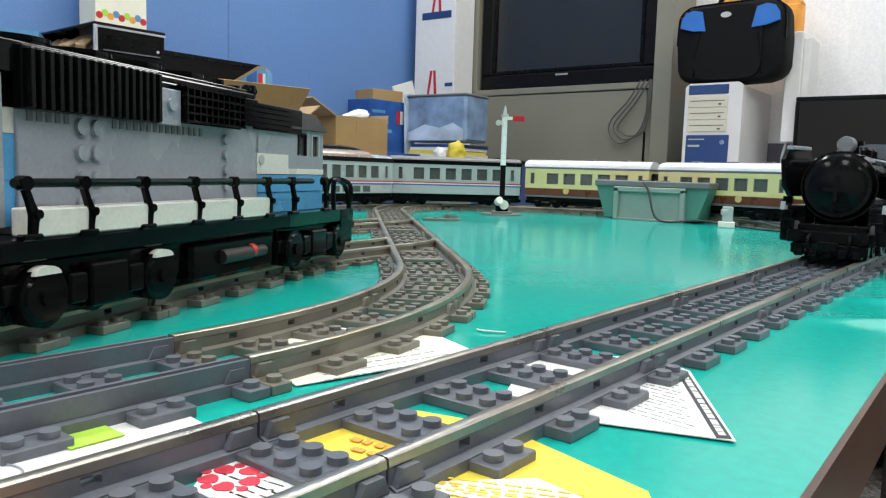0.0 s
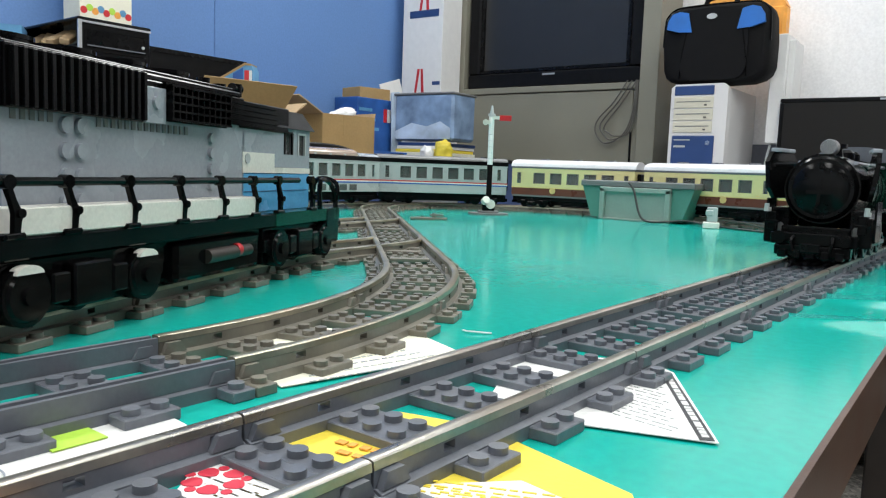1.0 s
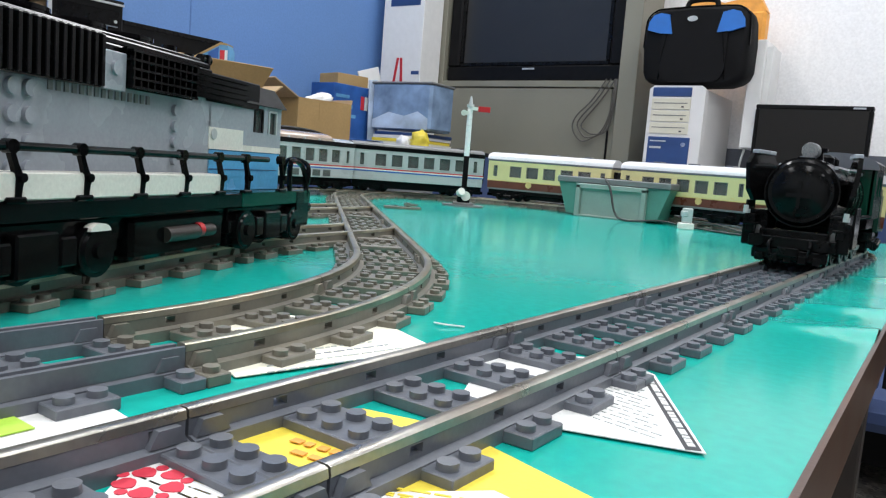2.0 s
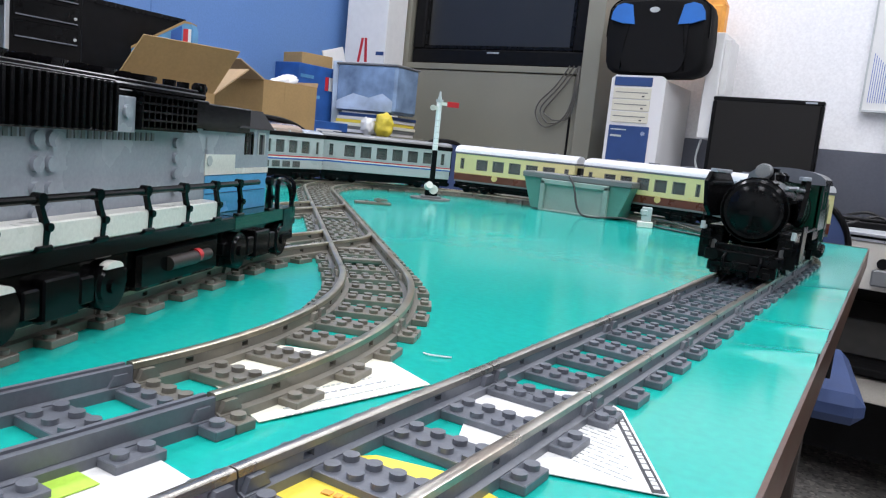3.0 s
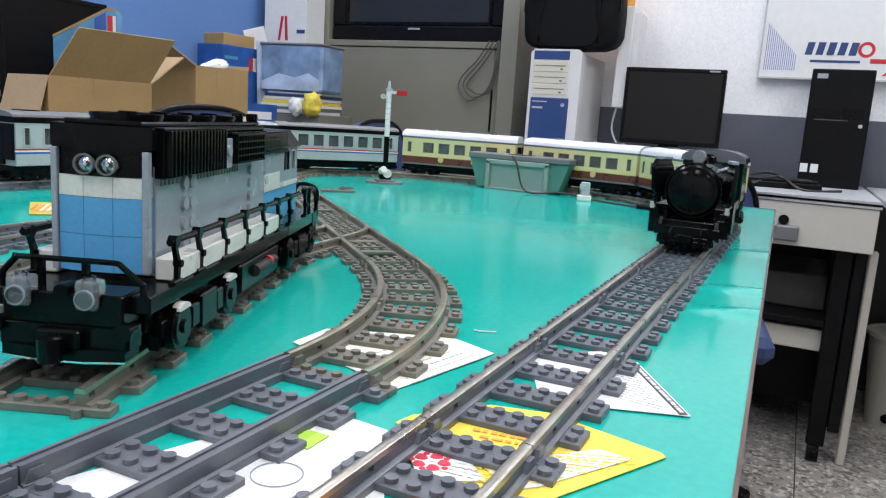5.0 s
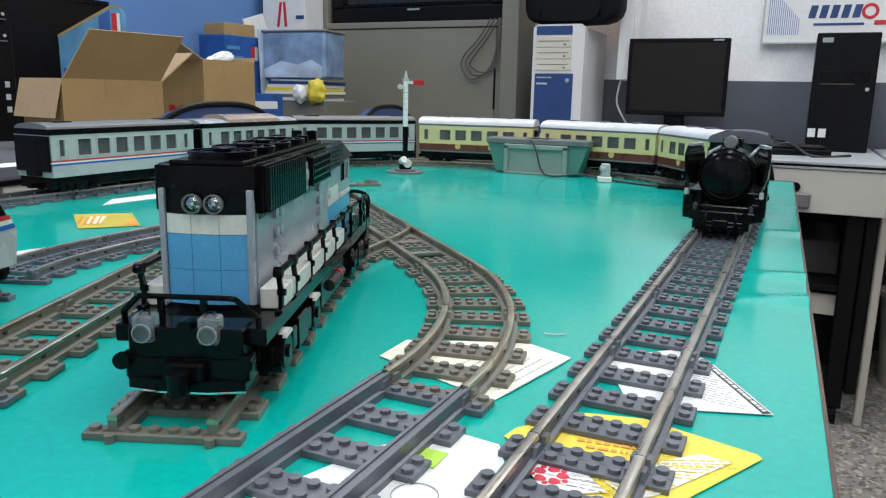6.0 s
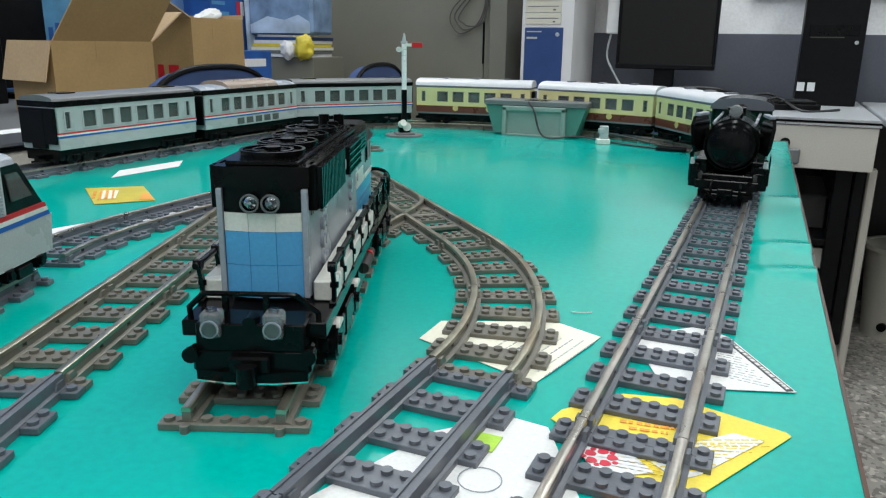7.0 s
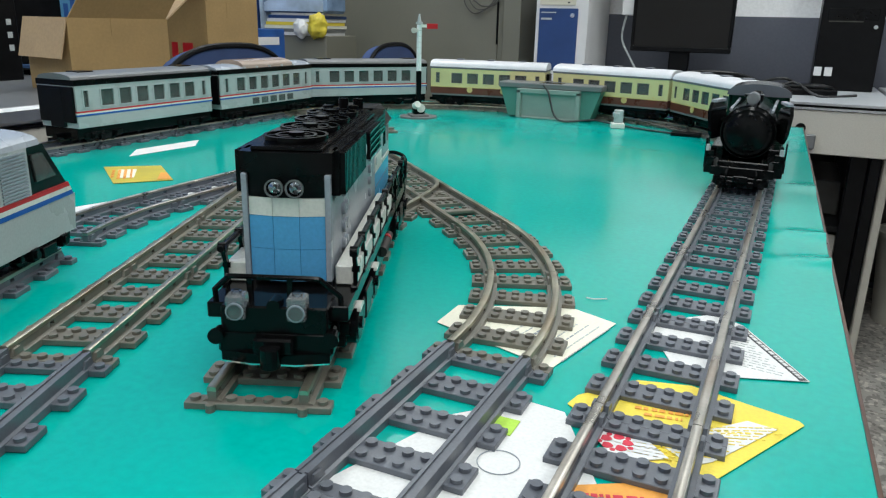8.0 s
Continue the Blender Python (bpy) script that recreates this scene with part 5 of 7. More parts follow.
def controller(x, y, turn):
    """A train controller turned with its underside outwards."""
    t = thing("train_controller", "grey-green plastic train speed controller with a black cable", "controller", pose(x, y, 0, 0, 0, turn))
    shell = Build().prism([(-0.092, 0.052), (0.092, 0.052), (0.075, 0.003), (-0.075, 0.003)], "y", 0.004, 0.075)
    part("shell", shell, TEAL_GREY, t, "teal-grey tapered housing")
    part("lid", Build().box(-0.094, 0.094, 0.0, 0.08, 0.052, 0.062, 0.0015), MID_GREY, t, "dark grey top plate")
    f = Build()
    f.box(-0.058, -0.050, -0.004, 0.012, 0.0, 0.050, 0.001).box(0.050, 0.058, -0.004, 0.012, 0.0, 0.050, 0.001).box(-0.058, 0.058, -0.004, 0.012, 0.044, 0.052, 0.001).box(-0.058, 0.058, -0.003, 0.012, 0.0, 0.003, 0.0006)
    part("front_frame", f, GREEN_GREY, t)
    part("recess", Build().box(-0.050, 0.050, 0.002, 0.008, 0.003, 0.044), GREEN_GREY, t)
    for k in range(7):
        part("vent_slot", Build().box(-0.018 + 0.006 * k, -0.015 + 0.006 * k, 0.002, 0.03, 0.0605, 0.0628), BLACK, t)
    part("knob", Build().cyl((-0.004, 0.006, 0.056), "y", 0.006, 0.01, 14), BLACK, t)
    return t


controller(-0.356, 1.010, 0)
solid("power_cable", Build().wire([(-0.365, 1.006, 0.060), (-0.352, 0.998, 0.046), (-0.338, 0.99, 0.012), (-0.318, 0.985, 0.002), (-0.27, 1.0, 0.006), (-0.225, 0.985, 0.003), (-0.17, 0.96, 0.002), (-0.13, 0.945, 0.002)], 0.0017), CABLE, "thin black cable lying on the table", "cable")
solid("power_cable", Build().wire([(-0.24, 1.06, 0.002), (-0.20, 1.03, 0.008), (-0.15, 1.00, 0.003), (-0.11, 0.965, 0.002), (-0.075, 0.93, 0.003)], 0.0016), CABLE_GREY, "grey cable beside the curved track", "cable")
solid("cable_plug", Build().box(-0.13, -0.085, 0.928, 0.945, 0.0, 0.006, 0.001).box(-0.12, -0.10, 0.945, 0.955, 0.001, 0.005), BLACK_MATT, "black flat cable plug", "plug")
clip = thing("track_contact", "small white plastic contact block with a wire", "connector", pose(-0.222, 0.968, 0, 0, 0, 20))
part("foot", Build().box(-0.011, 0.011, -0.009, 0.009, 0, 0.009, 0.001), WHITE, clip)
part("body", Build().box(-0.006, 0.008, -0.006, 0.006, 0.009, 0.03, 0.001).box(-0.008, 0.002, -0.007, 0.007, 0.018, 0.026, 0.001), PALE_GREY, clip)
solid("thread", Build().wire([(-0.063, 0.150, 0.0006), (-0.059, 0.1485, 0.0010), (-0.055, 0.151, 0.0008), (-0.051, 0.154, 0.0006)], 0.0004, 5), PAPER, "short white thread lying on the green", "thread")
solid("track_offcut", Build().box(-0.025, 0.025, -0.008, 0.008, 0, 0.0034, 0.0004).cyl((0.008, 0, 0.0034), "z", 0.003, 0.006, 10).cyl((-0.008, 0, 0.0034), "z", 0.0024, 0.0018, 10).box(0.002, 0.02, -0.004, 0.004, 0.005, 0.008), OLD_GREY, "small grey switch stand beside the points", "toy track", pose(-0.52, 0.70, 0, 0, 0, 45))


# ---- leaflets under the tracks ----
def sheet(points, mat, label, z=0.0006, name="leaflet"):
    b = Build().prism(points, "z", 0.0, 0.0003)
    t = thing(name, label, "paper", pose(0, 0, z))
    part("sheet", b, mat, t)
    return t


def bars(parent, mat, origin, ux, rows, z, rng, name="print_line"):
    """Lines of unreadable print as short bars; ux is the reading direction in degrees."""
    c, s = math.cos(radians(ux)), math.sin(radians(ux))
    for row, (off, x0, x1, h) in enumerate(rows):
        b = Build()
        x = x0
        while x < x1:
            w = rng.uniform(0.0012, 0.0042)
            e = min(x + w, x1)
            b.box(x, e, off - h / 2, off + h / 2, z, z + 0.0002)
            x = e + rng.uniform(0.0006, 0.0016)
        b.move(Matrix.Translation((origin[0], origin[1], 0)) @ Matrix(((c, -s, 0, 0), (s, c, 0, 0), (0, 0, 1, 0), (0, 0, 0, 1))))
        part(name, b, mat, parent)


rng = random.Random(4)
tri = sheet([(0.063, 0.087), (0.029, 0.147), (0.012, 0.158), (-0.022, 0.125), (0.004, 0.066)], PAPER, "white printed leaflet with a dark border under the track")
bo = Build().box(0.001, 0.068, 0.0008, 0.0046, 0.0003, 0.00045)
bo.move(Matrix.Translation((0.063, 0.087, 0)) @ Matrix.Rotation(radians(119.8), 4, "Z"))
part("border_band", bo, INK, tri)
bars(tri, PAPER, (0.063, 0.087), 119.8, [(0.0027, 0.003, 0.066, 0.0018)], 0.00045, rng, "border_print")
for k in range(7):
    bars(tri, PALE_GREY, (0.054 - 0.0035 * k, 0.090 + 0.007 * k), 172, [(0.0, 0.003, 0.040 - 0.003 * k, 0.0005), (0.003, 0.003, 0.038 - 0.003 * k, 0.0004)], 0.0003, rng)
white = sheet([(-0.037, 0.116), (-0.066, 0.128), (-0.128, 0.10), (-0.128, 0.07), (-0.053, 0.043)], CREAM_PAPER, "cream printed leaflet lying under the curved track", 0.0005)
for k in range(8):
    bars(white, PALE_GREY if k not in (2, 5) else LIGHT_GREY, (-0.0515 - 0.0055 * k, 0.0485 + 0.0012 * k), 77.6, [(0.0, 0.004 + 0.003 * (k % 3), 0.060 - 0.002 * k, 0.0008 if k != 5 else 0.0018)], 0.0003, rng)
yel = sheet([(0.0605, 0.040), (0.0585, 0.043), (0.012, 0.056), (-0.012, 0.050), (-0.034, 0.022), (-0.036, 0.012), (0.020, -0.030), (0.025, -0.030)], YELLOW_PAPER, "yellow leaflet with white and orange print under the track", 0.0005)
part("white_panel", Build().prism([(0.050, 0.030), (0.038, 0.032), (0.014, 0.006), (0.009, -0.006), (0.021, -0.015), (0.028, -0.008)], "z", 0.0005, 0.0008), PAPER, yel)
for k in range(6):
    bars(yel, YELLOW_PAPER, (0.050 - 0.006 * k, 0.031 - 0.008 * k), 205 - 4 * k, [(0.0, 0.0, 0.034, 0.0006), (0.0025, 0.002, 0.030, 0.0005), (0.005, 0.0, 0.026, 0.0006)], 0.0008, rng)
bars(yel, ORANGE, (-0.008, 0.022), 8, [(0.0, 0.0, 0.026, 0.0022), (-0.005, 0.004, 0.02, 0.002)], 0.0006, rng)
flower = Build()
for k in range(5):
    a = k * math.pi * 0.4 + 0.3
    cx, cy = -0.0092 + 0.0046 * math.cos(a), -0.0118 + 0.0046 * math.sin(a)
    flower.prism([(cx + 0.0022 * math.cos(q * math.pi / 6) * (1 + 0.18 * math.cos(3 * q * math.pi / 6)), cy + 0.0022 * math.sin(q * math.pi / 6)) for q in range(12)], "z", 0.00102, 0.0012)
    flower.prism([(-0.0092 + 0.0066 * math.cos(a + 0.63) + 0.0012 * math.cos(q * math.pi / 4), -0.0118 + 0.006 * math.sin(a + 0.63) + 0.0012 * math.sin(q * math.pi / 4)) for q in range(8)], "z", 0.00102, 0.00118)
patch = part("white_patch", Build().prism([(-0.022, -0.006), (-0.006, 0.004), (0.012, -0.014), (-0.006, -0.026)], "z", 0.0006, 0.0010), PAPER, yel)
part("red_mark", flower, RED_INK, yel, "red flower-like printed mark")
low = sheet([(-0.078, -0.020), (-0.053, 0.006), (-0.035, 0.004), (0.0, -0.060), (-0.02, -0.12), (-0.105, -0.10)], PAPER, "white leaflet with a lime square under the tracks", 0.0004)
part("lime_square", Build().box(-0.0625, -0.0495, -0.026, -0.013, 0.0005, 0.0008), LIME, low)
part("drawn_circle", Build().ring((-0.047, -0.046, 0.0005), "z", 0.0085, 0.0081, 0.0002, 24), LIGHT_GREY, low)
org = sheet([(-0.03, -0.055), (0.016, -0.028), (0.03, -0.06), (0.0, -0.10)], ORANGE, "orange printed leaflet between the rails", 0.0006)
bars(org, RED_INK, (-0.02, -0.055), 20, [(0.0, 0.0, 0.03, 0.002), (-0.006, 0.002, 0.03, 0.002)], 0.0006, rng)
card = sheet([(-0.642, 0.298), (-0.596, 0.336), (-0.529, 0.285), (-0.566, 0.242)], CARD_YELLOW, "yellow printed card lying between the tracks", 0.0006)
part("orange_corner", Build().prism([(-0.566, 0.305), (-0.560, 0.308), (-0.533, 0.286), (-0.543, 0.277)], "z", 0.0005, 0.0008), ORANGE, card)
part("pale_panel", Build().prism([(-0.615, 0.293), (-0.60, 0.305), (-0.57, 0.272), (-0.58, 0.262)], "z", 0.0005, 0.0008), CREAM_PAPER, card)
bars(card, ORANGE, (-0.612, 0.293), -45, [(-0.006, 0.0, 0.04, 0.003), (0.0, 0.0, 0.05, 0.003), (0.006, 0.0, 0.05, 0.003), (0.012, 0.0, 0.05, 0.002)], 0.0008, rng)
slip = sheet([(-0.535, 0.09), (-0.50, 0.085), (-0.452, 0.30), (-0.478, 0.31)], PAPER, "long white paper strip beside the siding", 0.0004)
slip = sheet([(-0.70, 0.40), (-0.67, 0.36), (-0.66, 0.46), (-0.69, 0.50)], PAPER, "white paper slip beside the far track", 0.0004)


# ---- left-hand desk with boxes ----
def desk_left():
    t = thing("desk", "long beige desk with a grey top and an aluminium edge", "desk")
    x0, x1, y0, y1 = -2.08, -1.20, -1.6, 2.05
    part("desktop", Build().box(x0, x1 - 0.012, y0, y1, -0.034, 0.0, 0.002), DESK_GREY, t)
    part("edge_strip", Build().box(x1 - 0.012, x1, y0, y1, -0.030, 0.0, 0.006), STEEL, t, "rounded aluminium edge strip")
    part("under_strip", Build().box(x1 - 0.03, x1 - 0.008, y0, y1, -0.040, -0.0345), BLACK_MATT, t)
    for k in range(5):
        a = y0 + 0.02 + 0.73 * k
        d = part("drawer_front", Build().box(x1 - 0.03, x1 - 0.012, a, a + 0.71, -0.165, -0.0405, 0.002), DESK_BEIGE, t)
        c = 0.712 if k == 3 else a + 0.42
        part("recessed_grip", Build().box(x1 - 0.0125, x1 - 0.0105, c - 0.042, c + 0.042, -0.100, -0.062), BLACK_MATT, d, "dark recessed grip")
        part("grip_lip", Build().box(x1 - 0.012, x1 - 0.006, c - 0.046, c + 0.046, -0.104, -0.099, 0.001), BEIGE, d)
        part("lock", Build().cyl((x1 - 0.012, c + 0.15, -0.055), "x", 0.012, 0.004, 18), BEIGE, d, "round lock")
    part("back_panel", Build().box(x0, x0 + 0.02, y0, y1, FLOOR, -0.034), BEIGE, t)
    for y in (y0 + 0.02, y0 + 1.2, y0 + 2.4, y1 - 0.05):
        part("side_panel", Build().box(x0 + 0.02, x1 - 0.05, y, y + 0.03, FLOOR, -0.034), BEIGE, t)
    return t


desk_left()


def low_cabinet():
    """A low beige cabinet in the corner, its top level with the desk."""
    t = thing("low_cabinet", "low beige metal cabinet beside the long desk", "cabinet")
    x0, x1, y0, y1 = -2.10, -1.54, 2.056, 2.574
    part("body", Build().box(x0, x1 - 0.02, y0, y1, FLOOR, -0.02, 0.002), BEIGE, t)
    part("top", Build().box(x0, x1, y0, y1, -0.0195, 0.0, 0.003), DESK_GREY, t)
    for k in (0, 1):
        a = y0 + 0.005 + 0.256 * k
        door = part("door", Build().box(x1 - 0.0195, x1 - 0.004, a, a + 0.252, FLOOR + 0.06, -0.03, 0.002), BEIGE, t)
        part("handle", Build().box(x1 - 0.004, x1 + 0.006, a + (0.22 if k == 0 else 0.02), a + (0.232 if k == 0 else 0.032), -0.24, -0.14, 0.002), MID_GREY, door)
    return t


low_cabinet()


def flap(parent, size, hinge, turn, mat, name="flap"):
    b = Build().box(0, size[0], 0, size[1], -0.0015, 0.0015)
    ob = part(name, b, mat, parent)
    ob.matrix_basis = Matrix.Translation(hinge) @ turn
    return ob


def open_box(name, x, y, turn, w, d, h, label, flaps):
    """An open carton: width along local x, depth along y; flaps is a list of (side, length, lift in degrees)."""
    t = thing(name, label, "box", pose(x, y, 0.0, 0, 0, turn))
    for k, b in enumerate((Build().box(-w / 2, w / 2, 0, 0.003, 0, h), Build().box(-w / 2, w / 2, d - 0.003, d, 0, h), Build().box(-w / 2, -w / 2 + 0.003, 0.003, d - 0.003, 0, h), Build().box(w / 2 - 0.003, w / 2, 0.003, d - 0.003, 0, h))):
        part("side", b, CARD, t)
    part("bottom", Build().box(-w / 2 + 0.003, w / 2 - 0.003, 0.003, d - 0.003, 0, 0.003), CARD, t)
    for side, ln, lift in flaps:
        R = Matrix.Rotation
        if side == "sheared":
            b = Build().prism([(-w / 2 + 0.004, 0), (w / 2 - 0.004, 0), (w / 2 + 0.030, ln), (-w / 2 + 0.042, ln)], "y", -0.0015, 0.0015)
            ob = part("flap", b, CARD, t)
            ob.matrix_basis = Matrix.Translation((0, 0.002, h)) @ R(radians(lift), 4, "X")
        if side == "front":
            flap(t, (w, ln), (w / 2, 0, h), R(math.pi, 4, "Z") @ R(radians(lift), 4, "X"), CARD_LIGHT)
        if side == "back":
            flap(t, (w, ln), (-w / 2, d, h), R(radians(lift), 4, "X"), CARD)
        if side == "left":
            flap(t, (d, ln), (-w / 2, 0, h), R(math.pi / 2, 4, "Z") @ R(radians(lift), 4, "X"), CARD_LIGHT)
        if side == "right":
            flap(t, (d, ln), (w / 2, d, h), R(-math.pi / 2, 4, "Z") @ R(radians(lift), 4, "X"), CARD_LIGHT)
    part("tape", Build().box(-0.022, 0.022, -0.0006, 0.0, h * 0.74, h), CARD, t, "short strip of brown parcel tape")
    return t


open_box("cardboard_box", -1.32, 0.965, 80, 0.240, 0.17, 0.152, "open brown cardboard box with raised flaps", [("sheared", 0.112, 26), ("left", 0.085, -76), ("right", 0.11, 38)])
second_box = open_box("cardboard_box", -1.41, 1.445, 84, 0.19, 0.24, 0.215, "smaller open cardboard box with printed end", [("left", 0.09, 28), ("right", 0.012, 80)])


red_print = Build().box(0, 0.0006, 0.06, 0.10, 0.05, 0.09).box(0, 0.0006, 0.12, 0.145, 0.05, 0.09)


def carton(name, x, y, turn, w, d, h, mat, label, z=0.0, tilt=0):
    t = thing(name, label, "box", pose(x, y, z, tilt, 0, turn))
    part("body", Build().box(-w / 2, w / 2, -d / 2, d / 2, 0, h, 0.0015), mat, t)
    return t


part("red_print", red_print.move(Matrix.Translation((-0.0956, 0, 0))), RED, second_box, "red printed characters as plain bars")
c = carton("paper_ream_box", -1.66, 1.78, 88, 0.18, 0.22, 0.125, BOX_BLUE, "blue carton with white lettering bars")
part("print_bar", Build().box(-0.06, 0.06, -0.1108, -0.110, 0.075, 0.1), PAPER, c)
def picture_box():
    """A printed carton standing open, its torn top edge sloping."""
    t = thing("toy_box", "light blue picture carton with a sloping torn brown top edge", "box", pose(-1.80, 1.21, 0, 0, 0, 33.2))
    outline = [(0, 0), (0, 0.268), (0.145, 0.352), (0.162, 0.350), (0.168, 0.335), (0.168, 0)]
    part("body", Build().prism(outline, "y", 0.0, 0.05), BOX_SKY, t)
    part("torn_edge", Build().prism([(-0.001, 0.266), (0.144, 0.350), (0.162, 0.3485), (0.162, 0.3535), (0.143, 0.3565), (-0.001, 0.273)], "y", -0.0012, 0.052), CARD, t, "bare brown cardboard edge")
    part("dark_band", Build().prism([(0.108, 0.24), (0.108, 0.325), (0.138, 0.343), (0.138, 0.24)], "y", -0.0006, 0.0), BOX_BLUE, t)
    part("logo_square", Build().box(0.142, 0.164, -0.0008, 0.0, 0.285, 0.335), RED, t, "small red square mark")
    part("white_bar", Build().box(0.156, 0.164, -0.0012, 0.0, 0.285, 0.335), PAPER, t)
    for k in range(5):
        part("printed_window", Build().box(0.008 + 0.018 * k, 0.020 + 0.018 * k, -0.0006, 0.0, 0.10 + 0.015 * (k % 3), 0.185 + 0.012 * (k % 2)), BOX_BLUE, t)
    return t


picture_box()
c = carton("toy_box", -1.90, 2.02, 90, 0.20, 0.12, 0.330, BOX_BLUE, "dark blue picture box with a red mark")
part("logo_square", Build().box(0.045, 0.063, -0.0612, -0.060, 0.245, 0.295), RED, c, "small red square mark")
part("logo_square", Build().box(0.067, 0.085, -0.0612, -0.060, 0.245, 0.295), PAPER, c)
for k in range(3):
    part("print_bar", Build().box(-0.09, 0.02 - 0.02 * k, -0.0612, -0.060, 0.21 + 0.035 * k, 0.222 + 0.035 * k), BOX_SKY, c)
c = carton("toy_box", -2.0, 1.66, 90, 0.42, 0.2, 0.17, BOX_BLUE, "long blue picture box lying flat")
solid("folded_poster", Build().prism([(0, 0), (0.036, 0), (0.042, 0.34), (0.022, 0.365), (-0.012, 0.36)], "y", 0, 0.004).prism([(0.006, 0.03), (0.03, 0.06), (0.024, 0.2), (0.004, 0.16)], "y", -0.0008, 0.0), PICTURE_SNOW, "pale folded poster leaning on the picture boxes", "poster", pose(-1.82, 2.10, 0, 0, 0, 70))
solid("white_folder", Build().box(-0.05, 0.05, 0, 0.006, 0, 0.13, 0.001), PAPER, "white folder leaning against the tall carton", "folder", pose(-1.95, 2.27, 0.30, 0, -18, 74))
solid("grey_tray", Build().box(-0.07, 0.07, -0.05, 0.05, 0, 0.012, 0.002), MID_GREY, "flat grey tray lying on the blue box", "tray", pose(-1.93, 1.60, 0.17, 0, 0, 60))
carton("cardboard_box", -2.0, 2.135, 80, 0.15, 0.12, 0.385, CARD, "brown cardboard box behind the picture boxes")
c = carton("white_carton", -1.962, 2.50, 2, 0.212, 0.14, 0.95, PAPER, "tall white carton with red and blue marks")
part("print_bar", Build().box(-0.07, 0.085, -0.0712, -0.0702, 0.715, 0.745), NAVY, c)
for x, z in ((-0.02, 0.745), (-0.035, 0.40)):
    part("red_mark", Build().prism([(x, z), (x + 0.015, z + 0.10), (x + 0.028, z + 0.10), (x + 0.012, z)], "y", -0.0712, -0.0702).prism([(x + 0.032, z + 0.10), (x + 0.044, z + 0.10), (x + 0.052, z), (x + 0.038, z)], "y", -0.0712, -0.0702), RED, c)
part("blue_mark", Build().box(0.06, 0.10, -0.0712, -0.0702, 0.43, 0.445), NAVY, c)
# storage tub with a wrapped picture and papers
tub = thing("storage_rack", "low rack with papers, a yellow bag and a wrapped picture", "rack", pose(-1.69, 2.22, 0, 0, 0, 4))
part("base", Build().box(-0.14, 0.14, -0.12, 0.12, 0.0, 0.10, 0.002), BEIGE, tub)
for k in range(6):
    part("paper_ream", Build().box(-0.13 + 0.006 * k, 0.10 + 0.004 * (k % 3), -0.125, 0.1, 0.10 + 0.012 * k, 0.111 + 0.012 * k), (PAPER, MID_GREY, CREAM_PAPER, YELLOW_PAPER, PAPER, NAVY)[k], tub)
part("wrapped_picture", Build().box(-0.135, 0.135, -0.11, 0.05, 0.18, 0.355, 0.01), PLASTIC_BAG, tub, "blue picture in clear wrap")
part("picture_rim", Build().box(-0.138, 0.138, -0.113, 0.052, 0.349, 0.358, 0.003), MID_GREY, tub)
part("picture_hill", Build().prism([(-0.125, 0.215), (-0.05, 0.245), (0.02, 0.232), (0.08, 0.25), (0.125, 0.225), (0.125, 0.185), (-0.125, 0.185)], "y", -0.1125, -0.1105), PICTURE_SNOW, tub)


def crumple(c, size, seed):
    """A crumpled lump: an icosphere pushed in and out by noise."""
    bm = bmesh.new()
    bmesh.ops.create_icosphere(bm, subdivisions=4, radius=1.0)
    out = Build()
    for v in bm.verts:
        k = 1 + 0.3 * noise.noise(v.co * 1.7 + Vector((seed, 0, 0))) + 0.25 * abs(noise.noise(v.co * 5 + Vector((0, seed, 0))))
        out.v.append((c[0] + v.co.x * k * size[0], c[1] + v.co.y * k * size[1], c[2] + v.co.z * k * size[2]))
    bm.verts.ensure_lookup_table()
    out.f = [tuple(v.index for v in f.verts) for f in bm.faces]
    bm.free()
    return out


solid("plastic_wrap", crumple((0, 0, 0), (0.022, 0.062, 0.016), 5.3), PAPER, "rolled white plastic wrap sticking out of a box", "wrap", pose(-1.47, 1.475, 0.222, 14, 0, 10))
part("yellow_bag", crumple((0.11, -0.13, 0.135), (0.035, 0.03, 0.04), 3.1).mesh("yellow_bag", YELLOW_BAG, 60), YELLOW_BAG, tub, "crumpled yellow plastic bag")
part("white_wad", crumple((0.05, -0.145, 0.125), (0.026, 0.02, 0.03), 7.7).mesh("white_wad", PAPER, 60), PAPER, tub, "crumpled white paper")

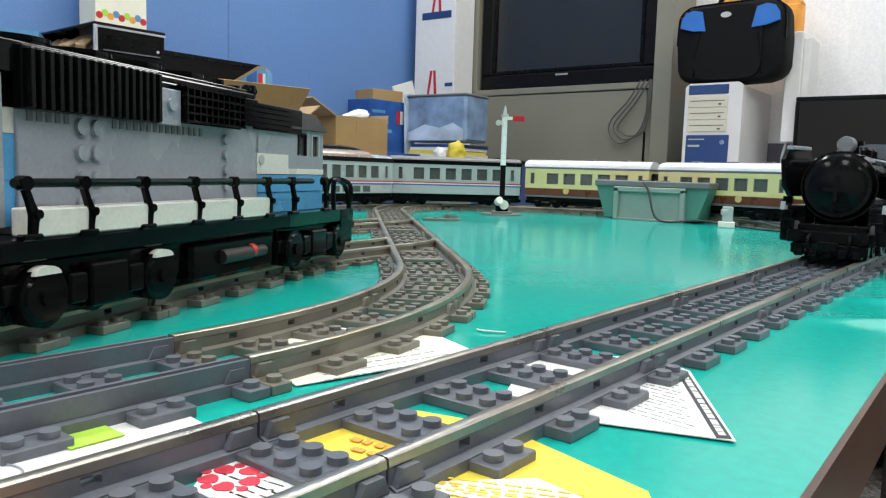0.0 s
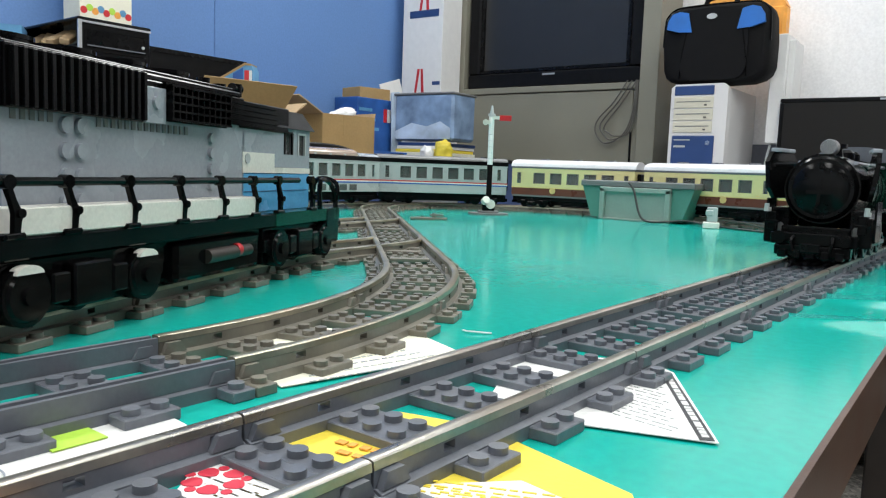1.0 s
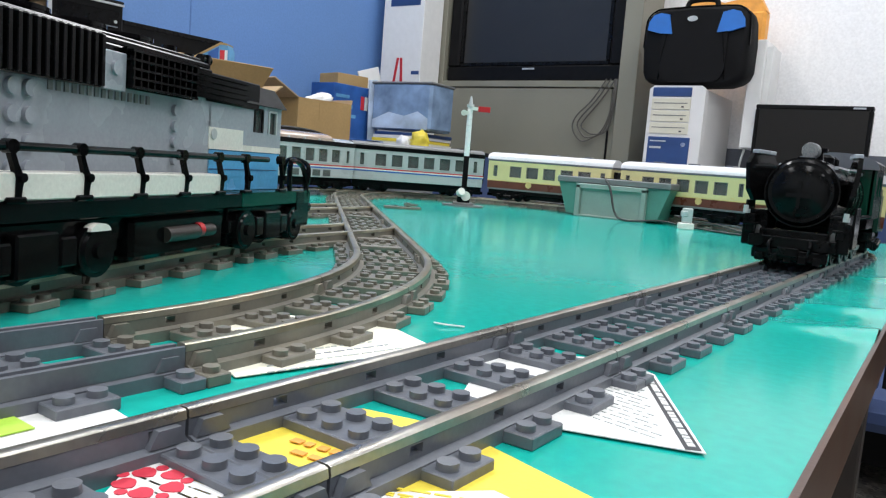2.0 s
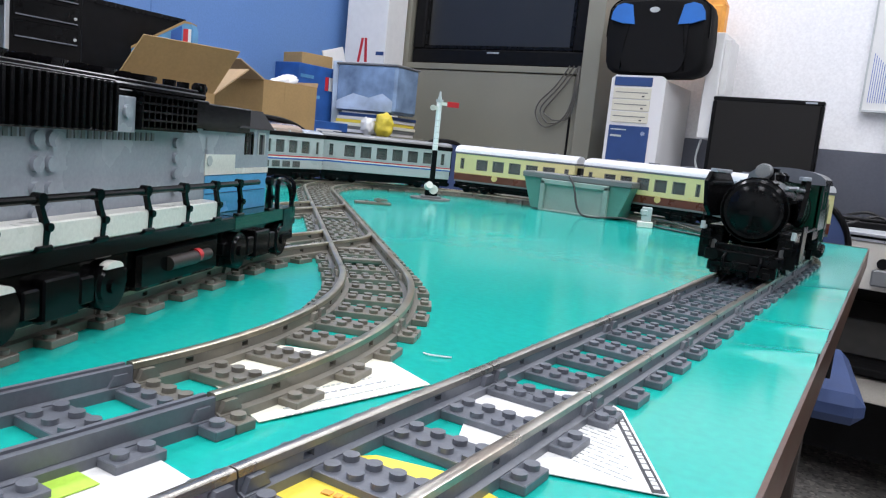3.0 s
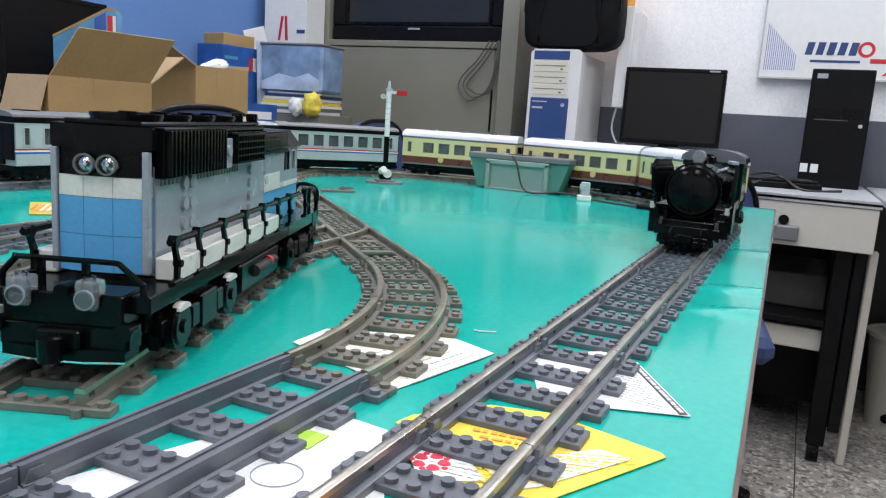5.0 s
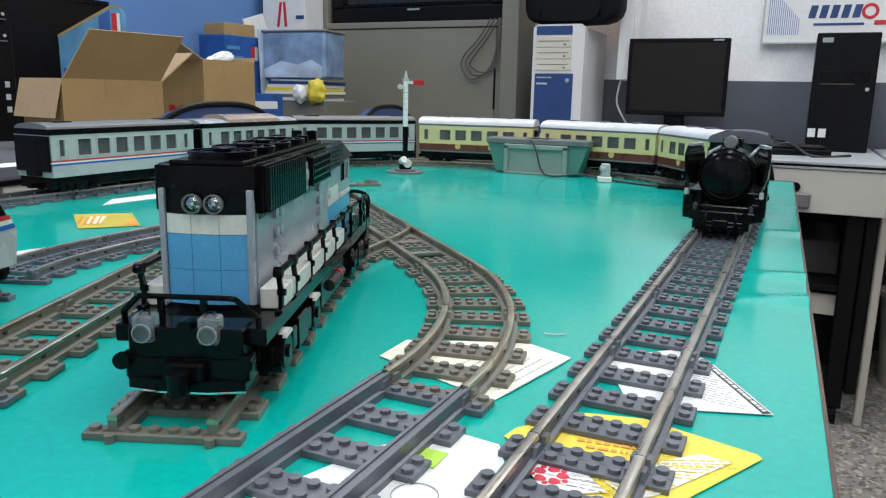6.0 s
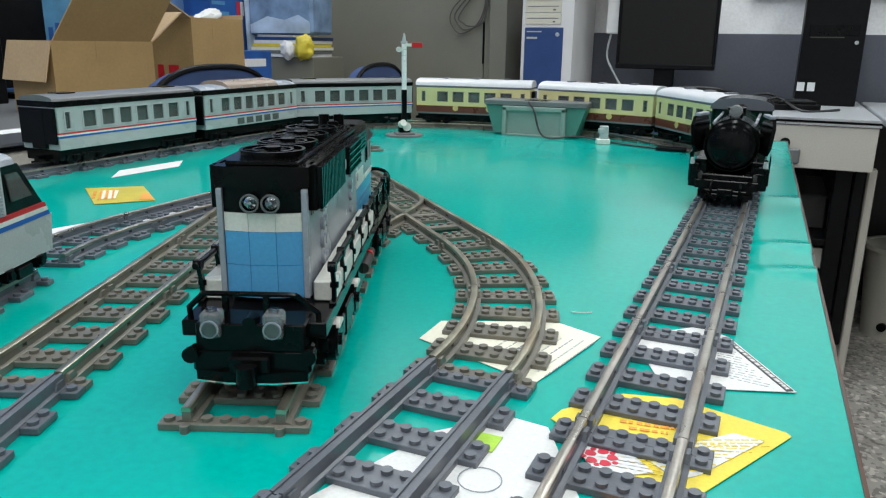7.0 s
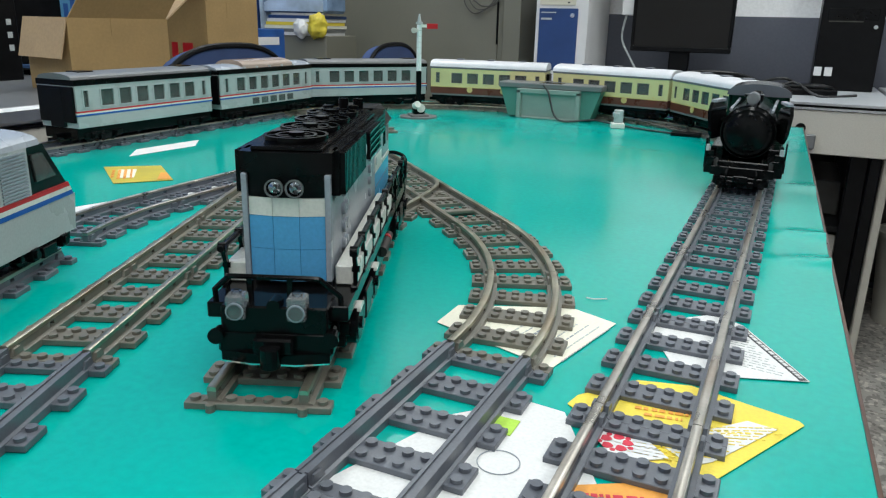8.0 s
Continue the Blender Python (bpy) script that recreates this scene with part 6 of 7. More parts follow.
# black equipment at the near end of the desk
def open_tower():
    """A black computer case: silver-framed front with bays, its side panel off."""
    t = thing("computer_tower", "black computer case with silver front trim and open side", "computer", pose(-1.70, 0.909, 0.0, 0, 0, 88.5))
    w, d, h = 0.0925, 0.385, 0.398
    part("front", Build().box(-w, w, 0, 0.012, 0, h, 0.003), BLACK_MATT, t)
    part("back_panel", Build().box(-w, w, d - 0.006, d, 0, h), BLACK_MATT, t)
    part("side_panel", Build().box(w - 0.004, w, 0.012, d - 0.006, 0, h), BLACK_MATT, t)
    part("base", Build().box(-w, w - 0.004, 0.012, d - 0.006, 0, 0.01), BLACK_MATT, t)
    part("lid", Build().box(-w - 0.002, w + 0.002, -0.003, d, h, h + 0.007, 0.003), BLACK, t)
    part("corner_strip", Build().box(-w - 0.0015, -w + 0.008, -0.004, 0.003, 0.02, h, 0.001), STEEL, t, "bright silver corner strip")
    part("lid_strip", Build().box(-w + 0.008, w, -0.005, -0.001, h - 0.006, h - 0.001), STEEL, t)
    for k in range(3):
        bay = part("drive_bay", Build().box(-w + 0.016, w - 0.012, -0.004, 0.0, h - 0.062 - 0.050 * k, h - 0.020 - 0.050 * k, 0.002), BLACK, t)
        part("bay_lip", Build().box(-w + 0.02, w - 0.016, -0.0055, -0.004, h - 0.060 - 0.050 * k, h - 0.057 - 0.050 * k), DARK_GREY, bay)
        part("bay_button", Build().cyl((w - 0.022, -0.004, h - 0.046 - 0.050 * k), (0, -1, 0), 0.004, 0.002, 10), PALE_GREY, bay)
    for k in range(3):
        part("port", Build().box(w - 0.030, w - 0.018, -0.002, 0.0, 0.07 + 0.03 * k, 0.084 + 0.03 * k, 0.0004), PALE_GREY, t, "small pale port")
    part("inner_shelf", Build().box(-w, w - 0.004, 0.012, d - 0.006, h - 0.062, h - 0.057), BLACK_MATT, t)
    return t


open_tower()
for k, (x, turn) in enumerate(((-1.80, 40), (-1.855, 15), (-1.91, 55), (-1.965, 30))):
    b = Build().box(-0.013, 0.013, -0.032, 0.032, -0.008, 0.008, 0.002)
    solid("wooden_block", b, CARD_LIGHT, "pale wooden block lying in the open case", "block", pose(x, 0.845, 0.3660 + 0.003 * (k % 2), 30, 8, turn), "wooden blocks")
panel = thing("computer_monitor", "large matt black flat monitor turned away on the desk", "monitor", pose(-1.80, 0.86, 0.0, 0, 0, 90))
part("panel", Build().box(0.16, 0.52, 0, 0.03, 0.03, 0.377, 0.004), BLACK_MATT, panel)
part("bezel", Build().box(0.155, 0.525, -0.003, 0.0, 0.366, 0.378).box(0.512, 0.525, -0.003, 0.0, 0.03, 0.366), BLACK, panel)
part("stand", Build().box(0.24, 0.44, -0.06, 0.12, 0, 0.018, 0.004).box(0.31, 0.37, 0.03, 0.06, 0.018, 0.2), BLACK, panel)
c = carton("white_case", -1.95, 0.735, 60, 0.12, 0.10, 0.385, PAPER, "white and blue case standing beside the rack")
part("blue_top", Build().box(-0.062, 0.062, -0.052, 0.052, 0.36, 0.388), BOX_SKY, c)
c = carton("toy_box", -2.02, 1.035, 88, 0.15, 0.10, 0.62, CREAM_PAPER, "tall patterned box in pale yellow and red")
for k in range(9):
    part("pattern_dot", Build().cyl((-0.064 + 0.016 * k, -0.0505, 0.475 + 0.008 * (k % 2)), "y", 0.010, 0.001, 10), (RED, LIME, ORANGE, BOX_SKY)[k % 4], c)


# ---- chairs ----
def office_chair(x, y, turn, top, w, fabric, label):
    t = thing("office_chair", label, "chair", pose(x, y, FLOOR, 0, 0, turn))
    h = top - FLOOR
    n = 18
    poly = []
    for k in range(n + 1):
        a = math.pi * k / n
        poly.append((w / 2 * math.copysign(abs(math.cos(a)) ** 0.75, math.cos(a)), h - 0.13 + 0.13 * math.sin(a) ** 0.8))
    poly += [(-w / 2 * 0.94, h - 0.33), (-w / 2 * 0.7, h - 0.37), (w / 2 * 0.7, h - 0.37), (w / 2 * 0.94, h - 0.33)]
    part("backrest", Build().prism(poly, "y", -0.018, 0.018), fabric, t)
    rim = [(p[0] * 1.02, 0.016, p[1] + 0.004) for p in poly[:n + 1]]
    part("back_rim", Build().wire([(rim[0][0], 0.016, h - 0.33)] + rim + [(rim[-1][0], 0.016, h - 0.33)], 0.006, 8), BLACK_MATT, t)
    part("back_support", Build().box(-0.03, 0.03, 0.018, 0.036, 0.42, h - 0.2, 0.004), BLACK_MATT, t)
    part("seat", Build().box(-0.22, 0.22, -0.44, 0.0, 0.40, 0.46, 0.02), fabric, t)
    part("column", Build().cyl((0, -0.2, 0.10), "z", 0.025, 0.30, 14), BLACK, t)
    for k in range(5):
        a = 2 * math.pi * k / 5
        leg = Build().box(0, 0.26, -0.018, 0.018, 0.065, 0.10, 0.005)
        leg.move(Matrix.Translation((0, -0.2, 0)) @ Matrix.Rotation(a, 4, "Z"))
        ob = part("leg", leg, BLACK_MATT, t)
        part("castor", Build().cyl((0.25 * math.cos(a) - 0.02, -0.2 + 0.25 * math.sin(a), 0.028), "x", 0.028, 0.04, 14), BLACK, ob)
    return t


office_chair(-0.99, 0.91, -90, 0.104, 0.38, CHAIR_BLUE, "office chair with a rounded dark blue fabric back")
office_chair(-1.0, 1.60, -90, 0.095, 0.31, CHAIR_BLUE, "office chair with a rounded dark blue fabric back")
office_chair(-0.125, 1.39, 188, 0.070, 0.285, CHAIR_BLUE, "office chair with a dark blue back and black rim")


# ---- back wall: cabinet with television ----
def tv_cabinet():
    t = thing("television_cabinet", "beige-grey metal cabinet with an open television bay over doors", "cabinet")
    x0, x1, y0, y1 = -1.915, -0.955, 2.58, 2.76
    s0, s1 = 0.40, 0.415
    top = 1.15
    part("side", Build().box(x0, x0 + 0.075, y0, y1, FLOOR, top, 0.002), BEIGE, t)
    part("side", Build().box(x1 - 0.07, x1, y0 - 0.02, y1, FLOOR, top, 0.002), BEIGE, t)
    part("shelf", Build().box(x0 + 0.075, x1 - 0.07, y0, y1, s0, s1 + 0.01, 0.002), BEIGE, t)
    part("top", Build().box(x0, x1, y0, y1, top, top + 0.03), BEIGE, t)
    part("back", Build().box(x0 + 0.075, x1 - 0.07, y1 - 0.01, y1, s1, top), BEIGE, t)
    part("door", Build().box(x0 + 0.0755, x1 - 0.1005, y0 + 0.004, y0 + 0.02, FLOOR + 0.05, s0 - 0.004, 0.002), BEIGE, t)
    part("door_strip", Build().box(x1 - 0.099, x1 - 0.0705, y0 + 0.004, y0 + 0.02, FLOOR + 0.05, s0 - 0.004, 0.002), BEIGE, t)
    part("lock_slot", Build().box(x1 - 0.105, x1 - 0.099, y0 + 0.0, y0 + 0.005, 0.08, 0.24), BLACK_MATT, t)
    return t


tv_cabinet()
tv = thing("television", "large black tube television in the cabinet bay", "television", pose(-1.432, 2.60, 0.4255))
part("bezel", Build().box(-0.402, 0.402, 0, 0.03, 0, 0.062, 0.006).box(-0.402, -0.345, 0, 0.03, 0.062, 0.62, 0.006).box(0.345, 0.402, 0, 0.03, 0.062, 0.62, 0.006).box(-0.402, 0.402, 0, 0.03, 0.57, 0.64, 0.006), BLACK_MATT, tv)
inner = Build().box(-0.345, 0.345, 0.006, 0.03, 0.062, 0.078, 0.003).box(-0.345, -0.328, 0.006, 0.03, 0.078, 0.57, 0.003).box(0.328, 0.345, 0.006, 0.03, 0.078, 0.57, 0.003)
part("inner_bezel", inner, BLACK, tv)
part("screen", Build().box(-0.328, 0.328, 0.014, 0.03, 0.078, 0.57), SCREEN, tv, "dark glossy tube screen")
part("body", Build().box(-0.37, 0.37, 0.03, 0.14, 0.01, 0.62), BLACK_MATT, tv)
part("maker_mark", Build().box(-0.028, 0.028, -0.001, 0.001, 0.046, 0.053), LIGHT_GREY, tv)
coil = Build()
for k in range(3):
    o = 0.018 * k
    coil.wire([(-1.075 + o, 2.570, 0.43), (-1.125 + o, 2.566, 0.35), (-1.185 + o * 0.8, 2.564, 0.285 - 0.012 * k), (-1.19 + o * 1.5, 2.562, 0.235), (-1.145 + o, 2.562, 0.195 + 0.014 * k), (-1.075 + o * 0.5, 2.564, 0.235), (-1.045 + o * 0.3, 2.566, 0.32), (-1.04 + o * 0.2, 2.570, 0.43)], 0.0028)
solid("hanging_cable", coil, CABLE_GREY, "coiled grey-black cable hanging from the television shelf", "cable")


# ---- right-hand desks and computers ----
def desk_back(x0, x1, drawers):
    t = thing("computer_desk", "computer desk with a pale top, beige drawer and dark frame", "desk")
    z = -0.018
    inset = 0.0 if drawers else 0.34
    y0, y1 = 1.93, 2.70
    part("desktop", Build().box(x0, x1, y0, y1, z - 0.018, z, 0.003), DESK_TOP, t)
    for k in range(3):
        part("edge_strip", Build().box(x0, x1, y0 - 0.004, y0, z - 0.006 - 0.0063 * k, z - 0.0005 - 0.0063 * k), (STEEL, BLACK, STEEL)[k], t)
    d = part("drawer_front", Build().box(x0 + 0.01 + inset, x1 - 0.004, y0 + 0.0, y0 + 0.018, z - 0.134, z - 0.0195, 0.002), DESK_BEIGE, t, "beige drawer front")
    c = x0 + 0.50
    part("drawer_handle", Build().box(c, c + 0.06, y0 - 0.016, y0, z - 0.122, z - 0.082, 0.004), MID_GREY, d, "grey drawer handle")
    part("drawer_lock", Build().cyl((c + 0.02, y0 - 0.008, z - 0.068), "y", 0.013, 0.008, 16), BLACK_MATT, d)
    for x in (x0 + 0.01 + inset, x1 - 0.0865):
        for y in (y0 + 0.05, y1 - 0.08):
            leg = part("leg", Build().box(x, x + 0.045, y, y + 0.045, FLOOR + 0.05, z - 0.134, 0.003), BLACK_MATT, t)
            part("castor", Build().cyl((x + 0.005, y + 0.02, FLOOR + 0.028), "x", 0.028, 0.03, 16).box(x + 0.008, x + 0.032, y + 0.008, y + 0.032, FLOOR + 0.03, FLOOR + 0.06), BLACK, leg)
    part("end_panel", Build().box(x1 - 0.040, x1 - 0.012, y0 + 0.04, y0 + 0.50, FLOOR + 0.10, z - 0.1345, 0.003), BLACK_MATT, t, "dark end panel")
    part("side_post", Build().box(x1 - 0.006, x1 + 0.016, y0 + 0.07, y0 + 0.10, FLOOR, z - 0.1345, 0.004), DESK_BEIGE, t, "cream upright post")
    part("keyboard_shelf", Build().box(x0 + 0.06 + inset, x1 - 0.0405, y0 + 0.06, y1 - 0.1, -0.372, -0.355, 0.002), BLACK_MATT, t, "thin black shelf")
    part("shelf_unit", Build().box(x0 + 0.10 + inset, x1 - 0.085, y0 + 0.20, y1 - 0.2, -0.3545, -0.255, 0.004), CABLE_GREY, t, "grey box-shaped unit on the shelf")
    part("lower_rail", Build().box(x0 + 0.06 + inset, x1 - 0.0405, y0 + 0.085, y0 + 0.105, -0.445, -0.385, 0.002), DESK_BEIGE, t, "beige rail under the shelf")
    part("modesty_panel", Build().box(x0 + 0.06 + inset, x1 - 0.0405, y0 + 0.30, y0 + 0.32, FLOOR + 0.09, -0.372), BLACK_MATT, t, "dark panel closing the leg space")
    part("back_panel", Build().box(x0 + 0.02, x1 - 0.02, y1 - 0.02, y1, FLOOR + 0.05, z - 0.018), DARK_WOOD, t)
    return t


desk_back(-0.98, -0.46, 1)
desk_back(-0.455, 0.285, 1)
desk_back(0.295, 1.05, 0)


def tower_white(x, y, turn):
    t = thing("computer_tower", "off-white computer tower with a blue lower front panel", "computer", pose(x, y, -0.018, 0, 0, turn) @ Matrix.Diagonal((1, 1, 0.97, 1)))
    w, d, h = 0.19, 0.33, 0.407
    part("case", Build().box(-w / 2, w / 2, 0.02, d, 0, h, 0.003), CASE_WHITE, t)
    face = Build().prism([(-w / 2, 0), (w / 2, 0), (w / 2, h), (w / 2 - 0.015, h + 0.012), (-w / 2 + 0.015, h + 0.012), (-w / 2, h)], "y", 0.0, 0.02)
    part("front_bezel", face, CASE_WHITE, t)
    part("top_trim", Build().box(-w / 2 + 0.012, w / 2 - 0.045, -0.003, 0.004, h - 0.026, h + 0.006, 0.002), NAVY, t, "blue top trim")
    for k in range(3):
        dr = part("drive_front", Build().box(-w / 2 + 0.012, w / 2 - 0.045, -0.003, 0.0, h - 0.070 - 0.042 * k, h - 0.032 - 0.042 * k, 0.001), CASE_CREAM, t)
        part("drive_slot", Build().box(-w / 2 + 0.02, w / 2 - 0.055, -0.0036, -0.003, h - 0.050 - 0.042 * k, h - 0.047 - 0.042 * k), MID_GREY, dr)
        part("drive_button", Build().box(w / 2 - 0.075, w / 2 - 0.066, -0.0042, -0.003, h - 0.063 - 0.042 * k, h - 0.058 - 0.042 * k), CABLE_GREY, dr)
    pnl = part("lower_panel", Build().box(-w / 2 + 0.012, w / 2 - 0.035, -0.004, 0.0, 0.02, h - 0.165, 0.002), NAVY, t, "dark blue door panel")
    part("power_button", Build().cyl((w / 2 - 0.055, -0.0036, h - 0.19), (0, -1, 0), 0.008, 0.003, 16), CHROME, pnl)
    part("label_bars", Build().box(-w / 2 + 0.02, -w / 2 + 0.075, -0.0046, -0.004, h - 0.182, h - 0.178).box(-w / 2 + 0.02, -w / 2 + 0.06, -0.0046, -0.004, h - 0.206, h - 0.199), PALE_GREY, pnl)
    return t


tower_white(-0.755, 2.43, 0)
bag = thing("laptop_bag", "black laptop bag with blue corners lying on the computer tower", "bag", pose(-0.724, 2.46, 0.3885))
n = 20
poly = []
for k in range(n):
    a = 2 * math.pi * k / n
    poly.append((0.178 * math.copysign(abs(math.cos(a)) ** 0.35, math.cos(a)), 0.132 + 0.132 * math.copysign(abs(math.sin(a)) ** 0.4, math.sin(a))))
body, rings = Build(), ((-0.012, 0.90), (-0.004, 0.96), (0.012, 1.0), (0.085, 1.0), (0.10, 0.96))
for depth, k in rings:
    for p in poly:
        sag = 0.006 * noise.noise(Vector((p[0] * 14, p[1] * 14, depth * 30)))
        body.v.append((p[0] * k + sag, depth + 0.5 * sag, 0.132 + (p[1] - 0.132) * k + sag))
for r in range(len(rings) - 1):
    body.f += [(r * n + i, r * n + (i + 1) % n, (r + 1) * n + (i + 1) % n, (r + 1) * n + i) for i in range(n)]
body.f += [tuple(range(n - 1, -1, -1)), tuple(range((len(rings) - 1) * n, len(rings) * n))]
part("body", body, FABRIC_BLACK, bag)
part("front_pocket", Build().prism([(p[0] * 0.62, 0.012 + p[1] * 0.86) for p in poly], "y", -0.020, -0.010), FABRIC_BLACK, bag)
for sd in (-1, 1):
    part("seam", Build().wire([(sd * 0.085, -0.016, 0.238), (sd * 0.092, -0.020, 0.17), (sd * 0.105, -0.019, 0.09), (sd * 0.11, -0.013, 0.022)], 0.0022), BLACK, bag)
for s in (-1, 1):
    part("corner_patch", Build().prism([(s * 0.088, 0.236), (s * 0.118, 0.243), (s * 0.142, 0.236), (s * 0.156, 0.215), (s * 0.160, 0.188), (s * 0.120, 0.176), (s * 0.074, 0.172)], "y", -0.0235, -0.011), FABRIC_BLUE, bag, "bright blue corner patch")
part("badge", Build().prism([(-0.01 + 0.017 * math.cos(a * math.pi / 9), 0.220 + 0.009 * math.sin(a * math.pi / 9)) for a in range(18)], "y", -0.0225, -0.018), PALE_GREY, bag, "oval pale badge")
part("handle", Build().wire([(-0.05, 0.04, 0.26), (-0.04, 0.04, 0.29), (0.04, 0.04, 0.29), (0.05, 0.04, 0.26)], 0.009, 8), FABRIC_BLACK, bag)
part("zip", Build().wire([(p[0] * 0.985, -0.002, 0.132 + (p[1] - 0.132) * 0.985) for p in poly[:11]], 0.003), BLACK, bag)
solid("paper_bag", Build().box(-0.12, 0.16, -0.03, 0.03, 0, 0.24, 0.01).prism([(-0.12, 0.235), (0.16, 0.235), (0.13, 0.29), (0.02, 0.27), (-0.09, 0.295)], "y", -0.025, 0.025), ORANGE, "orange envelope standing behind the black bag", "envelope", pose(-0.70, 2.62, 0.42))
solid("folder", Build().box(0, 0.05, 0, 0.16, 0, 0.36, 0.003).box(0.05, 0.07, 0.02, 0.14, 0.14, 0.34, 0.002), PAPER, "white folder standing beside the black bag", "folder", pose(-0.575, 2.58, 0.20))


def flat_monitor(x, y, turn):
    t = thing("computer_monitor", "black flat computer monitor switched off on the desk", "monitor", pose(x, y, -0.018, 0, 0, turn) @ Matrix.Diagonal((1, 1, 0.97, 1)))
    part("bezel", Build().box(-0.172, 0.172, 0, 0.04, 0.098, 0.116, 0.003).box(-0.172, -0.160, 0, 0.04, 0.116, 0.360, 0.003).box(0.160, 0.172, 0, 0.04, 0.116, 0.360, 0.003).box(-0.172, 0.172, 0, 0.04, 0.360, 0.374, 0.003), BLACK_MATT, t)
    part("screen", Build().box(-0.160, 0.160, 0.003, 0.038, 0.116, 0.360), SCREEN_MATT, t, "matt dark screen")
    part("maker_mark", Build().box(0.115, 0.15, -0.001, 0.0, 0.364, 0.370), LIGHT_GREY, t)
    part("neck", Build().box(-0.035, 0.035, 0.02, 0.05, 0.015, 0.12, 0.004), BLACK_MATT, t)
    part("foot", Build().box(-0.12, 0.12, -0.06, 0.12, 0, 0.015, 0.005), BLACK_MATT, t)
    return t


flat_monitor(-0.356, 2.56, 2)


def tower_black(x, y, turn):
    t = thing("computer_tower", "slim black computer tower standing on the desk", "computer", pose(x, y, -0.018, 0, 0, turn) @ Matrix.Diagonal((1, 1, 0.97, 1)))
    part("case", Build().box(-0.0875, 0.0875, 0.01, 0.40, 0, 0.375, 0.003), BLACK_MATT, t)
    part("front_bezel", Build().box(-0.0875, 0.0875, 0.0, 0.01, 0, 0.375, 0.003), BLACK_MATT, t)
    part("drive_front", Build().box(-0.07, 0.07, -0.002, 0.0, 0.22, 0.255, 0.0008), BLACK, t)
    part("drive_slot", Build().box(-0.065, 0.03, -0.0025, -0.002, 0.214, 0.217), CABLE_GREY, t)
    part("badge", Build().box(-0.072, -0.042, -0.001, 0.0, 0.345, 0.360), LIGHT_GREY, t)
    for x_ in (-0.085, -0.055):
        part("label", Build().box(x_, x_ + 0.022, -0.001, 0.0, 0.045, 0.073), PAPER, t, "small white label")
    part("power_button", Build().cyl((0.066, -0.001, 0.20), (0, -1, 0), 0.006, 0.002, 14), PALE_GREY, t)
    return t


tower_black(0.168, 2.42, 0)
solid("keyboard", Build().box(-0.19, 0.19, -0.07, 0.07, 0, 0.018, 0.003).box(-0.18, 0.18, -0.06, 0.06, 0.018, 0.026, 0.002), BLACK_MATT, "black keyboard lying on the desk", "keyboard", pose(-0.05, 2.2, -0.018, 0, 0, 12))
solid("desk_cable", Build().wire([(-0.16, 2.25, -0.014), (-0.05, 2.12, -0.012), (0.03, 2.2, 0.014), (0.10, 2.1, -0.014), (0.2, 2.2, -0.014)], 0.004).wire([(-0.1, 2.35, -0.013), (0.0, 2.28, 0.02), (0.05, 2.35, -0.013)], 0.005), CABLE, "tangled black cables on the desk", "cable")
solid("paper_pad", Build().box(-0.09, 0.09, -0.1, 0.1, 0, 0.03, 0.002), PAPER, "pad of white paper on the desk", "paper", pose(-0.52, 2.15, -0.018, 0, 0, 12))
solid("hanging_wire", Build().wire([(-0.56, 2.6, 0.20), (-0.57, 2.6, 0.12), (-0.53, 2.58, 0.05), (-0.48, 2.56, -0.02)], 0.004), PALE_GREY, "pale cable hanging beside the tower", "cable")
sign = thing("wall_sign", "white advertising panel with coloured lettering shapes on the wall", "sign", pose(-0.10, 2.745, 0.335))
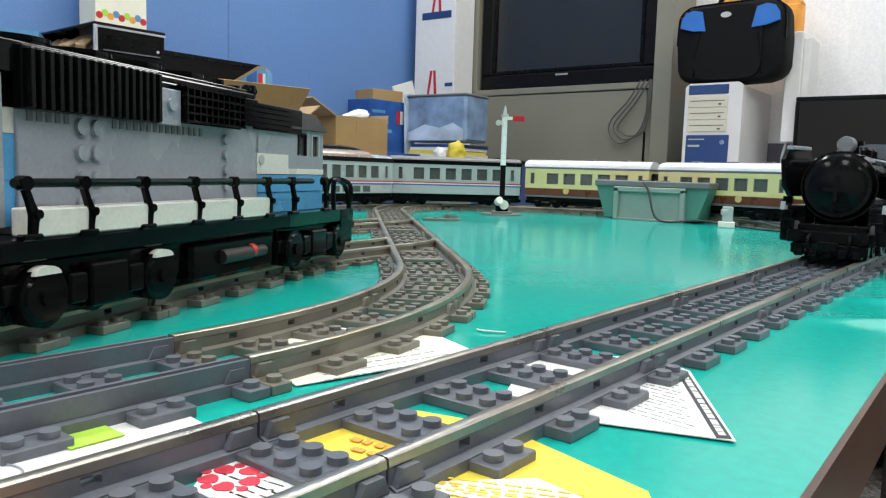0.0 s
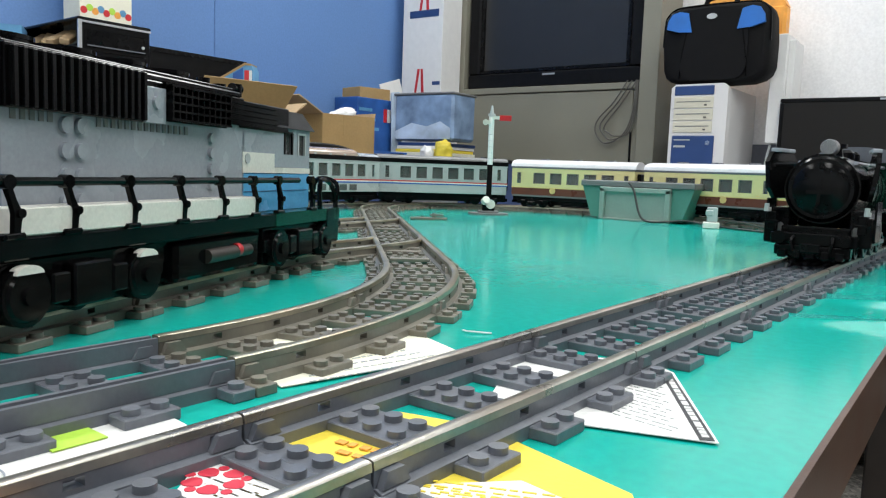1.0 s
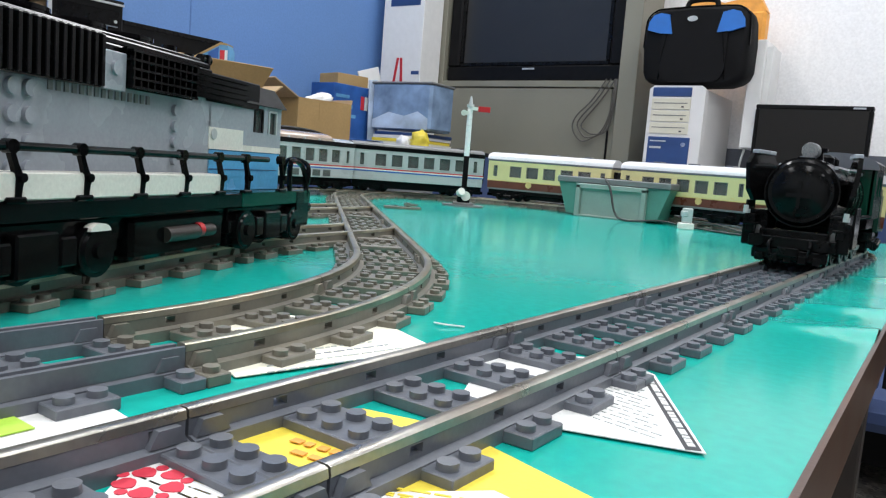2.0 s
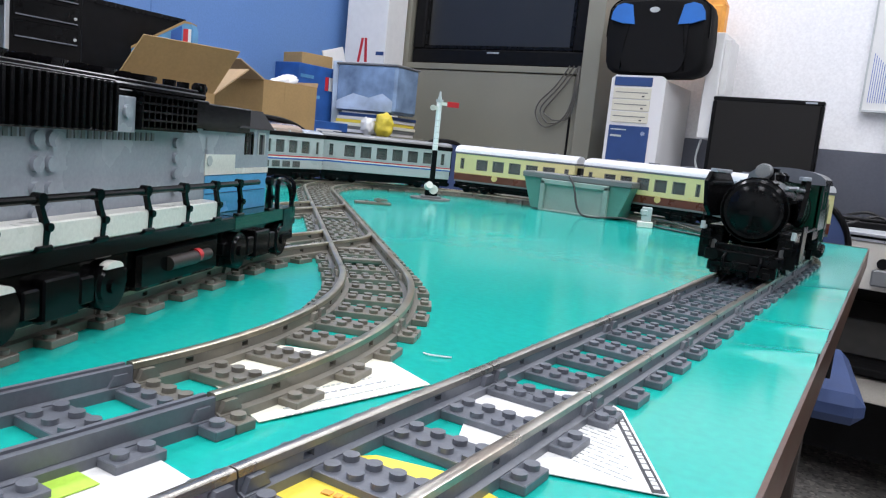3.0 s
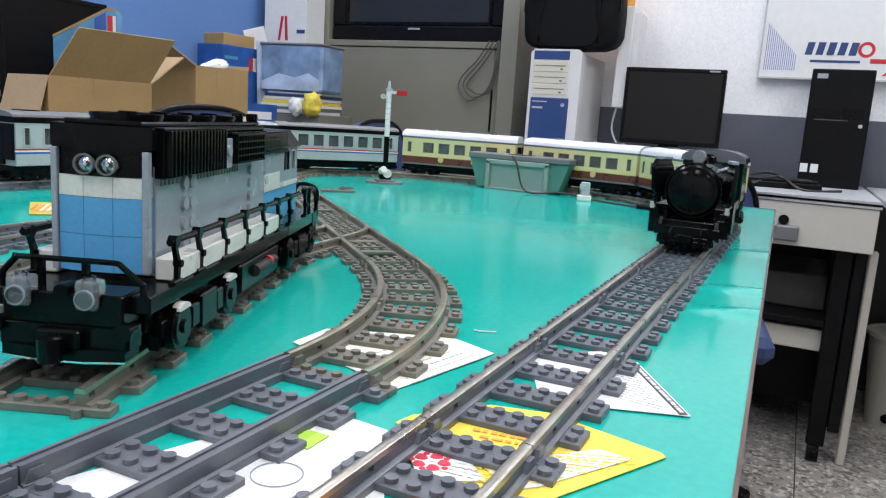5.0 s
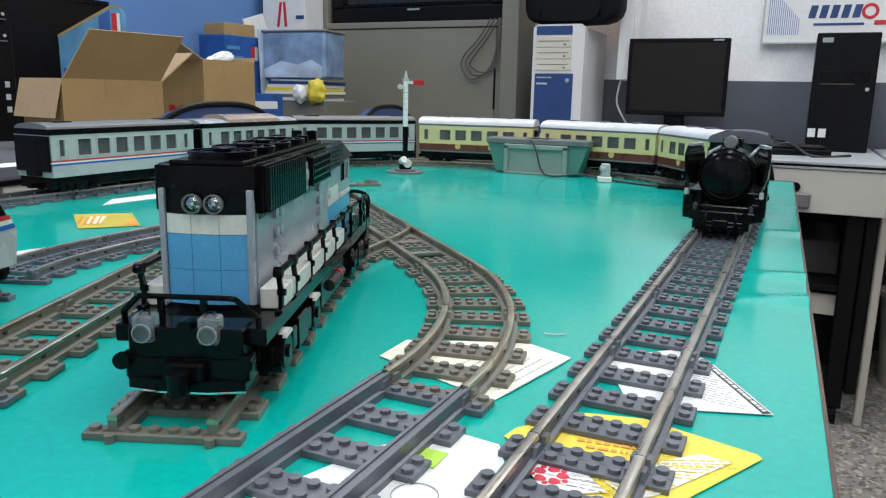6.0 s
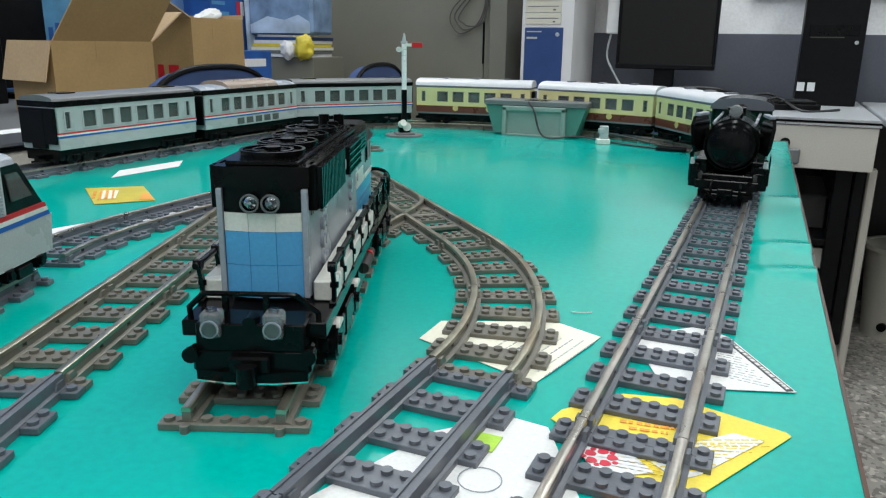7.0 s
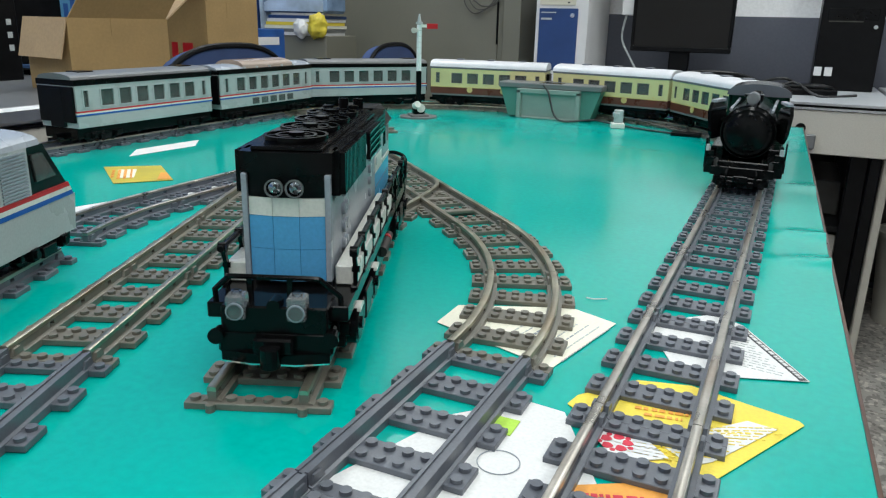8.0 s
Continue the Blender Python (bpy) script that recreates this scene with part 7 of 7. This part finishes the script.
part("panel", Build().box(0, 0.95, 0, 0.03, 0, 0.42, 0.004), PAPER, sign)
part("frame_edge", Build().box(0, 0.95, -0.004, 0.0, 0.0, 0.006).box(0, 0.006, -0.004, 0.0, 0.006, 0.42), PALE_GREY, sign)
for k in range(16):
    part("hatch_line", Build().box(0.018 + 0.0066 * k, 0.0198 + 0.0066 * k, -0.001, 0.0, 0.03, 0.19 - 0.007 * k), BLUE, sign)
for k in range(5):
    part("letter_block", Build().prism([(0.145 + 0.034 * k, 0.085), (0.168 + 0.034 * k, 0.085), (0.176 + 0.034 * k, 0.128), (0.153 + 0.034 * k, 0.128)], "y", -0.001, 0.0), NAVY, sign)
part("letter_ring", Build().ring((0.335, -0.001, 0.105), "y", 0.026, 0.016, 0.001, 24), RED, sign)
part("print_line", Build().box(0.165, 0.32, -0.001, 0.0, 0.06, 0.068), NAVY, sign)
part("print_line", Build().box(0.35, 0.5, -0.001, 0.0, 0.06, 0.075), RED, sign)
for k in range(4):
    part("red_letter", Build().prism([(0.39 + 0.05 * k, 0.02), (0.40 + 0.05 * k, 0.02), (0.43 + 0.05 * k, 0.05), (0.42 + 0.05 * k, 0.05)], "y", -0.001, 0.0), RED, sign)
bin_ = thing("waste_bin", "cream plastic waste bin standing on the floor", "bin", pose(0.475, 2.44, FLOOR))
part("body", Build().cyl((0, 0, 0), "z", 0.10, 0.30, 24, 0.125), DESK_BEIGE, bin_)
part("rim", Build().ring((0, 0, 0.29), "z", 0.132, 0.118, 0.014, 24), DESK_BEIGE, bin_)
part("hole", Build().cyl((-0.05, -0.095, 0.05), (-0.45, -0.9, 0), 0.014, 0.012, 12), BLACK_MATT, bin_)

# ---- floor tiles ----
TILE = 0.40
tile_mesh = Build().box(0.0015, TILE - 0.0015, 0.0015, TILE - 0.0015, -0.004, 0.0, 0.001).mesh("floor_tile", FLOOR_GREY)
for i in range(12):
    for j in range(13):
        ob = part("floor_tile", tile_mesh, None, floor)
        ob.matrix_basis = pose(X0 - 0.1 + TILE * i, Y0 - 0.1 + TILE * j, FLOOR)
